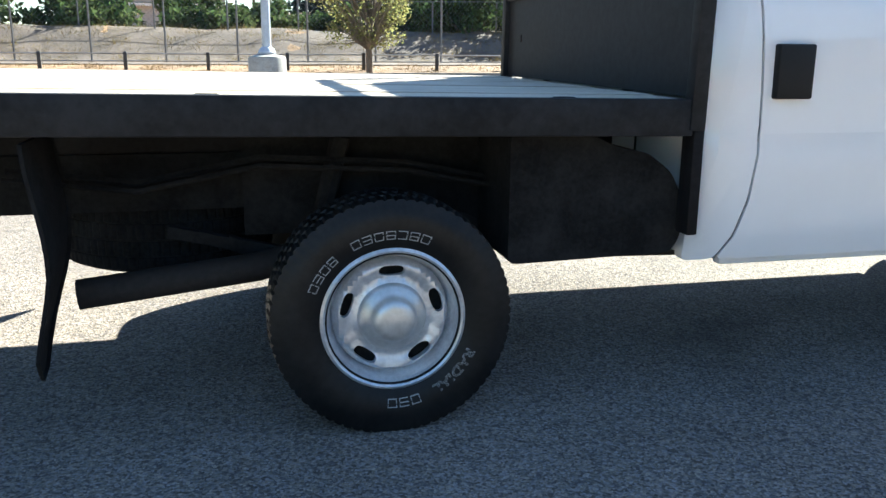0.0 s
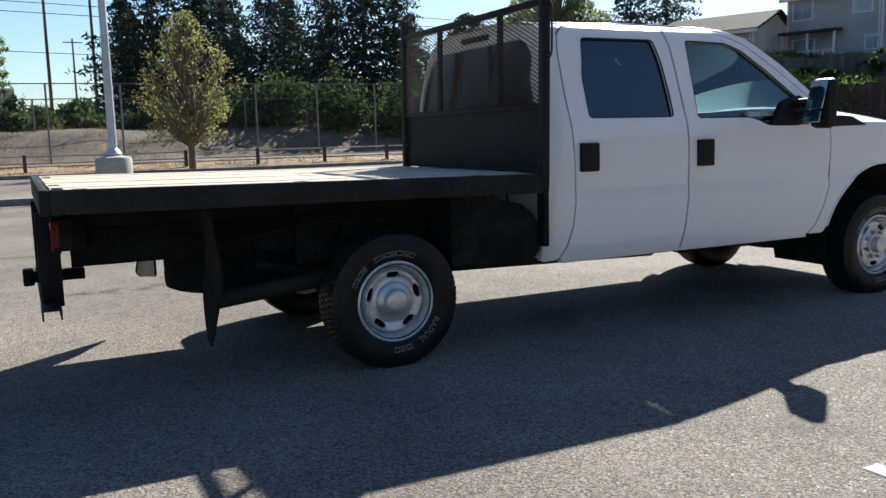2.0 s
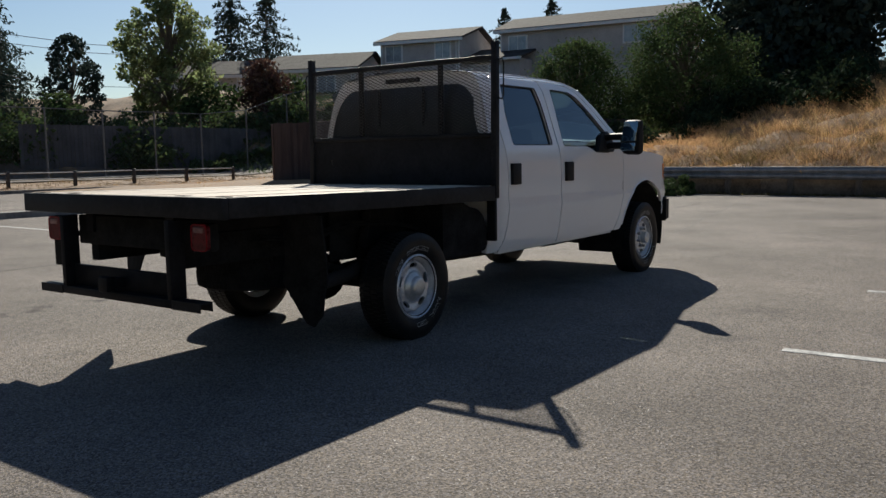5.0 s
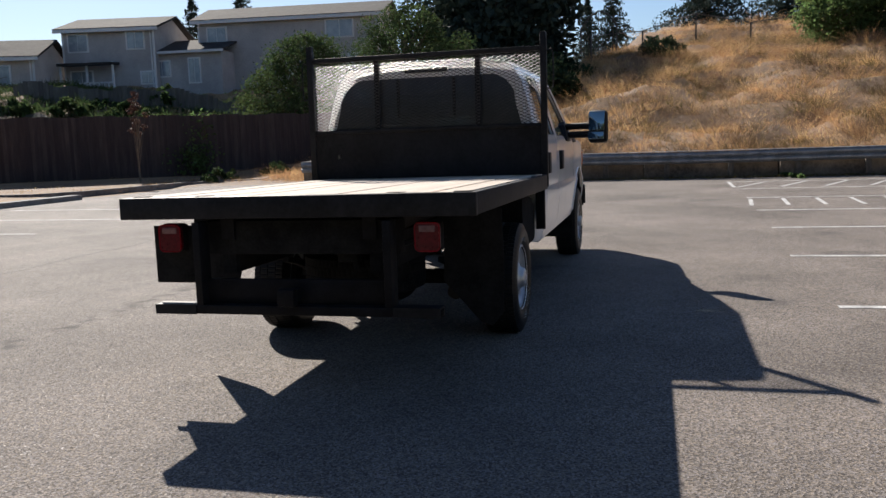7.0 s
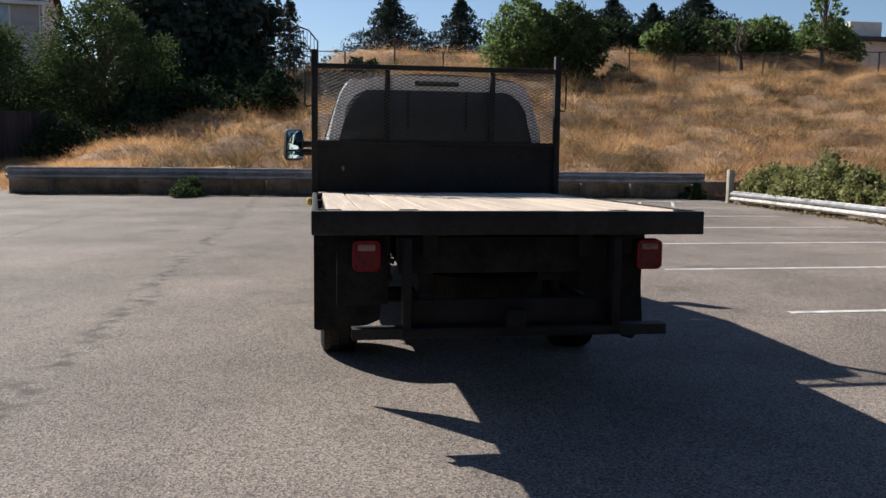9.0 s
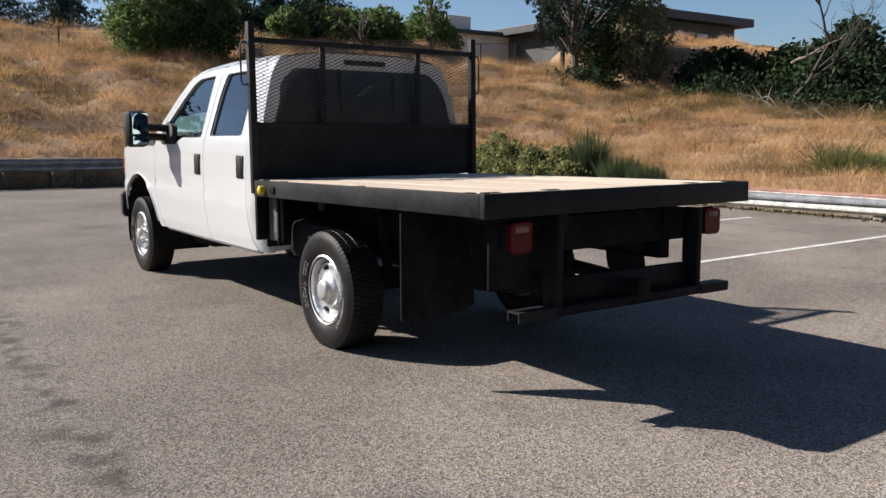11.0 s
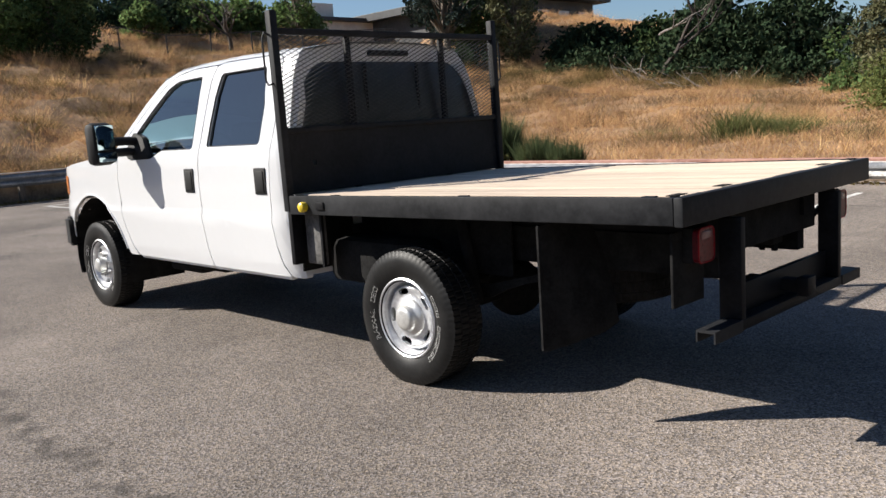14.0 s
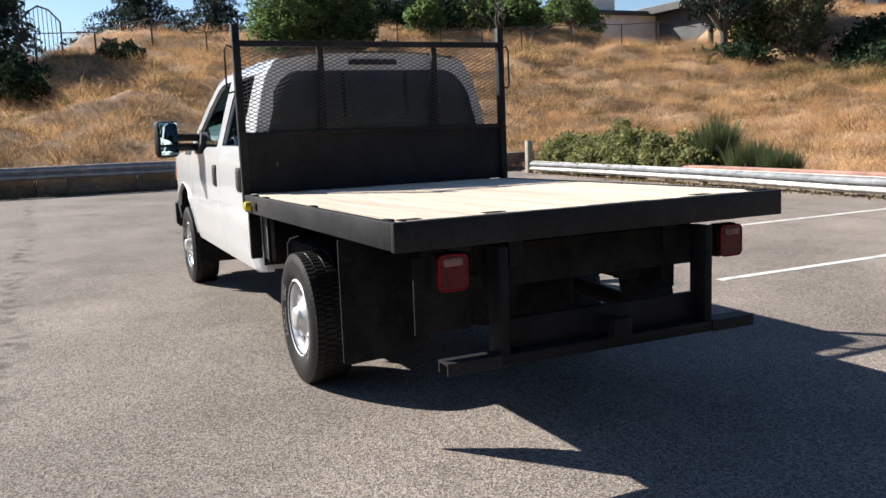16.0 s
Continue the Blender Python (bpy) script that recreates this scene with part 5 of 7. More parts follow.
def brush_pile(x, y, w, seed):
    """A heap of bleached dead branches lying on the grass."""
    r = random.Random(seed)
    t = thing("brush_pile", "heap of bleached dead branches lying in dry grass", "brush pile", at=pose(x, y, height(x, y)))
    for k in range(16):
        a = r.uniform(0, 6.28)
        p = Vector((r.uniform(-w, w) * 0.4, r.uniform(-0.6, 0.6), 0.05))
        d = Vector((math.cos(a), math.sin(a) * 0.6, r.uniform(0.1, 0.8)))
        pts = [p]
        for _ in range(5):
            d = (d + Vector((r.gauss(0, 0.3), r.gauss(0, 0.3), r.gauss(-0.08, 0.25)))).normalized()
            pts.append(pts[-1] + d * w * r.uniform(0.09, 0.16))
        part("branch", tube(bmesh.new(), pts, 0.035, 5, 0.01), M["deadwood"], t)


brush_pile(18.6, -36.2, 3.6, 4)
brush_pile(21.5, -38.2, 4.2, 8)


# dead leaves and weeds gathered at the foot of the rails
g = np.random.default_rng(77)
lx = g.uniform(-20, 18, 2600)
pts = np.stack([lx, -10.8 - 0.06 * (lx - 4) + np.abs(g.normal(0, 0.16, 2600)) - 0.08, g.uniform(0.01, 0.05, 2600)], 1)
tagged(new("leaf_litter", leaf_mesh("leaf_litter", pts, 0.035, M["weed"], 78)), "brown dead leaves gathered under the white rail", "leaf litter", kind="stuff")
ly = g.uniform(-11.5, 10.5, 2200)
pts = np.stack([21.55 + 0.07 * ly - np.abs(g.normal(0, 0.14, 2200)) + 0.05, ly, g.uniform(0.01, 0.06, 2200)], 1)
tagged(new("leaf_litter", leaf_mesh("leaf_litter", pts, 0.04, M["weed"], 79)), "brown dead leaves gathered under the grey rail", "leaf litter", kind="stuff")

# ---- dry grass ----
def grass(name, zone, clumps, blades, tall, material, label, seed, spread=0.28, width=0.016, patchy=None):
    g = np.random.default_rng(seed)
    px, py = g.uniform(zone[0], zone[1], clumps), g.uniform(zone[2], zone[3], clumps)
    keep = [(x, y, height(x, y)) for x, y in zip(px, py) if height(x, y) > 0.08 and (patchy is None or patchy(x, y))]
    # taller and lower tussocks, so that the growth is lumpy
    lump = np.array([0.45 + 1.0 * min(1.2, max(0, 0.5 + 1.5 * noise.noise((x * 0.9, y * 0.9, seed)))) for x, y, _ in keep])
    c = np.repeat(np.array(keep), blades, 0)
    off = g.normal(0, spread, (len(c), 2))
    far = np.linalg.norm(off, axis=1)
    hgt = np.repeat(tall * lump * g.uniform(0.5, 1.2, len(keep)), blades) * g.uniform(0.45, 1.1, len(c)) * (1 - 0.45 * np.minimum(1, far / (2 * spread)))
    lean = np.repeat(g.normal(0, 0.35, (len(keep), 2)), blades, 0) + 0.5 * off / spread
    c[:, :2] += off
    c[:, 2] -= 0.06
    a = g.uniform(0, 2 * np.pi, len(c))
    w = width * g.uniform(0.7, 1.5, len(c))
    s = np.stack([np.cos(a) * w, np.sin(a) * w, 0 * a], 1)
    tip = c + np.concatenate([(lean + g.normal(0, 0.55, (len(c), 2))) * hgt[:, None], hgt[:, None]], 1)
    v = np.stack([c - s, c + s, tip], 1).reshape(-1, 3)
    n = len(c)
    me = bpy.data.meshes.new(name)
    me.vertices.add(3 * n)
    me.vertices.foreach_set("co", v.ravel())
    me.loops.add(3 * n)
    me.loops.foreach_set("vertex_index", np.arange(3 * n))
    me.polygons.add(n)
    me.polygons.foreach_set("loop_start", np.arange(n) * 3)
    me.update(calc_edges=True)
    me.materials.append(material)
    return tagged(new(name, me), label, "grass", kind="stuff")


def patch(seed, scale, level):
    return lambda x, y: noise.noise((x * scale, y * scale, seed)) > level


grass("dry_grass", (22.3, 54, -42, 17), 17500, 13, 0.32, M["straw"], "matted dry straw-coloured grass on the bank", 1, spread=0.4, width=0.008)
grass("tall_dry_grass", (22.3, 54, -42, 7.5), 5200, 50, 0.80, M["palestraw"], "taller pale tussocks of dry grass on the bank", 6, spread=0.3, width=0.007, patchy=patch(4, 0.6, 0.0))
grass("brown_weeds", (22.3, 50, -42, 7.5), 6000, 30, 0.70, M["weed"], "brown dead weeds tangled in the dry grass", 7, spread=0.28, width=0.008, patchy=patch(8, 0.7, 0.1))
grass("tall_dry_grass", (23, 38, 7.2, 13.5), 1000, 34, 0.40, M["palestraw"], "pale dry grass where the bank runs out", 18, spread=0.33, width=0.008)
grass("scrub_grass", (22.3, 54, -42, 7.5), 7500, 30, 0.65, M["scrub"], "dull brown scrub in patches on the bank", 12, spread=0.3, width=0.008, patchy=patch(21, 0.5, 0.0))
grass("scrub_grass", (-14, 24, -42, -16), 5000, 20, 0.6, M["scrub"], "dull brown scrub in patches on the side bank", 13, spread=0.3, width=0.008, patchy=patch(23, 0.35, 0.08))
grass("dry_grass", (-6, 24, -40, -12), 12000, 14, 0.36, M["straw"], "dry straw-coloured grass on the side bank", 2, spread=0.4, width=0.008)
grass("tall_dry_grass", (-12, 24, -42, -13), 5200, 24, 0.75, M["palestraw"], "pale tussocks of dry grass on the side bank", 8, spread=0.24, width=0.007, patchy=patch(5, 0.4, 0.15))
grass("brown_weeds", (8, 34, -41.5, -35.5), 3600, 14, 0.95, M["weed"], "brown dead weeds below the dark undergrowth", 17, spread=0.35, width=0.008, patchy=patch(31, 0.4, -0.05))
grass("green_grass", (6.6, 8.6, -21.5, -19.0), 150, 30, 0.85, M["greengrass"], "patch of green grass among the straw", 3, spread=0.2, width=0.012)
grass("green_grass", (2, 12, -22.5, -18.5), 330, 18, 0.4, M["greengrass"], "thin green grass among the straw", 15, width=0.01, patchy=patch(9, 0.4, 0.05))
grass("tall_dry_grass", (29, 47, -57, -44), 2600, 16, 0.6, M["palestraw"], "pale dry grass on the knoll before the flat-roofed building", 16, spread=0.34, width=0.012)
# dark weeds added to imitate the conifers' shade on the earth bank
grass("bank_weeds", (-24, 46, 40.8, 48), 6000, 11, 0.4, M["weed"], "dull brown weeds added to darken the earth bank as in shade", 14, spread=0.34, width=0.008)
shrub("weeds", 25.9, 15.8, 0.7, 2.4, M["leaf_dark"], "low green bush at the foot of the fence", 114, 1500, 0.08, "weeds", 1.4, category="weeds")
grass("ground_cover", (33, 60, 24, 50), 5500, 10, 0.6, M["leaf_dark"], "dark green ground cover in the gardens below the houses", 41, spread=0.4, width=0.035)
grass("lawn_grass", (18, 34, 10, 34), 6000, 9, 0.11, M["straw"], "short dry lawn grass before the fence", 4)
grass("verge_grass", (-20, 30, 31.6, 36.5), 5000, 9, 0.16, M["scrub"], "dull dry verge grass beyond the far kerb", 5)


# ---- the truck ----
# x runs ahead from the rear axle, y to the driver's side, z up; the bed leans 0.8 degrees down towards the cab.
AXLE, R_TYRE, TRACK = 4.22, 0.405, 0.867
HUB = 0.393
truck = thing("flatbed_truck", "white crew-cab pickup truck with a black steel flatbed, parked on asphalt", "truck")


def flank(x, z):
    """Half width of the cab and fenders at a height."""
    y = between(z, (0.45, 0.53, 0.62, 0.80, 0.92, 0.97, 1.15, 1.30, 1.40, 1.46, 1.60, 1.80, 1.95, 2.03, 2.08),
                (0.945, 0.965, 0.984, 1.004, 1.017, 1.003, 1.008, 1.002, 0.988, 0.968, 0.927, 0.868, 0.818, 0.770, 0.69))
    return y * between(x, (0, 1.06, 1.10, 1.16, 1.24, 4.2, 4.75, 4.9, 5.05, 5.2), (0.93, 0.935, 0.965, 0.988, 1, 1, 0.99, 0.955, 0.89, 0.80))


REAR_DOOR = [(1.165, 0.535), (1.218, 0.62), (1.252, 0.75), (1.268, 1.0), (1.252, 1.3), (1.235, 1.6), (1.235, 1.85), (1.26, 1.98), (1.33, 2.035),
             (2.08, 2.05), (2.145, 2.03), (2.168, 1.9), (2.188, 1.5), (2.198, 1.3), (2.20, 1.0), (2.19, 0.7), (2.165, 0.535)]
REAR_GLASS = [(1.392, 1.437), (2.098, 1.437), (2.09, 1.62), (2.07, 1.82), (2.035, 1.962), (1.437, 1.962), (1.387, 1.7)]
FRONT_DOOR = [(2.178, 0.535), (2.203, 0.7), (2.213, 1.0), (2.212, 1.3), (2.203, 1.5), (2.183, 1.9), (2.161, 2.035), (2.5, 2.035), (2.73, 2.005),
              (2.88, 1.945), (3.12, 1.79), (3.40, 1.59), (3.54, 1.47), (3.60, 1.38), (3.61, 1.2), (3.595, 0.9), (3.56, 0.74), (3.49, 0.60), (3.42, 0.535)]
FRONT_GLASS = [(2.31, 1.426), (2.80, 1.425), (2.98, 1.365), (3.30, 1.36), (3.335, 1.545), (3.06, 1.755), (2.84, 1.905), (2.70, 1.955), (2.325, 1.965), (2.315, 1.75)]
CAB_CORNER = [(1.06, 0.52), (1.155, 0.535), (1.208, 0.625), (1.242, 0.755), (1.258, 1.0), (1.242, 1.3), (1.225, 1.6), (1.225, 1.86), (1.25, 1.99), (1.32, 2.045),
              (1.30, 2.07), (1.14, 2.06), (1.06, 1.7)]
ROOF_RAIL = [(1.30, 2.07), (1.325, 2.043), (2.08, 2.058), (2.155, 2.043), (2.5, 2.043), (2.735, 2.013), (2.885, 1.953), (3.125, 1.798), (3.405, 1.598),
             (3.545, 1.478), (3.605, 1.39), (3.72, 1.40), (3.56, 1.54), (3.2, 1.815), (2.93, 1.99), (2.74, 2.06), (2.5, 2.08), (1.9, 2.085)]
arch = [(AXLE + 0.60 * math.cos(radians(a)), 0.46 + 0.59 * math.sin(radians(a))) for a in range(168, 8, -8)]
FENDER = [(3.445, 0.535), (3.50, 0.595), (3.57, 0.735), (3.605, 0.9), (3.62, 1.2), (3.612, 1.37), (3.70, 1.375), (4.2, 1.37), (4.6, 1.335), (4.80, 1.30),
          (4.81, 1.05), (4.86, 0.99), (4.98, 0.97), (4.98, 0.83), (4.84, 0.80)] + arch[::-1][2:] + [(3.60, 0.535)]


def side_panel(name, outline, holes, s, parent=truck, label="", material=None, r=0.02, thick=0.05, out=0.0, step=0.07):
    bm = sheet(fillet(outline, r, 3), [fillet(h, 0.032, 4) for h in holes], lambda x, z: (x, s * (flank(x, z) + out), z), thick, step, lambda x, z: (0, -s, 0))
    return part(name, bm, material or M["paint"], parent, label)


for s in (1, -1):
    side_panel("cab_corner", CAB_CORNER, [], s)
    side_panel("roof_rail", ROOF_RAIL, [], s, thick=0.03)
    side_panel("fender", FENDER, [], s, thick=0.025)
    for outline, hole, tint in ((REAR_DOOR, REAR_GLASS, M["glass_dark"]), (FRONT_DOOR, FRONT_GLASS, M["glass"])):
        door = side_panel("door", outline, [hole], s, label="white closed cab door with a black handle")
        side_panel("window", hole, [], s, door, "tinted side glass", tint, 0.032, 0.004, -0.022, 0.15)
        # black weather strip round the glass
        loop = [Vector((p[0], s * (flank(p[0], p[1]) - 0.004), p[1])) for p in fillet(hole, 0.032, 4)]
        bm = bmesh.new()
        tube(bm, loop + loop[:2], 0.0055, 6, cap=False)
        part("weather_strip", bm, M["plastic"], door)
        # recessed pull handle in its black escutcheon
        hx = 1.362 if hole is REAR_GLASS else 2.345
        y = flank(hx, 1.19)
        handle = part("handle", box(bmesh.new(), hx - 0.069, hx + 0.069, s * y - 0.03, s * y + 0.009, 1.098, 1.28, 0.008), M["plastic"], door, "black plastic door handle")
        part("grip", nbox(hx - 0.052, hx + 0.056, s * (y + 0.008) - 0.008, s * (y + 0.008) + 0.008, 1.115, 1.262, 0.007), M["plastic"], handle)
    # grey tubes in the door cuts stand in for the shade of the gaps
    for cut in (REAR_DOOR[:9], REAR_DOOR[10:], FRONT_DOOR[13:]):
        bm = bmesh.new()
        shift = {0: -0.006, 1: 0.006}[int(cut[0][0] > 2)]
        tube(bm, [(x + shift, s * (flank(x, z) - 0.014), z) for x, z in cut], 0.009, 6)
        part("door_seal", bm, M["jamb"], truck)
    # crease along the doors' lower third is part of the flank; rocker below
    part("rocker", nbox(1.19, 3.46, s * 0.915 - 0.025, s * 0.915 + 0.025, 0.505, 0.56, 0.012), M["paint"], truck)
    # black cowl vent on the fender
    bm = sheet(fillet([(3.62, 1.385), (3.63, 1.345), (4.02, 1.35), (3.86, 1.42), (3.70, 1.43)], 0.01, 2), [], lambda x, z: (x, s * (flank(x, z) + 0.004), z), 0.03, 0.2, lambda x, z: (0, -s, 0))
    part("cowl_vent", bm, M["plastic"], truck)
    # towing mirror on two arms
    mx, my = (3.285, 1.26) if s > 0 else (3.15, 1.325)
    toe = Matrix.Translation((mx, s * my, 0)) @ pose(0, 0, 0, 0, 0, 14 if s > 0 else -12)
    up = toe @ pose(-0.008 if s > 0 else -0.024, 0, 1.5, 0, 2 if s > 0 else 13, 0) @ Matrix.Translation((0, 0, -1.5))
    mir = part("mirror", nbox(-0.06, 0.065 if s > 0 else 0.03, -0.105, 0.105, 1.335, 1.68, 0.045 if s > 0 else 0.04, m=toe), M["plastic"], truck, "black telescoping towing mirror")
    bm = bmesh.new()
    for z in (1.43, 1.52):
        tube(bm, [(3.28, s * 0.92, z - 0.01), (3.28 + (mx - 3.28) * 0.3, s * 1.04, z), (mx, s * (my - 0.08), z)], 0.036, 8)
    part("arm", bm, M["plastic"], mir)
    bm = sheet(fillet([(3.0, 1.372), (3.36, 1.365), (3.44, 1.42), (3.34, 1.585), (3.16, 1.54)], 0.02, 3), [], lambda x, z: (x, s * (flank(x, z) + 0.012), z), 0.05, 0.2, lambda x, z: (0, -s, 0))
    part("mount", bm, M["plastic"], mir)
    part("mirror_glass", nbox(-0.070, -0.060, -0.084, 0.084, 1.455, 1.655, 0.003, m=up), M["mirror"], mir)
    part("spot_mirror", nbox(-0.070, -0.060, -0.084, 0.084, 1.36, 1.435, 0.003, m=up), M["mirror"], mir)
    # headlight with amber side lens
    lamp_box = part("headlight", nbox(4.82, 5.06, s * 0.74 - 0.13, s * 0.74 + 0.13, 0.98, 1.24, 0.04), M["pale_lens"], truck, "clear headlight")
    bm = sheet(fillet([(4.735, 1.225), (4.83, 1.22), (4.84, 1.06), (4.80, 1.04), (4.75, 1.07)], 0.02, 3), [], lambda x, z: (x, s * (flank(x, z) + 0.008), z), 0.05, 0.06, lambda x, z: (0, -s, 0))
    part("side_lens", bm, M["amber"], lamp_box, "amber turn signal lens")
    bm = sheet(fillet([(4.87, 1.25), (4.96, 1.225), (5.03, 1.10), (5.0, 0.99), (4.875, 1.015)], 0.015, 3), [], lambda x, z: (x, s * (flank(x, z) - 0.006), z), 0.05, 0.06, lambda x, z: (0, -s, 0))
    part("corner_lens", bm, M["pale_lens"], lamp_box, "clear headlight corner")
    # rolled lip round the wheel arch
    lip = [(x, s * (flank(x, z) + 0.004), z) for x, z in arch]
    part("arch_lip", tube(bmesh.new(), lip, 0.008, 8), M["paint"], truck)
    # wheel house liner
    bm = bmesh.new()
    pts = [(AXLE + 0.58 * math.cos(radians(a)), 0.46 + 0.56 * math.sin(radians(a))) for a in range(-20, 201, 10)]
    A = [bm.verts.new((x, s * 0.975, z)) for x, z in pts]
    B = [bm.verts.new((x, s * 0.45, z)) for x, z in pts]
    for k in range(len(pts) - 1):
        bm.faces.new((A[k], A[k + 1], B[k + 1], B[k]))
    bm.faces.new(B)
    part("wheel_liner", bm, M["dark"], truck)

# roof skin, windshield, rear wall with glass
bm = bmesh.new()
rows = []
for i in range(15):
    x = 1.10 + (2.95 - 1.10) * i / 14
    edge = between(x, (1.1, 1.9, 2.5, 2.74, 2.95), (2.055, 2.08, 2.075, 2.05, 1.985))
    yw = flank(x, edge) + 0.01
    rows.append([bm.verts.new((x + 0.12 * (1 - (j / 8 - 1) ** 2) * max(0, (x - 2.4) / 0.55), yw * (j / 8 - 1), edge + 0.052 * (1 - abs(j / 8 - 1) ** 2.4))) for j in range(17)])
for A, B in zip(rows, rows[1:]):
    for j in range(16):
        bm.faces.new((A[j], A[j + 1], B[j + 1], B[j]))
part("roof", bm, M["paint"], truck)
bm = bmesh.new()
rows = []
for i in range(9):
    t = i / 8
    x, z = 2.96 + (3.68 - 2.96) * t, 1.975 + (1.44 - 1.975) * t
    yw = flank(x, z) - 0.02
    rows.append([bm.verts.new((x + 0.14 * (1 - (j / 6 - 1) ** 2), yw * (j / 6 - 1), z + 0.045 * (1 - (j / 6 - 1) ** 2) + 0.02)) for j in range(13)])
for A, B in zip(rows, rows[1:]):
    for j in range(12):
        bm.faces.new((A[j], A[j + 1], B[j + 1], B[j]))
part("windshield", bm, M["glass"], truck, "sloping windshield")

half_wall = [(0.92, 0.54), (0.945, 0.9), (0.938, 1.40), (0.915, 1.57), (0.865, 1.78), (0.815, 1.94), (0.74, 2.04), (0.4, 2.092)]
back_outline = [(-y, z) for y, z in half_wall[:1]] + half_wall + [(-y, z) for y, z in half_wall[:0:-1]]
half_glass = [(0.885, 1.44), (0.85, 1.60), (0.80, 1.76), (0.735, 1.88), (0.63, 1.965)]
back_glass = half_glass + [(-y, z) for y, z in half_glass[::-1]]
bm = sheet(fillet(back_outline, 0.09, 4), [fillet(back_glass, 0.06, 4)], lambda y, z: (1.085 - 0.035 * (1 - y * y) + 0.06 * max(0, z - 1.4) ** 2 / 0.4, y, z), 0.05, 0.12, lambda y, z: (1, 0, 0))
rear_wall = part("rear_wall", bm, M["paint"], truck)
bm = sheet(fillet(back_glass, 0.06, 4), [], lambda y, z: (1.095 - 0.035 * (1 - y * y) + 0.06 * max(0, z - 1.4) ** 2 / 0.4, y, z), 0.004, 0.3, lambda y, z: (1, 0, 0))
part("rear_glass", bm, M["glass_rear"], rear_wall, "dark rear window")
for y in (-0.25, 0.25):
    part("slider_frame", nbox(1.07, 1.085, y - 0.012, y + 0.012, 1.48, 1.95), M["plastic"], rear_wall)
part("brake_light", nbox(1.085, 1.12, -0.19, 0.19, 2.005, 2.045, 0.008, m=None), M["rail"], rear_wall, "dark high brake light")

# hood, grille, bumper, cab floor and firewall
bm = bmesh.new()
rows = []
for i in range(13):
    x = 3.60 + (4.98 - 3.60) * i / 12
    edge = between(x, (3.6, 3.7, 4.2, 4.6, 4.9, 4.98), (1.38, 1.38, 1.372, 1.335, 1.28, 1.245))
    yw = flank(x, edge) - 0.015
    crown = between(x, (3.6, 4.0, 4.6, 4.98), (0.11, 0.115, 0.09, 0.05))
    rows.append([bm.verts.new((x + 0.12 * (1 - (j / 8 - 1) ** 2) * max(0, (x - 4.5) / 0.5), yw * (j / 8 - 1), edge + crown * min(1, 1.6 * (1 - abs(j / 8 - 1) ** 1.6)))) for j in range(17)])
for A, B in zip(rows, rows[1:]):
    for j in range(16):
        bm.faces.new((A[j], A[j + 1], B[j + 1], B[j]))
part("hood", bm, M["paint"], truck)
part("cowl", nbox(3.55, 3.80, -0.86, 0.86, 1.36, 1.44, 0.02), M["plastic"], truck)
grille = part("grille", nbox(4.92, 5.10, -0.62, 0.62, 0.86, 1.26, 0.03), M["plastic"], truck, "dark front grille")
for z in (0.93, 1.06, 1.19):
    part("grille_bar", nbox(5.09, 5.13, -0.60, 0.60, z - 0.03, z + 0.03, 0.01), M["steel"], grille)
plan = [(4.79, 1.03), (4.90, 1.02), (5.06, 0.91), (5.16, 0.66), (5.20, 0.0), (5.16, -0.66), (5.06, -0.91), (4.90, -1.02), (4.79, -1.03), (4.78, -0.80), (4.90, 0.0), (4.78, 0.80)]
bm = bmesh.new()
face = bm.faces.new([bm.verts.new((x, y, 0.54)) for x, y in plan])
up = bmesh.ops.extrude_face_region(bm, geom=[face])
bmesh.ops.translate(bm, vec=(0, 0, 0.285), verts=[v for v in up["geom"] if isinstance(v, bmesh.types.BMVert)])
bmesh.ops.bevel(bm, geom=[e for e in bm.edges if abs(e.verts[0].co.z - e.verts[1].co.z) < 0.01], offset=0.025, segments=2, affect="EDGES")
part("bumper", bm, M["plastic"], truck, "black front bumper")
part("air_dam", nbox(4.82, 5.04, -0.90, 0.90, 0.40, 0.55, 0.04), M["plastic"], truck)
part("cab_floor", nbox(1.12, 3.60, -0.92, 0.92, 0.53, 0.60), M["dark"], truck)
part("firewall", nbox(3.58, 3.64, -0.9, 0.9, 0.55, 1.37), M["dark"], truck)
part("headliner", nbox(1.2, 2.85, -0.7, 0.7, 2.02, 2.035), M["trim"], truck)
part("door_trim", nbox(1.25, 3.5, 0.86, 0.875, 0.6, 1.36), M["trim"], truck)
part("door_trim", nbox(1.25, 3.5, -0.875, -0.86, 0.6, 1.36), M["trim"], truck)

# cab fittings
part("dashboard", nbox(3.10, 3.56, -0.84, 0.84, 1.02, 1.40, 0.06), M["trim"], truck, "grey dashboard")
bm = bmesh.new()
bmesh.ops.create_circle(bm, segments=24, radius=0.19)
ring = [v.co.copy() for v in bm.verts]
bm.free()
bm = bmesh.new()
tube(bm, [pose(2.98, 0.42, 1.36, 0, 62, 0) @ v for v in ring + ring[:2]], 0.016, 6, cap=False)
tube(bm, [pose(2.98, 0.42, 1.36, 0, 62, 0) @ Vector(p) for p in ((-0.19, 0, 0), (0, 0, -0.04), (0.19, 0, 0))], 0.02, 6)
tube(bm, [(2.98, 0.42, 1.34), (3.15, 0.42, 1.22)], 0.035, 8)
part("steering_wheel", bm, M["plastic"], truck, "dark steering wheel")
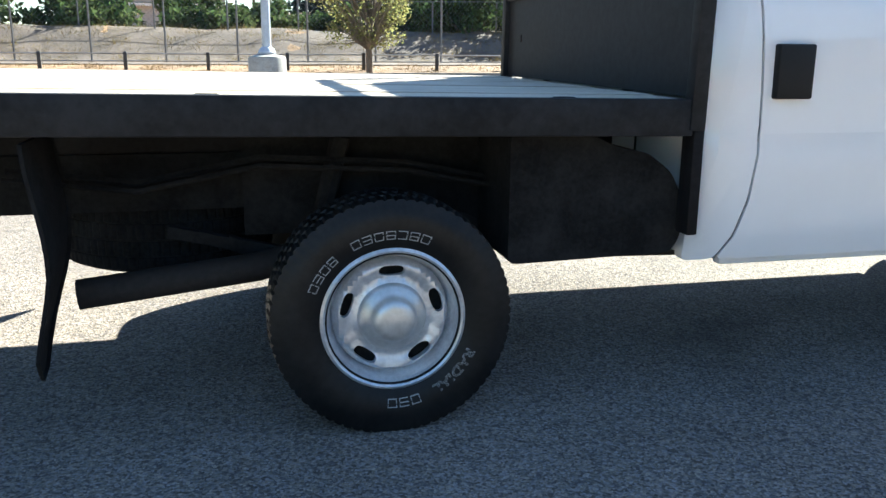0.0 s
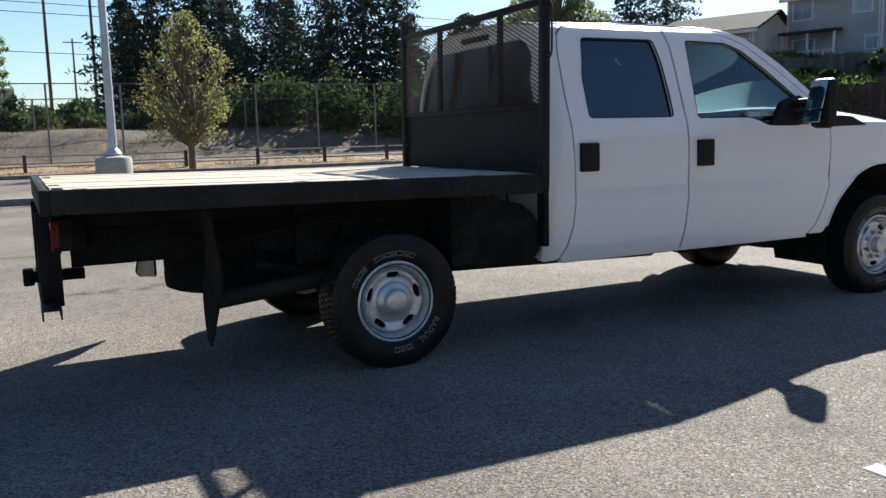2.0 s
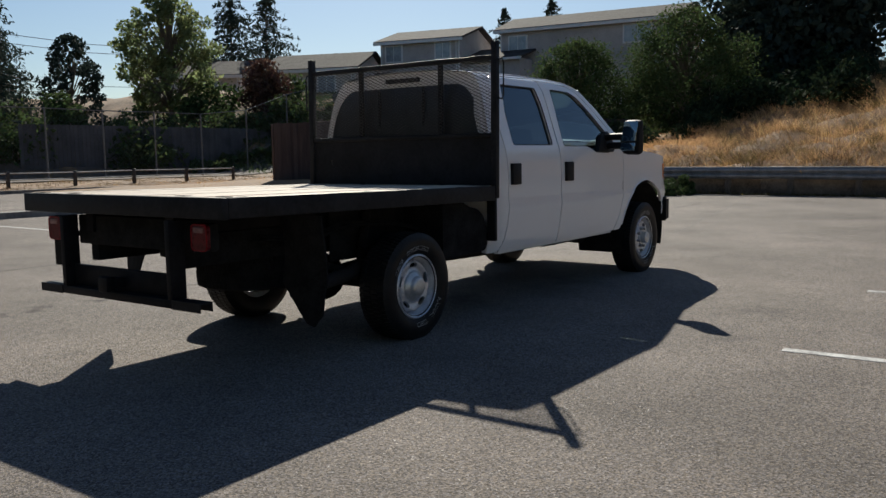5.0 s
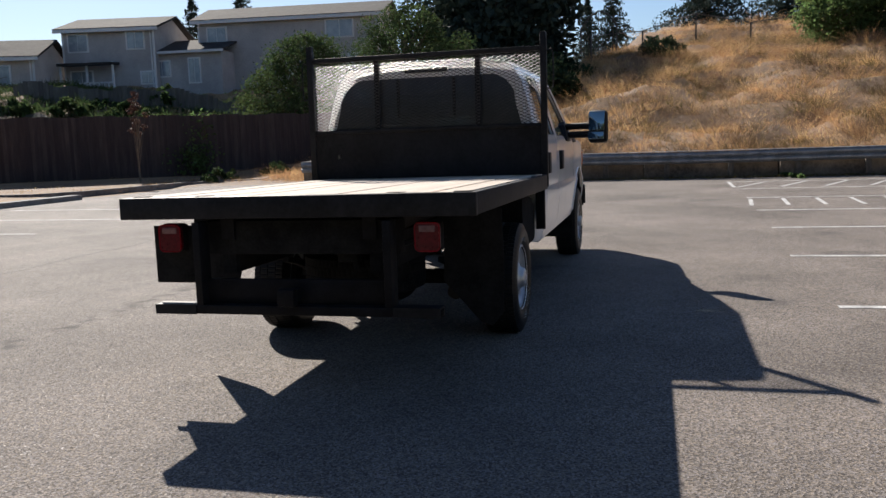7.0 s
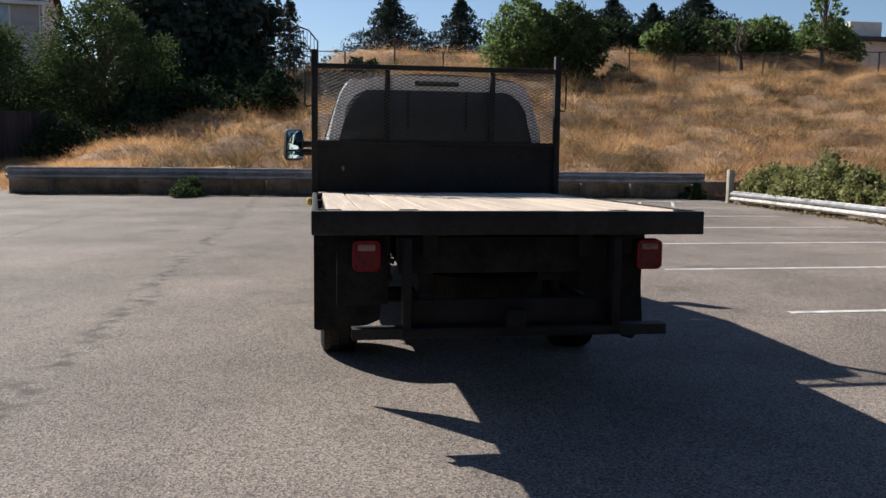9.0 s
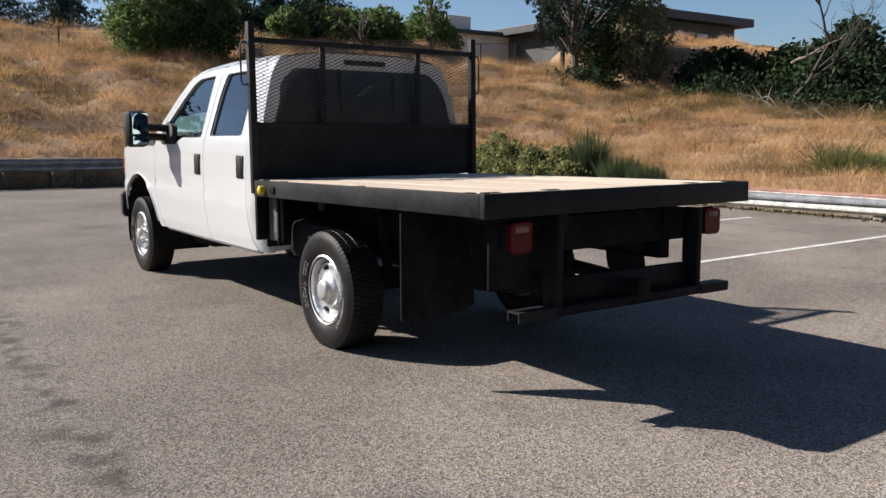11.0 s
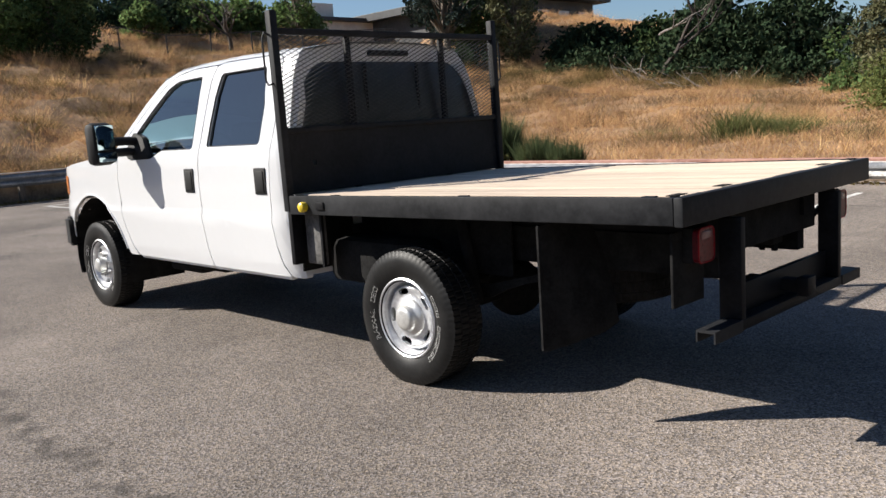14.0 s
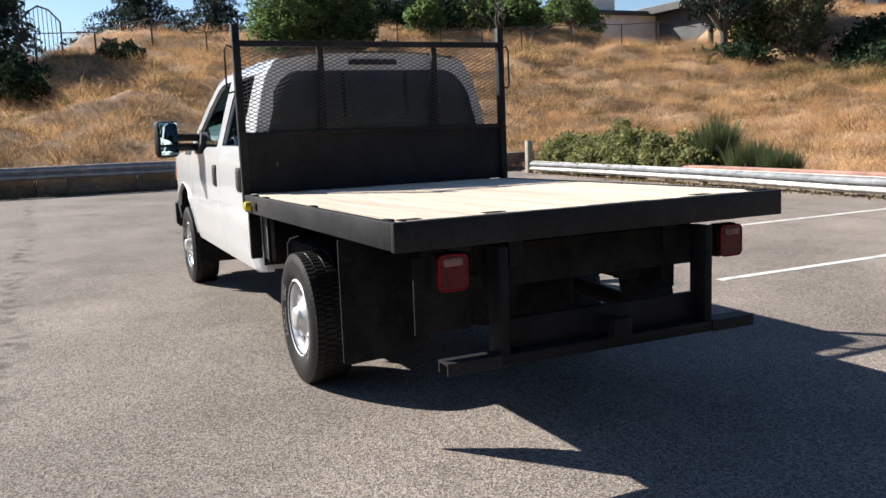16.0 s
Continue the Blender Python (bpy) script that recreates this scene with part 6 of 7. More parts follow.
for y in (0.42, -0.42):
    seat = part("front_seat", nbox(2.30, 2.85, y - 0.26, y + 0.26, 0.75, 1.0, 0.06), M["seat"], truck, "grey cloth front seat")
    part("backrest", nbox(-0.09, 0.09, y - 0.25, y + 0.25, 0, 0.66, 0.06, m=pose(2.32, 0, 0.95, 0, -12, 0)), M["seat"], seat)
    part("headrest", nbox(2.10, 2.20, y - 0.13, y + 0.13, 1.62, 1.83, 0.04), M["seat"], seat)
bench = part("rear_bench", nbox(1.38, 1.85, -0.75, 0.75, 0.75, 1.0, 0.06), M["seat"], truck, "grey cloth rear bench")
part("backrest", nbox(1.20, 1.36, -0.75, 0.75, 0.95, 1.55, 0.05), M["seat"], bench)
for y in (0.48, -0.48):
    part("headrest", nbox(1.20, 1.30, y - 0.13, y + 0.13, 1.56, 1.75, 0.04), M["seat"], bench)


# ---- wheels ----
def tyre_meshes():
    """One skin: beads, sidewalls and a tread cut into staggered blocks."""
    wall = [(0.21, -0.06), (0.228, -0.100), (0.245, -0.112), (0.29, -0.130), (0.335, -0.1325), (0.362, -0.127)]
    cols = [(-0.119, -0.066), (-0.058, -0.006), (0.006, 0.058), (0.066, 0.119)]
    n, bm, rings = 288, bmesh.new(), []
    for k in range(n):
        ring = list(wall)
        for c, (y0, y1) in enumerate(cols):
            phase = (k + 2 * c) % 4
            on = R_TYRE if phase < 3 else R_TYRE - 0.006
            if c in (0, 3):
                outer, inner = (y0, y1) if c == 0 else (y1, y0)
                lip = [(0.378 if phase < 3 else 0.375, outer), (on - 0.006, outer * 0.93), (on, inner)]
                lip += [(R_TYRE - 0.006, inner * 0.95)]
                ring += lip if c == 0 else lip[::-1]
            else:
                ring += [(R_TYRE - 0.006, y0 - 0.002), (on, y0), (on, y1), (R_TYRE - 0.006, y1 + 0.002)]
        ring += [(r, -y) for r, y in wall[::-1]]
        a = 2 * math.pi * k / n
        rings.append([bm.verts.new((r * math.cos(a), y, r * math.sin(a))) for r, y in ring])
    m = len(rings[0])
    for A, B in zip(rings, rings[1:] + rings[:1]):
        for j in range(m):
            bm.faces.new((A[j], A[(j + 1) % m], B[(j + 1) % m], B[j]))
    return mesh_of("tyre", bm, M["rubber"], True, 28)


def letter_marks(side, spans):
    """Raised outlined marks on the sidewall; spans of degrees with a count of marks."""
    bm = bmesh.new()
    for a0, a1, n in spans:
        for k in range(n):
            f0, f1 = radians(a0 + (a1 - a0) * (k + 0.1) / n), radians(a0 + (a1 - a0) * (k + 0.88) / n)
            if f0 > f1:
                f0, f1 = f1, f0
            r0, r1 = 0.272, 0.301
            t = 0.0026

            def band(ra, rb, fa, fb):
                vs = []
                for f, r in ((fa, ra), (fb, ra), (fb, rb), (fa, rb)):
                    y = between(r, (0.245, 0.29, 0.335), (0.112, 0.130, 0.1325)) + 0.002
                    vs.append(bm.verts.new((r * math.cos(f), side * y, r * math.sin(f))))
                ws = [bm.verts.new((v.co.x, v.co.y - side * 0.004, v.co.z)) for v in vs]
                bm.faces.new(vs)
                bm.faces.new(ws[::-1])
                for q in range(4):
                    bm.faces.new((vs[q], vs[(q + 1) % 4], ws[(q + 1) % 4], ws[q]))
            df = t / 0.285
            band(r1 - t, r1, f0, f1)
            band(r0, r0 + t, f0, f1)
            band(r0, r1, f0, f0 + df)
            if k % 3 != 1:
                band(r0, r1, f1 - df, f1)
            if k % 2:
                band(0.285, 0.285 + t, f0, f1)
    return mesh_of("letter_mark", bm, M["letter"], False)


def rim_meshes(front):
    """Pressed steel wheel facing +y: rim, disc with five slots, hub."""
    lip = lathe(bmesh.new(), [(0.220, 0.110), (0.232, 0.118), (0.241, 0.112), (0.241, 0.104), (0.225, 0.098), (0.212, 0.085), (0.205, 0.05), (0.196, 0.035), (0.196, -0.08),
                              (0.226, -0.105), (0.232, -0.10), (0.205, -0.07), (0.205, 0.02), (0.213, 0.07)], 60, "y", close=True)
    rim = mesh_of("rim", lip, M["steel"], True, 40)

    def dish(u, v):
        r = math.hypot(u, v)
        return (u, between(r, (0.0, 0.075, 0.11, 0.135, 0.16, 0.178, 0.188, 0.198), (0.085, 0.085, 0.078, 0.066, 0.078, 0.080, 0.068, 0.030)), v)

    bm = bmesh.new()
    for k in range(5):
        a = radians(90 + 72 * k)
        sec = [(0.198 * math.cos(a + radians(t)), 0.198 * math.sin(a + radians(t))) for t in range(-36, 37, 6)]
        sec += [(0.07 * math.cos(a + radians(t)), 0.07 * math.sin(a + radians(t))) for t in range(36, -37, -12)]
        ux, uy = math.cos(a), math.sin(a)
        slot = []
        for j in range(20):
            q = 2 * math.pi * j / 20
            lx = 0.043 * (abs(math.cos(q)) ** 0.7) * (1 if math.cos(q) >= 0 else -1)
            ly = 0.0185 * (abs(math.sin(q)) ** 0.8) * (1 if math.sin(q) >= 0 else -1)
            slot.append((ux * (0.156 + ly) - uy * lx, uy * (0.156 + ly) + ux * lx))
        sb = sheet(sec, [slot], dish, 0.022, 0.016, lambda u, v: (0, -1, 0))
        me = bpy.data.meshes.new("tmp")
        sb.to_mesh(me)
        sb.free()
        bm.from_mesh(me)
        bpy.data.meshes.remove(me)
    disc = mesh_of("disc", bm, M["steel"], True, 40)
    if front:
        hub = lathe(bmesh.new(), [(0.088, 0.07), (0.086, 0.092), (0.066, 0.096), (0.062, 0.150), (0.05, 0.158), (0.0, 0.158)], 32, "y")
    else:
        hub = lathe(bmesh.new(), [(0.118, 0.062), (0.115, 0.080), (0.104, 0.092), (0.088, 0.099), (0.080, 0.104), (0.074, 0.114), (0.070, 0.130), (0.060, 0.139), (0.045, 0.142), (0.0, 0.143)], 36, "y")
    gutter = bmesh.new()
    cap = mesh_of("hub_cap", hub, M["cap"], True, 40)
    lug = lathe(bmesh.new(), [(0.015, 0.0), (0.015, 0.026), (0.011, 0.034), (0.0, 0.036)], 6, "y")
    # dark ring laid proud of the rim face to draw a groove
    lathe(gutter, [(0.2185, 0.1095), (0.2245, 0.1142), (0.2245, 0.111), (0.2185, 0.107)], 60, "y", close=True)
    return rim, disc, cap, mesh_of("lug_nut", lug, M["lug"], False), mesh_of("rim_gutter", gutter, M["dark"], True, 40)


TYRE = tyre_meshes()
DRUM = mesh_of("brake_drum", lathe(bmesh.new(), [(0.0, -0.03), (0.185, -0.03), (0.185, 0.02), (0.0, 0.02)], 32, "y"), M["dark"])
RIMS = {True: rim_meshes(True), False: rim_meshes(False)}


def sidewall_word(word, side, start, end):
    """A word in raised outline letters bent round the sidewall, read clockwise from outside."""
    cu = bpy.data.curves.new("word", "FONT")
    cu.body, cu.size, cu.fill_mode, cu.bevel_depth, cu.bevel_resolution, cu.resolution_u = word, 0.042, "NONE", 0.0007, 0, 2
    ob = bpy.data.objects.new("word", cu)
    scene.collection.objects.link(ob)
    me = bpy.data.meshes.new_from_object(ob.evaluated_get(bpy.context.evaluated_depsgraph_get()))
    bpy.data.objects.remove(ob)
    wide = max(v.co.x for v in me.vertices)
    for v in me.vertices:
        f, r = radians(start + (end - start) * v.co.x / wide), 0.270 + v.co.y
        y = between(r, (0.245, 0.29, 0.335), (0.112, 0.130, 0.1325)) + 0.001
        v.co = (r * math.cos(f), side * (y + v.co.z), r * math.sin(f))
    me.name = "sidewall_mark"
    me.materials.clear()
    me.materials.append(M["letter"])
    return me


# the marks run the same way round both sidewalls, as seen from outside
MARKS = {-1: [letter_marks(-1, (w,)) for w in ((158, 130, 4), (119, 65, 7), (-72, -96, 3))] + [sidewall_word("RADIAL", -1, -24, -62)],
         1: [letter_marks(1, (w,)) for w in ((146, 172, 4), (181, 230, 7), (14, 36, 3))] + [sidewall_word("RADIAL", 1, -33, 5)]}


def wheel(x, y, s, front, spin):
    """s is the side that the wheel faces."""
    w = new("wheel")
    w.parent = truck
    w.matrix_world = pose(x, y, HUB, 0, 0, 0)
    new("tyre", TYRE).parent = w
    tagged(w, "black all-terrain tyre with pale outlined sidewall marks on a silver steel wheel")
    rim, disc, cap, lug, gutter = RIMS[front]
    turn = pose(0, 0, 0, 0, spin, 0) if s > 0 else pose(0, 0, 0, 0, spin, 180)
    for name, me in (("rim", rim), ("disc", disc), ("hub_cap", cap), ("rim_gutter", gutter)):
        o = new(name, me)
        o.parent = w
        o.matrix_basis = turn
    # on the rear wheels the wide cap covers the nuts
    for k in range(8 if front else 0):
        a = radians(45 * k + 22.5)
        o = new("lug_nut", lug)
        o.parent = w
        o.matrix_basis = turn @ Matrix.Translation((0.104 * math.cos(a), 0.078, 0.104 * math.sin(a)))
    drum = new("brake_drum", DRUM)
    drum.parent = w
    for me in MARKS[s]:
        new("sidewall_mark", me).parent = w
    return w


for s in (1, -1):
    wheel(0, s * TRACK, s, False, 0 if s < 0 else 18)
    wheel(AXLE, s * (TRACK + 0.012), s, True, 40)

# spare tyre slung flat under the bed
# tyre copy in the dull underbody colour, to imitate shade under the bed
SPARE = TYRE.copy()
SPARE.materials[0] = M["dark"]
spare = new("spare_tyre", SPARE)
spare.parent = truck
spare.matrix_world = pose(-0.75, -0.04, 0.57, 90, 0, 0)
tagged(spare, "worn spare tyre slung under the bed")

# ---- chassis ----
for s in (1, -1):
    bm = bmesh.new()
    line = [(-1.70, 0.79), (-0.5, 0.79), (0.1, 0.82), (0.7, 0.76), (2.5, 0.64), (3.7, 0.62), (4.85, 0.70)]
    rows = [[bm.verts.new((x, s * 0.45 + dy, z + dz)) for dy, dz in ((-0.04, -0.10), (0.04, -0.10), (0.04, 0.10), (-0.04, 0.10))] for x, z in line]
    for A, B in zip(rows, rows[1:]):
        for k in range(4):
            bm.faces.new((A[k], A[(k + 1) % 4], B[(k + 1) % 4], B[k]))
    bm.faces.new(rows[0])
    bm.faces.new(rows[-1][::-1])
    part("frame_rail", bm, M["dark"], truck)
    # dark sheet added to close see-through light gaps under the bed
    part("splash_shield", nbox(-0.46, 0.50, s * 0.535 - 0.006, s * 0.535 + 0.006, 0.60, 0.99), M["dark"], truck)
    bm = bmesh.new()
    for k in range(3):
        tube(bm, [(-0.72 + 0.1 * k, s * 0.56, 0.63 - 0.02 * k), (-0.3, s * 0.56, 0.53 - 0.02 * k), (0, s * 0.56, 0.50 - 0.015 * k), (0.35, s * 0.56, 0.53 - 0.02 * k), (0.75 - 0.1 * k, s * 0.56, 0.64 - 0.02 * k)], 0.028, 4)
    part("leaf_spring", bm, M["dark"], truck)
    bm = bmesh.new()
    tube(bm, [(-0.25, s * 0.62, 0.44), (-0.12, s * 0.60, 0.95)], 0.035, 8)
    part("damper", bm, M["dark"], truck)
bm = bmesh.new()
tube(bm, [(0, -0.8, 0.4), (0, -0.2, 0.4), (0, 0.2, 0.4), (0, 0.8, 0.4)], 0.055, 10)
bmesh.ops.create_uvsphere(bm, u_segments=16, v_segments=10, radius=0.19, matrix=pose(0, 0, 0.40))
part("rear_axle", bm, M["dark"], truck)
bm = bmesh.new()
tube(bm, [(AXLE, -0.8, 0.4), (AXLE, 0.8, 0.4)], 0.05, 10)
bmesh.ops.create_uvsphere(bm, u_segments=16, v_segments=10, radius=0.16, matrix=pose(AXLE, 0.2, 0.40))
part("front_axle", bm, M["dark"], truck)
bm = bmesh.new()
tube(bm, [(0.15, 0.0, 0.42), (2.2, 0.05, 0.58)], 0.05, 10)
part("drive_shaft", bm, M["dark"], truck)
part("transmission", nbox(2.1, 3.5, -0.28, 0.32, 0.42, 0.78, 0.1), M["dark"], truck)
part("transfer_case", nbox(2.75, 3.35, -0.05, 0.52, 0.37, 0.62, 0.09), M["dark"], truck)
for s in (1, -1):
    bm = bmesh.new()
    tube(bm, [(4.15, s * 0.5, 0.36), (3.5, s * 0.48, 0.42), (2.95, s * 0.47, 0.52)], 0.05, 8)
    part("radius_arm", bm, M["dark"], truck)
part("fuel_tank", nbox(-1.05 + 1.15, 0.95, 0.50, 0.80, 0.50, 0.80, 0.06), M["dark"], truck, "dark fuel tank")
part("step_bracket", nbox(2.4, 3.35, -0.72, -0.58, 0.44, 0.53, 0.03), M["dark"], truck)
part("skid_plate", nbox(2.9, 3.45, 0.30, 0.70, 0.36, 0.46, 0.04), M["dark"], truck)
part("step_bracket", nbox(2.4, 3.0, 0.58, 0.76, 0.42, 0.51, 0.03), M["dark"], truck)
bm = bmesh.new()
side = fillet([(0.40, 0.545), (1.0, 0.56), (1.035, 0.62), (1.03, 0.76), (0.98, 0.85), (0.89, 0.915), (0.78, 0.935), (0.66, 0.99), (0.40, 0.99)], 0.03, 3)
A = [bm.verts.new((x, -0.93, z)) for x, z in side]
B = [bm.verts.new((x, -0.50, z)) for x, z in side]
bm.faces.new(A)
bm.faces.new(B[::-1])
for k in range(len(side)):
    bm.faces.new((A[k], A[(k + 1) % len(side)], B[(k + 1) % len(side)], B[k]))
part("wheel_house", bm, M["dark"], truck, "dark wheel house panel behind the cab")
bm = bmesh.new()
tube(bm, [(2.3, -0.50, 0.46), (0.6, -0.50, 0.50), (0.35, -0.50, 0.62), (0.05, -0.56, 0.66), (-0.2, -0.62, 0.56), (-0.42, -0.67, 0.515), (-1.0, -0.72, 0.463)], 0.05, 14)
part("exhaust", bm, M["exhaust"], truck, "dull dark exhaust tail pipe")
for y0, z0, r in ((-0.62, 0.86, 0.012), (-0.55, 0.82, 0.01), (-0.68, 0.84, 0.009)):
    bm = tube(bmesh.new(), [(-1.2, y0, z0), (-0.8, y0, z0 - 0.05), (-0.4, y0 - 0.02, z0 + 0.03), (0.1, y0, z0), (0.5, y0, z0 - 0.08)], r, 5)
    part("brake_line", bm, M["dark"], truck)

# ---- the flatbed ----
bed = part("flatbed", nbox(-1.74, 0.97, -0.47, -0.39, -0.25, -0.115), M["black"], truck, "black steel flatbed with a plank deck and a mesh headboard")
bed.matrix_world = pose(0, 0, 1.1135, 0, 0.81, 0)
part("sill", nbox(-1.74, 0.97, 0.39, 0.47, -0.25, -0.115), M["black"], bed)
for k in range(8):
    x = -1.62 + 0.36 * k
    part("cross_member", nbox(x - 0.025, x + 0.025, -1.045, 1.045, -0.115, -0.042), M["black"], bed)
for s in (1, -1):
    part("side_rail", nbox(-1.80, 0.985, s * 1.037 - 0.018, s * 1.037 + 0.018, -0.118, 0.002, 0.005), M["rail"], bed, "scuffed black side rail")
    for x in (-1.66, -0.55, 0.55):
        part("stake_pocket", nbox(x - 0.034, x + 0.034, s * 1.002 - 0.016, s * 1.002 + 0.016, -0.11, 0.0035, 0.003), M["dark"], bed)
part("rear_rail", nbox(-1.846, -1.802, -1.056, 1.056, -0.122, 0.003, 0.006), M["rail"], bed, "scuffed black rear rail")
part("front_rail", nbox(0.965, 0.995, -1.018, 1.018, -0.118, -0.002), M["rail"], bed)
part("latch_plate", nbox(0.60, 0.68, 1.054, 1.066, -0.085, -0.035, 0.006), M["black"], bed)
for x, y in ((-1.76, 0.55), (-1.76, -0.6), (-1.76, 0.95), (-1.76, -0.97)):
    part("tie_down", nbox(x - 0.025, x + 0.025, y - 0.05, y + 0.05, 0.001, 0.0065, 0.003), M["dark"], bed)
# unseen sheet added so that no sunlight passes the plank gaps
part("deck_underlay", nbox(-1.795, 0.96, -1.0, 1.0, -0.0425, -0.0405), M["dark"], bed)
rngp = random.Random(2)
y = -0.982
for k in range(11):
    w = 0.1765
    g = rngp.uniform(0.009, 0.014) if k > 5 else rngp.uniform(0.002, 0.005)
    o = part("plank", nbox(-1.798 + rngp.uniform(0, 0.006), 0.962, y + g / 2, y + w - g / 2, -0.040, 0.0035 + rngp.uniform(-0.003, 0.002), 0.004), M["wood"], bed, smooth=False)
    y += 1.964 / 11

# headboard
board = part("headboard", sheet([(-1.03, 0.005), (1.03, 0.005), (1.03, 0.42), (-1.03, 0.42)], [[(0.79, 0.185), (0.812, 0.185), (0.812, 0.222), (0.79, 0.222)]],
             lambda y, z: (1.000, y, z), 0.006, 0.3, lambda y, z: (1, 0, 0)), M["rail"], truck, "black steel headboard with expanded mesh above")
board.matrix_world = bed.matrix_world.copy()
for s in (1, -1):
    part("upright", nbox(0.972, 1.026, s * 1.035 - 0.026, s * 1.035 + 0.026, -0.10, 1.175, 0.004), M["rail"], board)
    bm = bmesh.new()
    tube(bm, [(1.0, s * 1.055, 1.02), (1.0, s * 1.10, 1.035), (1.0, s * 1.115, 1.0), (1.0, s * 1.115, 0.74), (1.0, s * 1.10, 0.71), (1.0, s * 1.055, 0.72)], 0.007, 6)
    part("rope_hook", bm, M["rail"], board)
part("top_rail", nbox(0.976, 1.024, -1.01, 1.01, 1.025, 1.065, 0.004), M["rail"], board)
part("mid_rail", nbox(0.98, 1.02, -1.01, 1.01, 0.40, 0.435, 0.004), M["rail"], board)
for yb in (0.43, -0.47):
    part("brace", nbox(1.006, 1.034, yb - 0.022, yb + 0.022, 0.0, 1.03, 0.003), M["rail"], board)
bm = bmesh.new()
Y0, Y1, Z0, Z1 = -1.01, 1.01, 0.435, 1.025
cw, ch = 0.060, 0.027
slope = ch / cw
nline = int((Y1 - Y0 + (Z1 - Z0) / slope) / cw)
for up in (1, -1):
    for k in range(nline + 1):
        ys = Y0 - (Z1 - Z0) / slope + k * cw
        a = [ys, Z0]
        b = [ys + (Z1 - Z0) / slope, Z1]
        if a[0] < Y0:
            a = [Y0, Z0 + (Y0 - ys) * slope]
        if b[0] > Y1:
            b = [Y1, Z0 + (Y1 - ys) * slope]
        if b[0] <= a[0]:
            continue
        sg = up
        A, B = Vector((1.0 + 0.002 * up, sg * a[0], a[1])), Vector((1.0 + 0.002 * up, sg * b[0], b[1]))
        lean = Vector((-0.5, 0, 0.87))
        across = (B - A).cross(lean).normalized() * 0.0030
        thick = (B - A).cross(across).normalized() * 0.0012
        ring = [across + thick, across - thick, -across - thick, thick - across]
        ends = [[bm.verts.new(e + o) for o in ring] for e in (A, B)]
        for q in range(4):
            bm.faces.new((ends[0][q], ends[0][(q + 1) % 4], ends[1][(q + 1) % 4], ends[1][q]))
part("mesh_screen", bm, M["strand"], board, "black expanded-metal mesh", smooth=False)

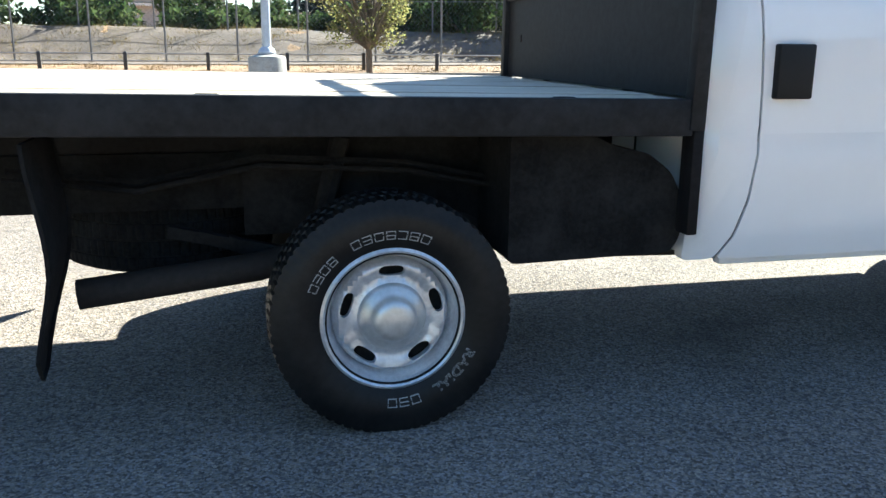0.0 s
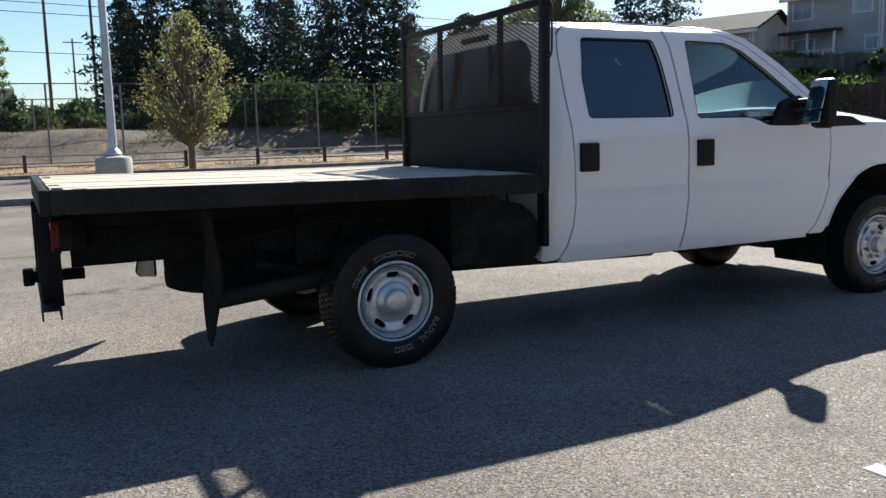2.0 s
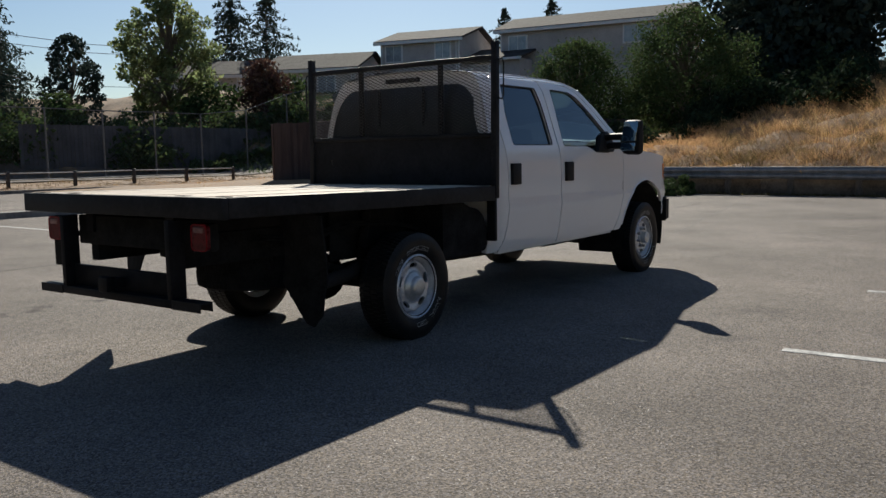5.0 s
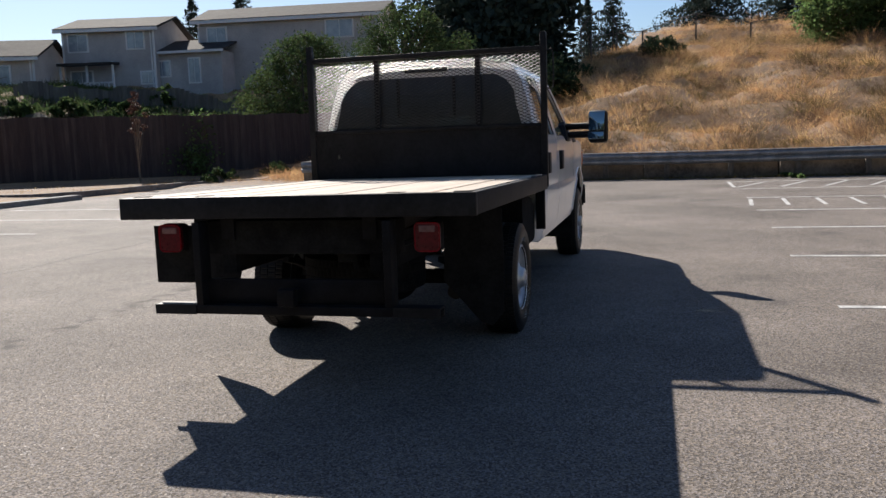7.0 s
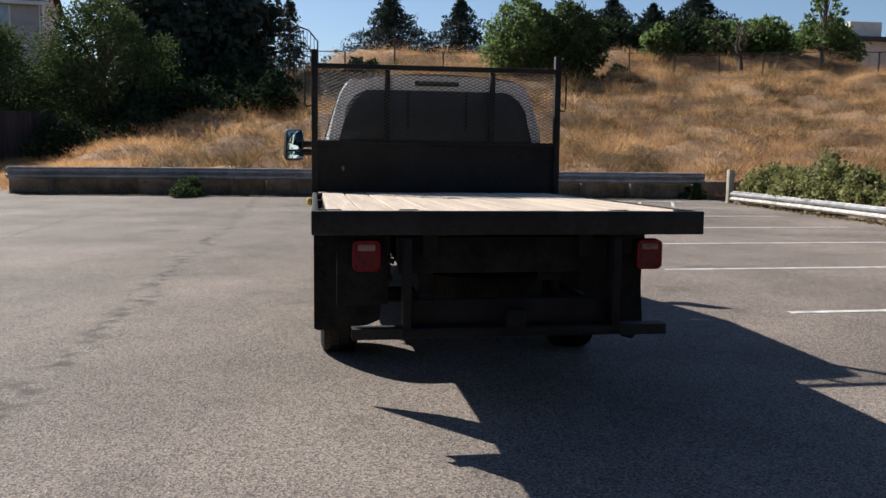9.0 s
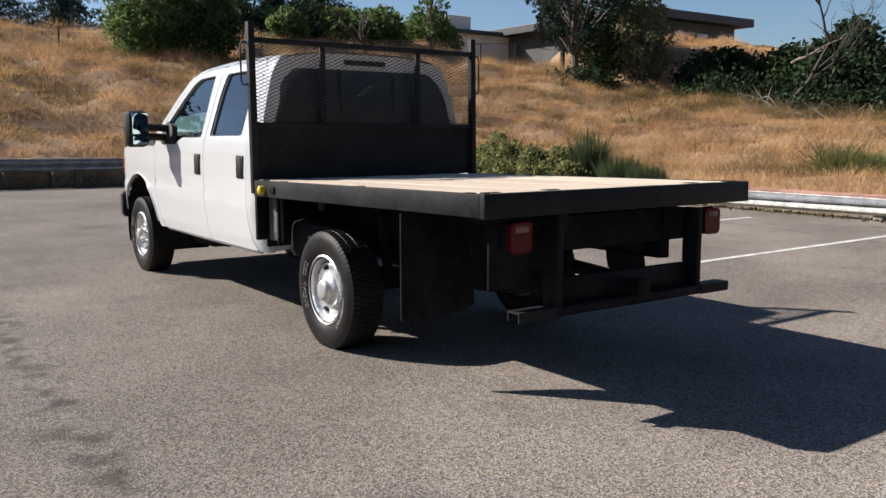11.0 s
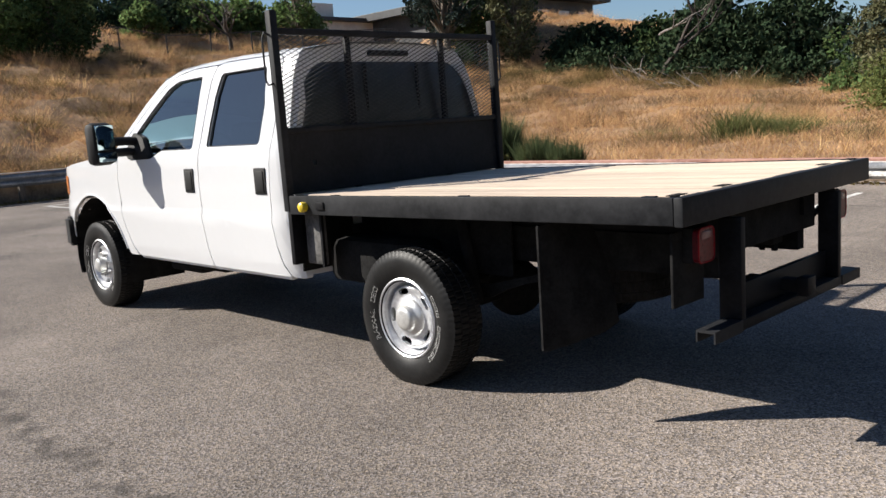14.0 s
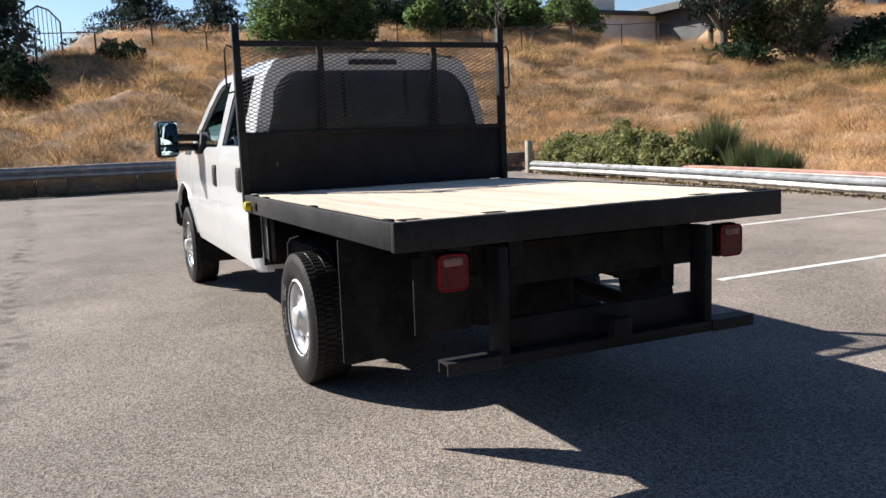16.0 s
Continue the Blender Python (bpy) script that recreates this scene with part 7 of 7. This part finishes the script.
# under the rear edge: tail lights, flaps, hitch bumper
for s in (1, -1):
    outline = fillet([(s * 0.772 - 0.068, 0.827), (s * 0.772 + 0.068, 0.827), (s * 0.772 + 0.068, 0.98), (s * 0.772 - 0.068, 0.98)], 0.03, 5)
    tail = part("tail_light", sheet(outline, [], lambda u, z: (-1.796, u, z), 0.03, 0.05, lambda u, z: (1, 0, 0)), M["dark_red"], truck, "dark red square tail light")
    loop = [(-1.795, u, z) for u, z in outline]
    part("lens_rim", tube(bmesh.new(), loop + loop[:2], 0.0045, 6, cap=False), M["red"], tail, "brighter red rim of the lens")
    part("reverse_lens", nbox(-1.802, -1.79, s * 0.772 - 0.045, s * 0.772 + 0.045, 0.93, 0.966, 0.006), M["maroon_lens"], tail)
    part("housing", nbox(-1.772, -1.70, s * 0.772 - 0.074, s * 0.772 + 0.074, 0.82, 0.986, 0.02), M["dark"], tail)
    bm = bmesh.new()
    tube(bm, [(-1.70, s * 0.74, 0.90), (-1.70, s * 0.62, 0.86)], 0.016, 6)
    part("bracket", bm, M["black"], tail)
    part("bumper_post", nbox(-1.865, -1.755, s * 0.565 - 0.022, s * 0.565 + 0.022, 0.50, 1.0, 0.004), M["black"], truck)
    # mud flap: rubber sheet, the driver-side one twisted on its hanger
    if s > 0:
        cut = [(0.62, 0.99), (1.045, 0.99), (1.045, 0.375), (1.02, 0.365), (0.70, 0.42), (0.62, 0.46)]
    else:
        cut = [(0.66, 0.99), (1.04, 0.99), (1.04, 0.35), (0.97, 0.27), (0.90, 0.29), (0.78, 0.42), (0.66, 0.54)]
    if s > 0:
        def hang(u, z):
            turn = radians(25) * min(1, max(0, 0.95 - z) / 0.45) ** 0.8
            return (-1.07 - (1.045 - u) * math.sin(turn), 1.045 - (1.045 - u) * math.cos(turn), z)
    else:
        def hang(u, z):
            return (-1.04 + 0.02 * math.sin(9 * z + 2 * u) - 0.06 * max(0, 0.6 - z), -u, z)
    bm = sheet(cut, [], hang, 0.012, 0.06, lambda u, z: (1, 0, 0))
    part("mud_flap", bm, M["dark"], truck, "bent black rubber mud flap")
    # channel step at the bumper's end
    bm = bmesh.new()
    box(bm, -1.872, -1.778, s * 0.72 - 0.13, s * 0.72 + 0.13, 0.522, 0.532)
    box(bm, -1.872, -1.864, s * 0.72 - 0.13, s * 0.72 + 0.13, 0.476, 0.522)
    box(bm, -1.786, -1.778, s * 0.72 - 0.13, s * 0.72 + 0.13, 0.476, 0.522)
    part("channel_step", bm, M["rail"], truck)
    # guard strip between cab and bed
    part("guard_strip", nbox(1.005, 1.045, s * 0.985 - 0.04, s * 0.985 + 0.04, 0.64, 1.01, 0.006), M["black"], truck)
receiver = part("hitch_receiver", nbox(-1.93, -1.61, -0.035, 0.035, 0.555, 0.62, 0.006), M["black"], truck)
part("collar", nbox(-1.945, -1.885, -0.05, 0.05, 0.54, 0.635, 0.008), M["black"], receiver)
part("bumper_beam", nbox(-1.868, -1.782, -0.59, 0.59, 0.478, 0.53, 0.005), M["black"], truck)
part("bumper_plate", nbox(-1.80, -1.765, -0.56, 0.56, 0.525, 0.67, 0.006), M["black"], truck)
# black sheet added in place of the shaded void behind the cab
part("splash_panel", nbox(1.058, 1.072, -0.50, 0.925, 0.575, 1.0, 0.004), M["dark"], truck, "black panel added for the dark void behind the cab")
part("hanger_plate", nbox(-1.718, -1.703, 0.655, 0.925, 0.632, 0.97, 0.004), M["dark"], truck, "hanging black rubber plate")
part("valve_block", nbox(-1.66, -1.58, -0.32, -0.2, 0.745, 0.80, 0.01), M["dark"], truck)
part("rear_cross_member", nbox(-1.72, -1.62, -0.60, 0.60, 0.80, 0.995, 0.01), M["dark"], truck)
for x in (-1.62, -1.55):
    bm = bmesh.new()
    tube(bm, [(x, -0.30, 0.82), (x, -0.30, 0.70)], 0.018, 6)
    part("bolt", bm, M["dark"], truck)
filler = part("filler_panel", nbox(0.80, 0.99, 0.90, 0.935, 0.64, 0.985, 0.01), M["grime"], truck, "grimy filler panel behind the cab")
part("filler_frame", nbox(0.79, 0.81, 0.93, 0.95, 0.63, 0.99), M["black"], filler)
bm = bmesh.new()
lathe(bm, [(0.030, 0.0), (0.034, 0.02), (0.030, 0.042), (0.018, 0.05), (0.0, 0.051)], 14, "y")
bmesh.ops.transform(bm, matrix=pose(0.80, 1.05, 1.035), verts=bm.verts)
part("marker_knob", bm, M["yellow"], truck, "yellow plastic knob on the rail")
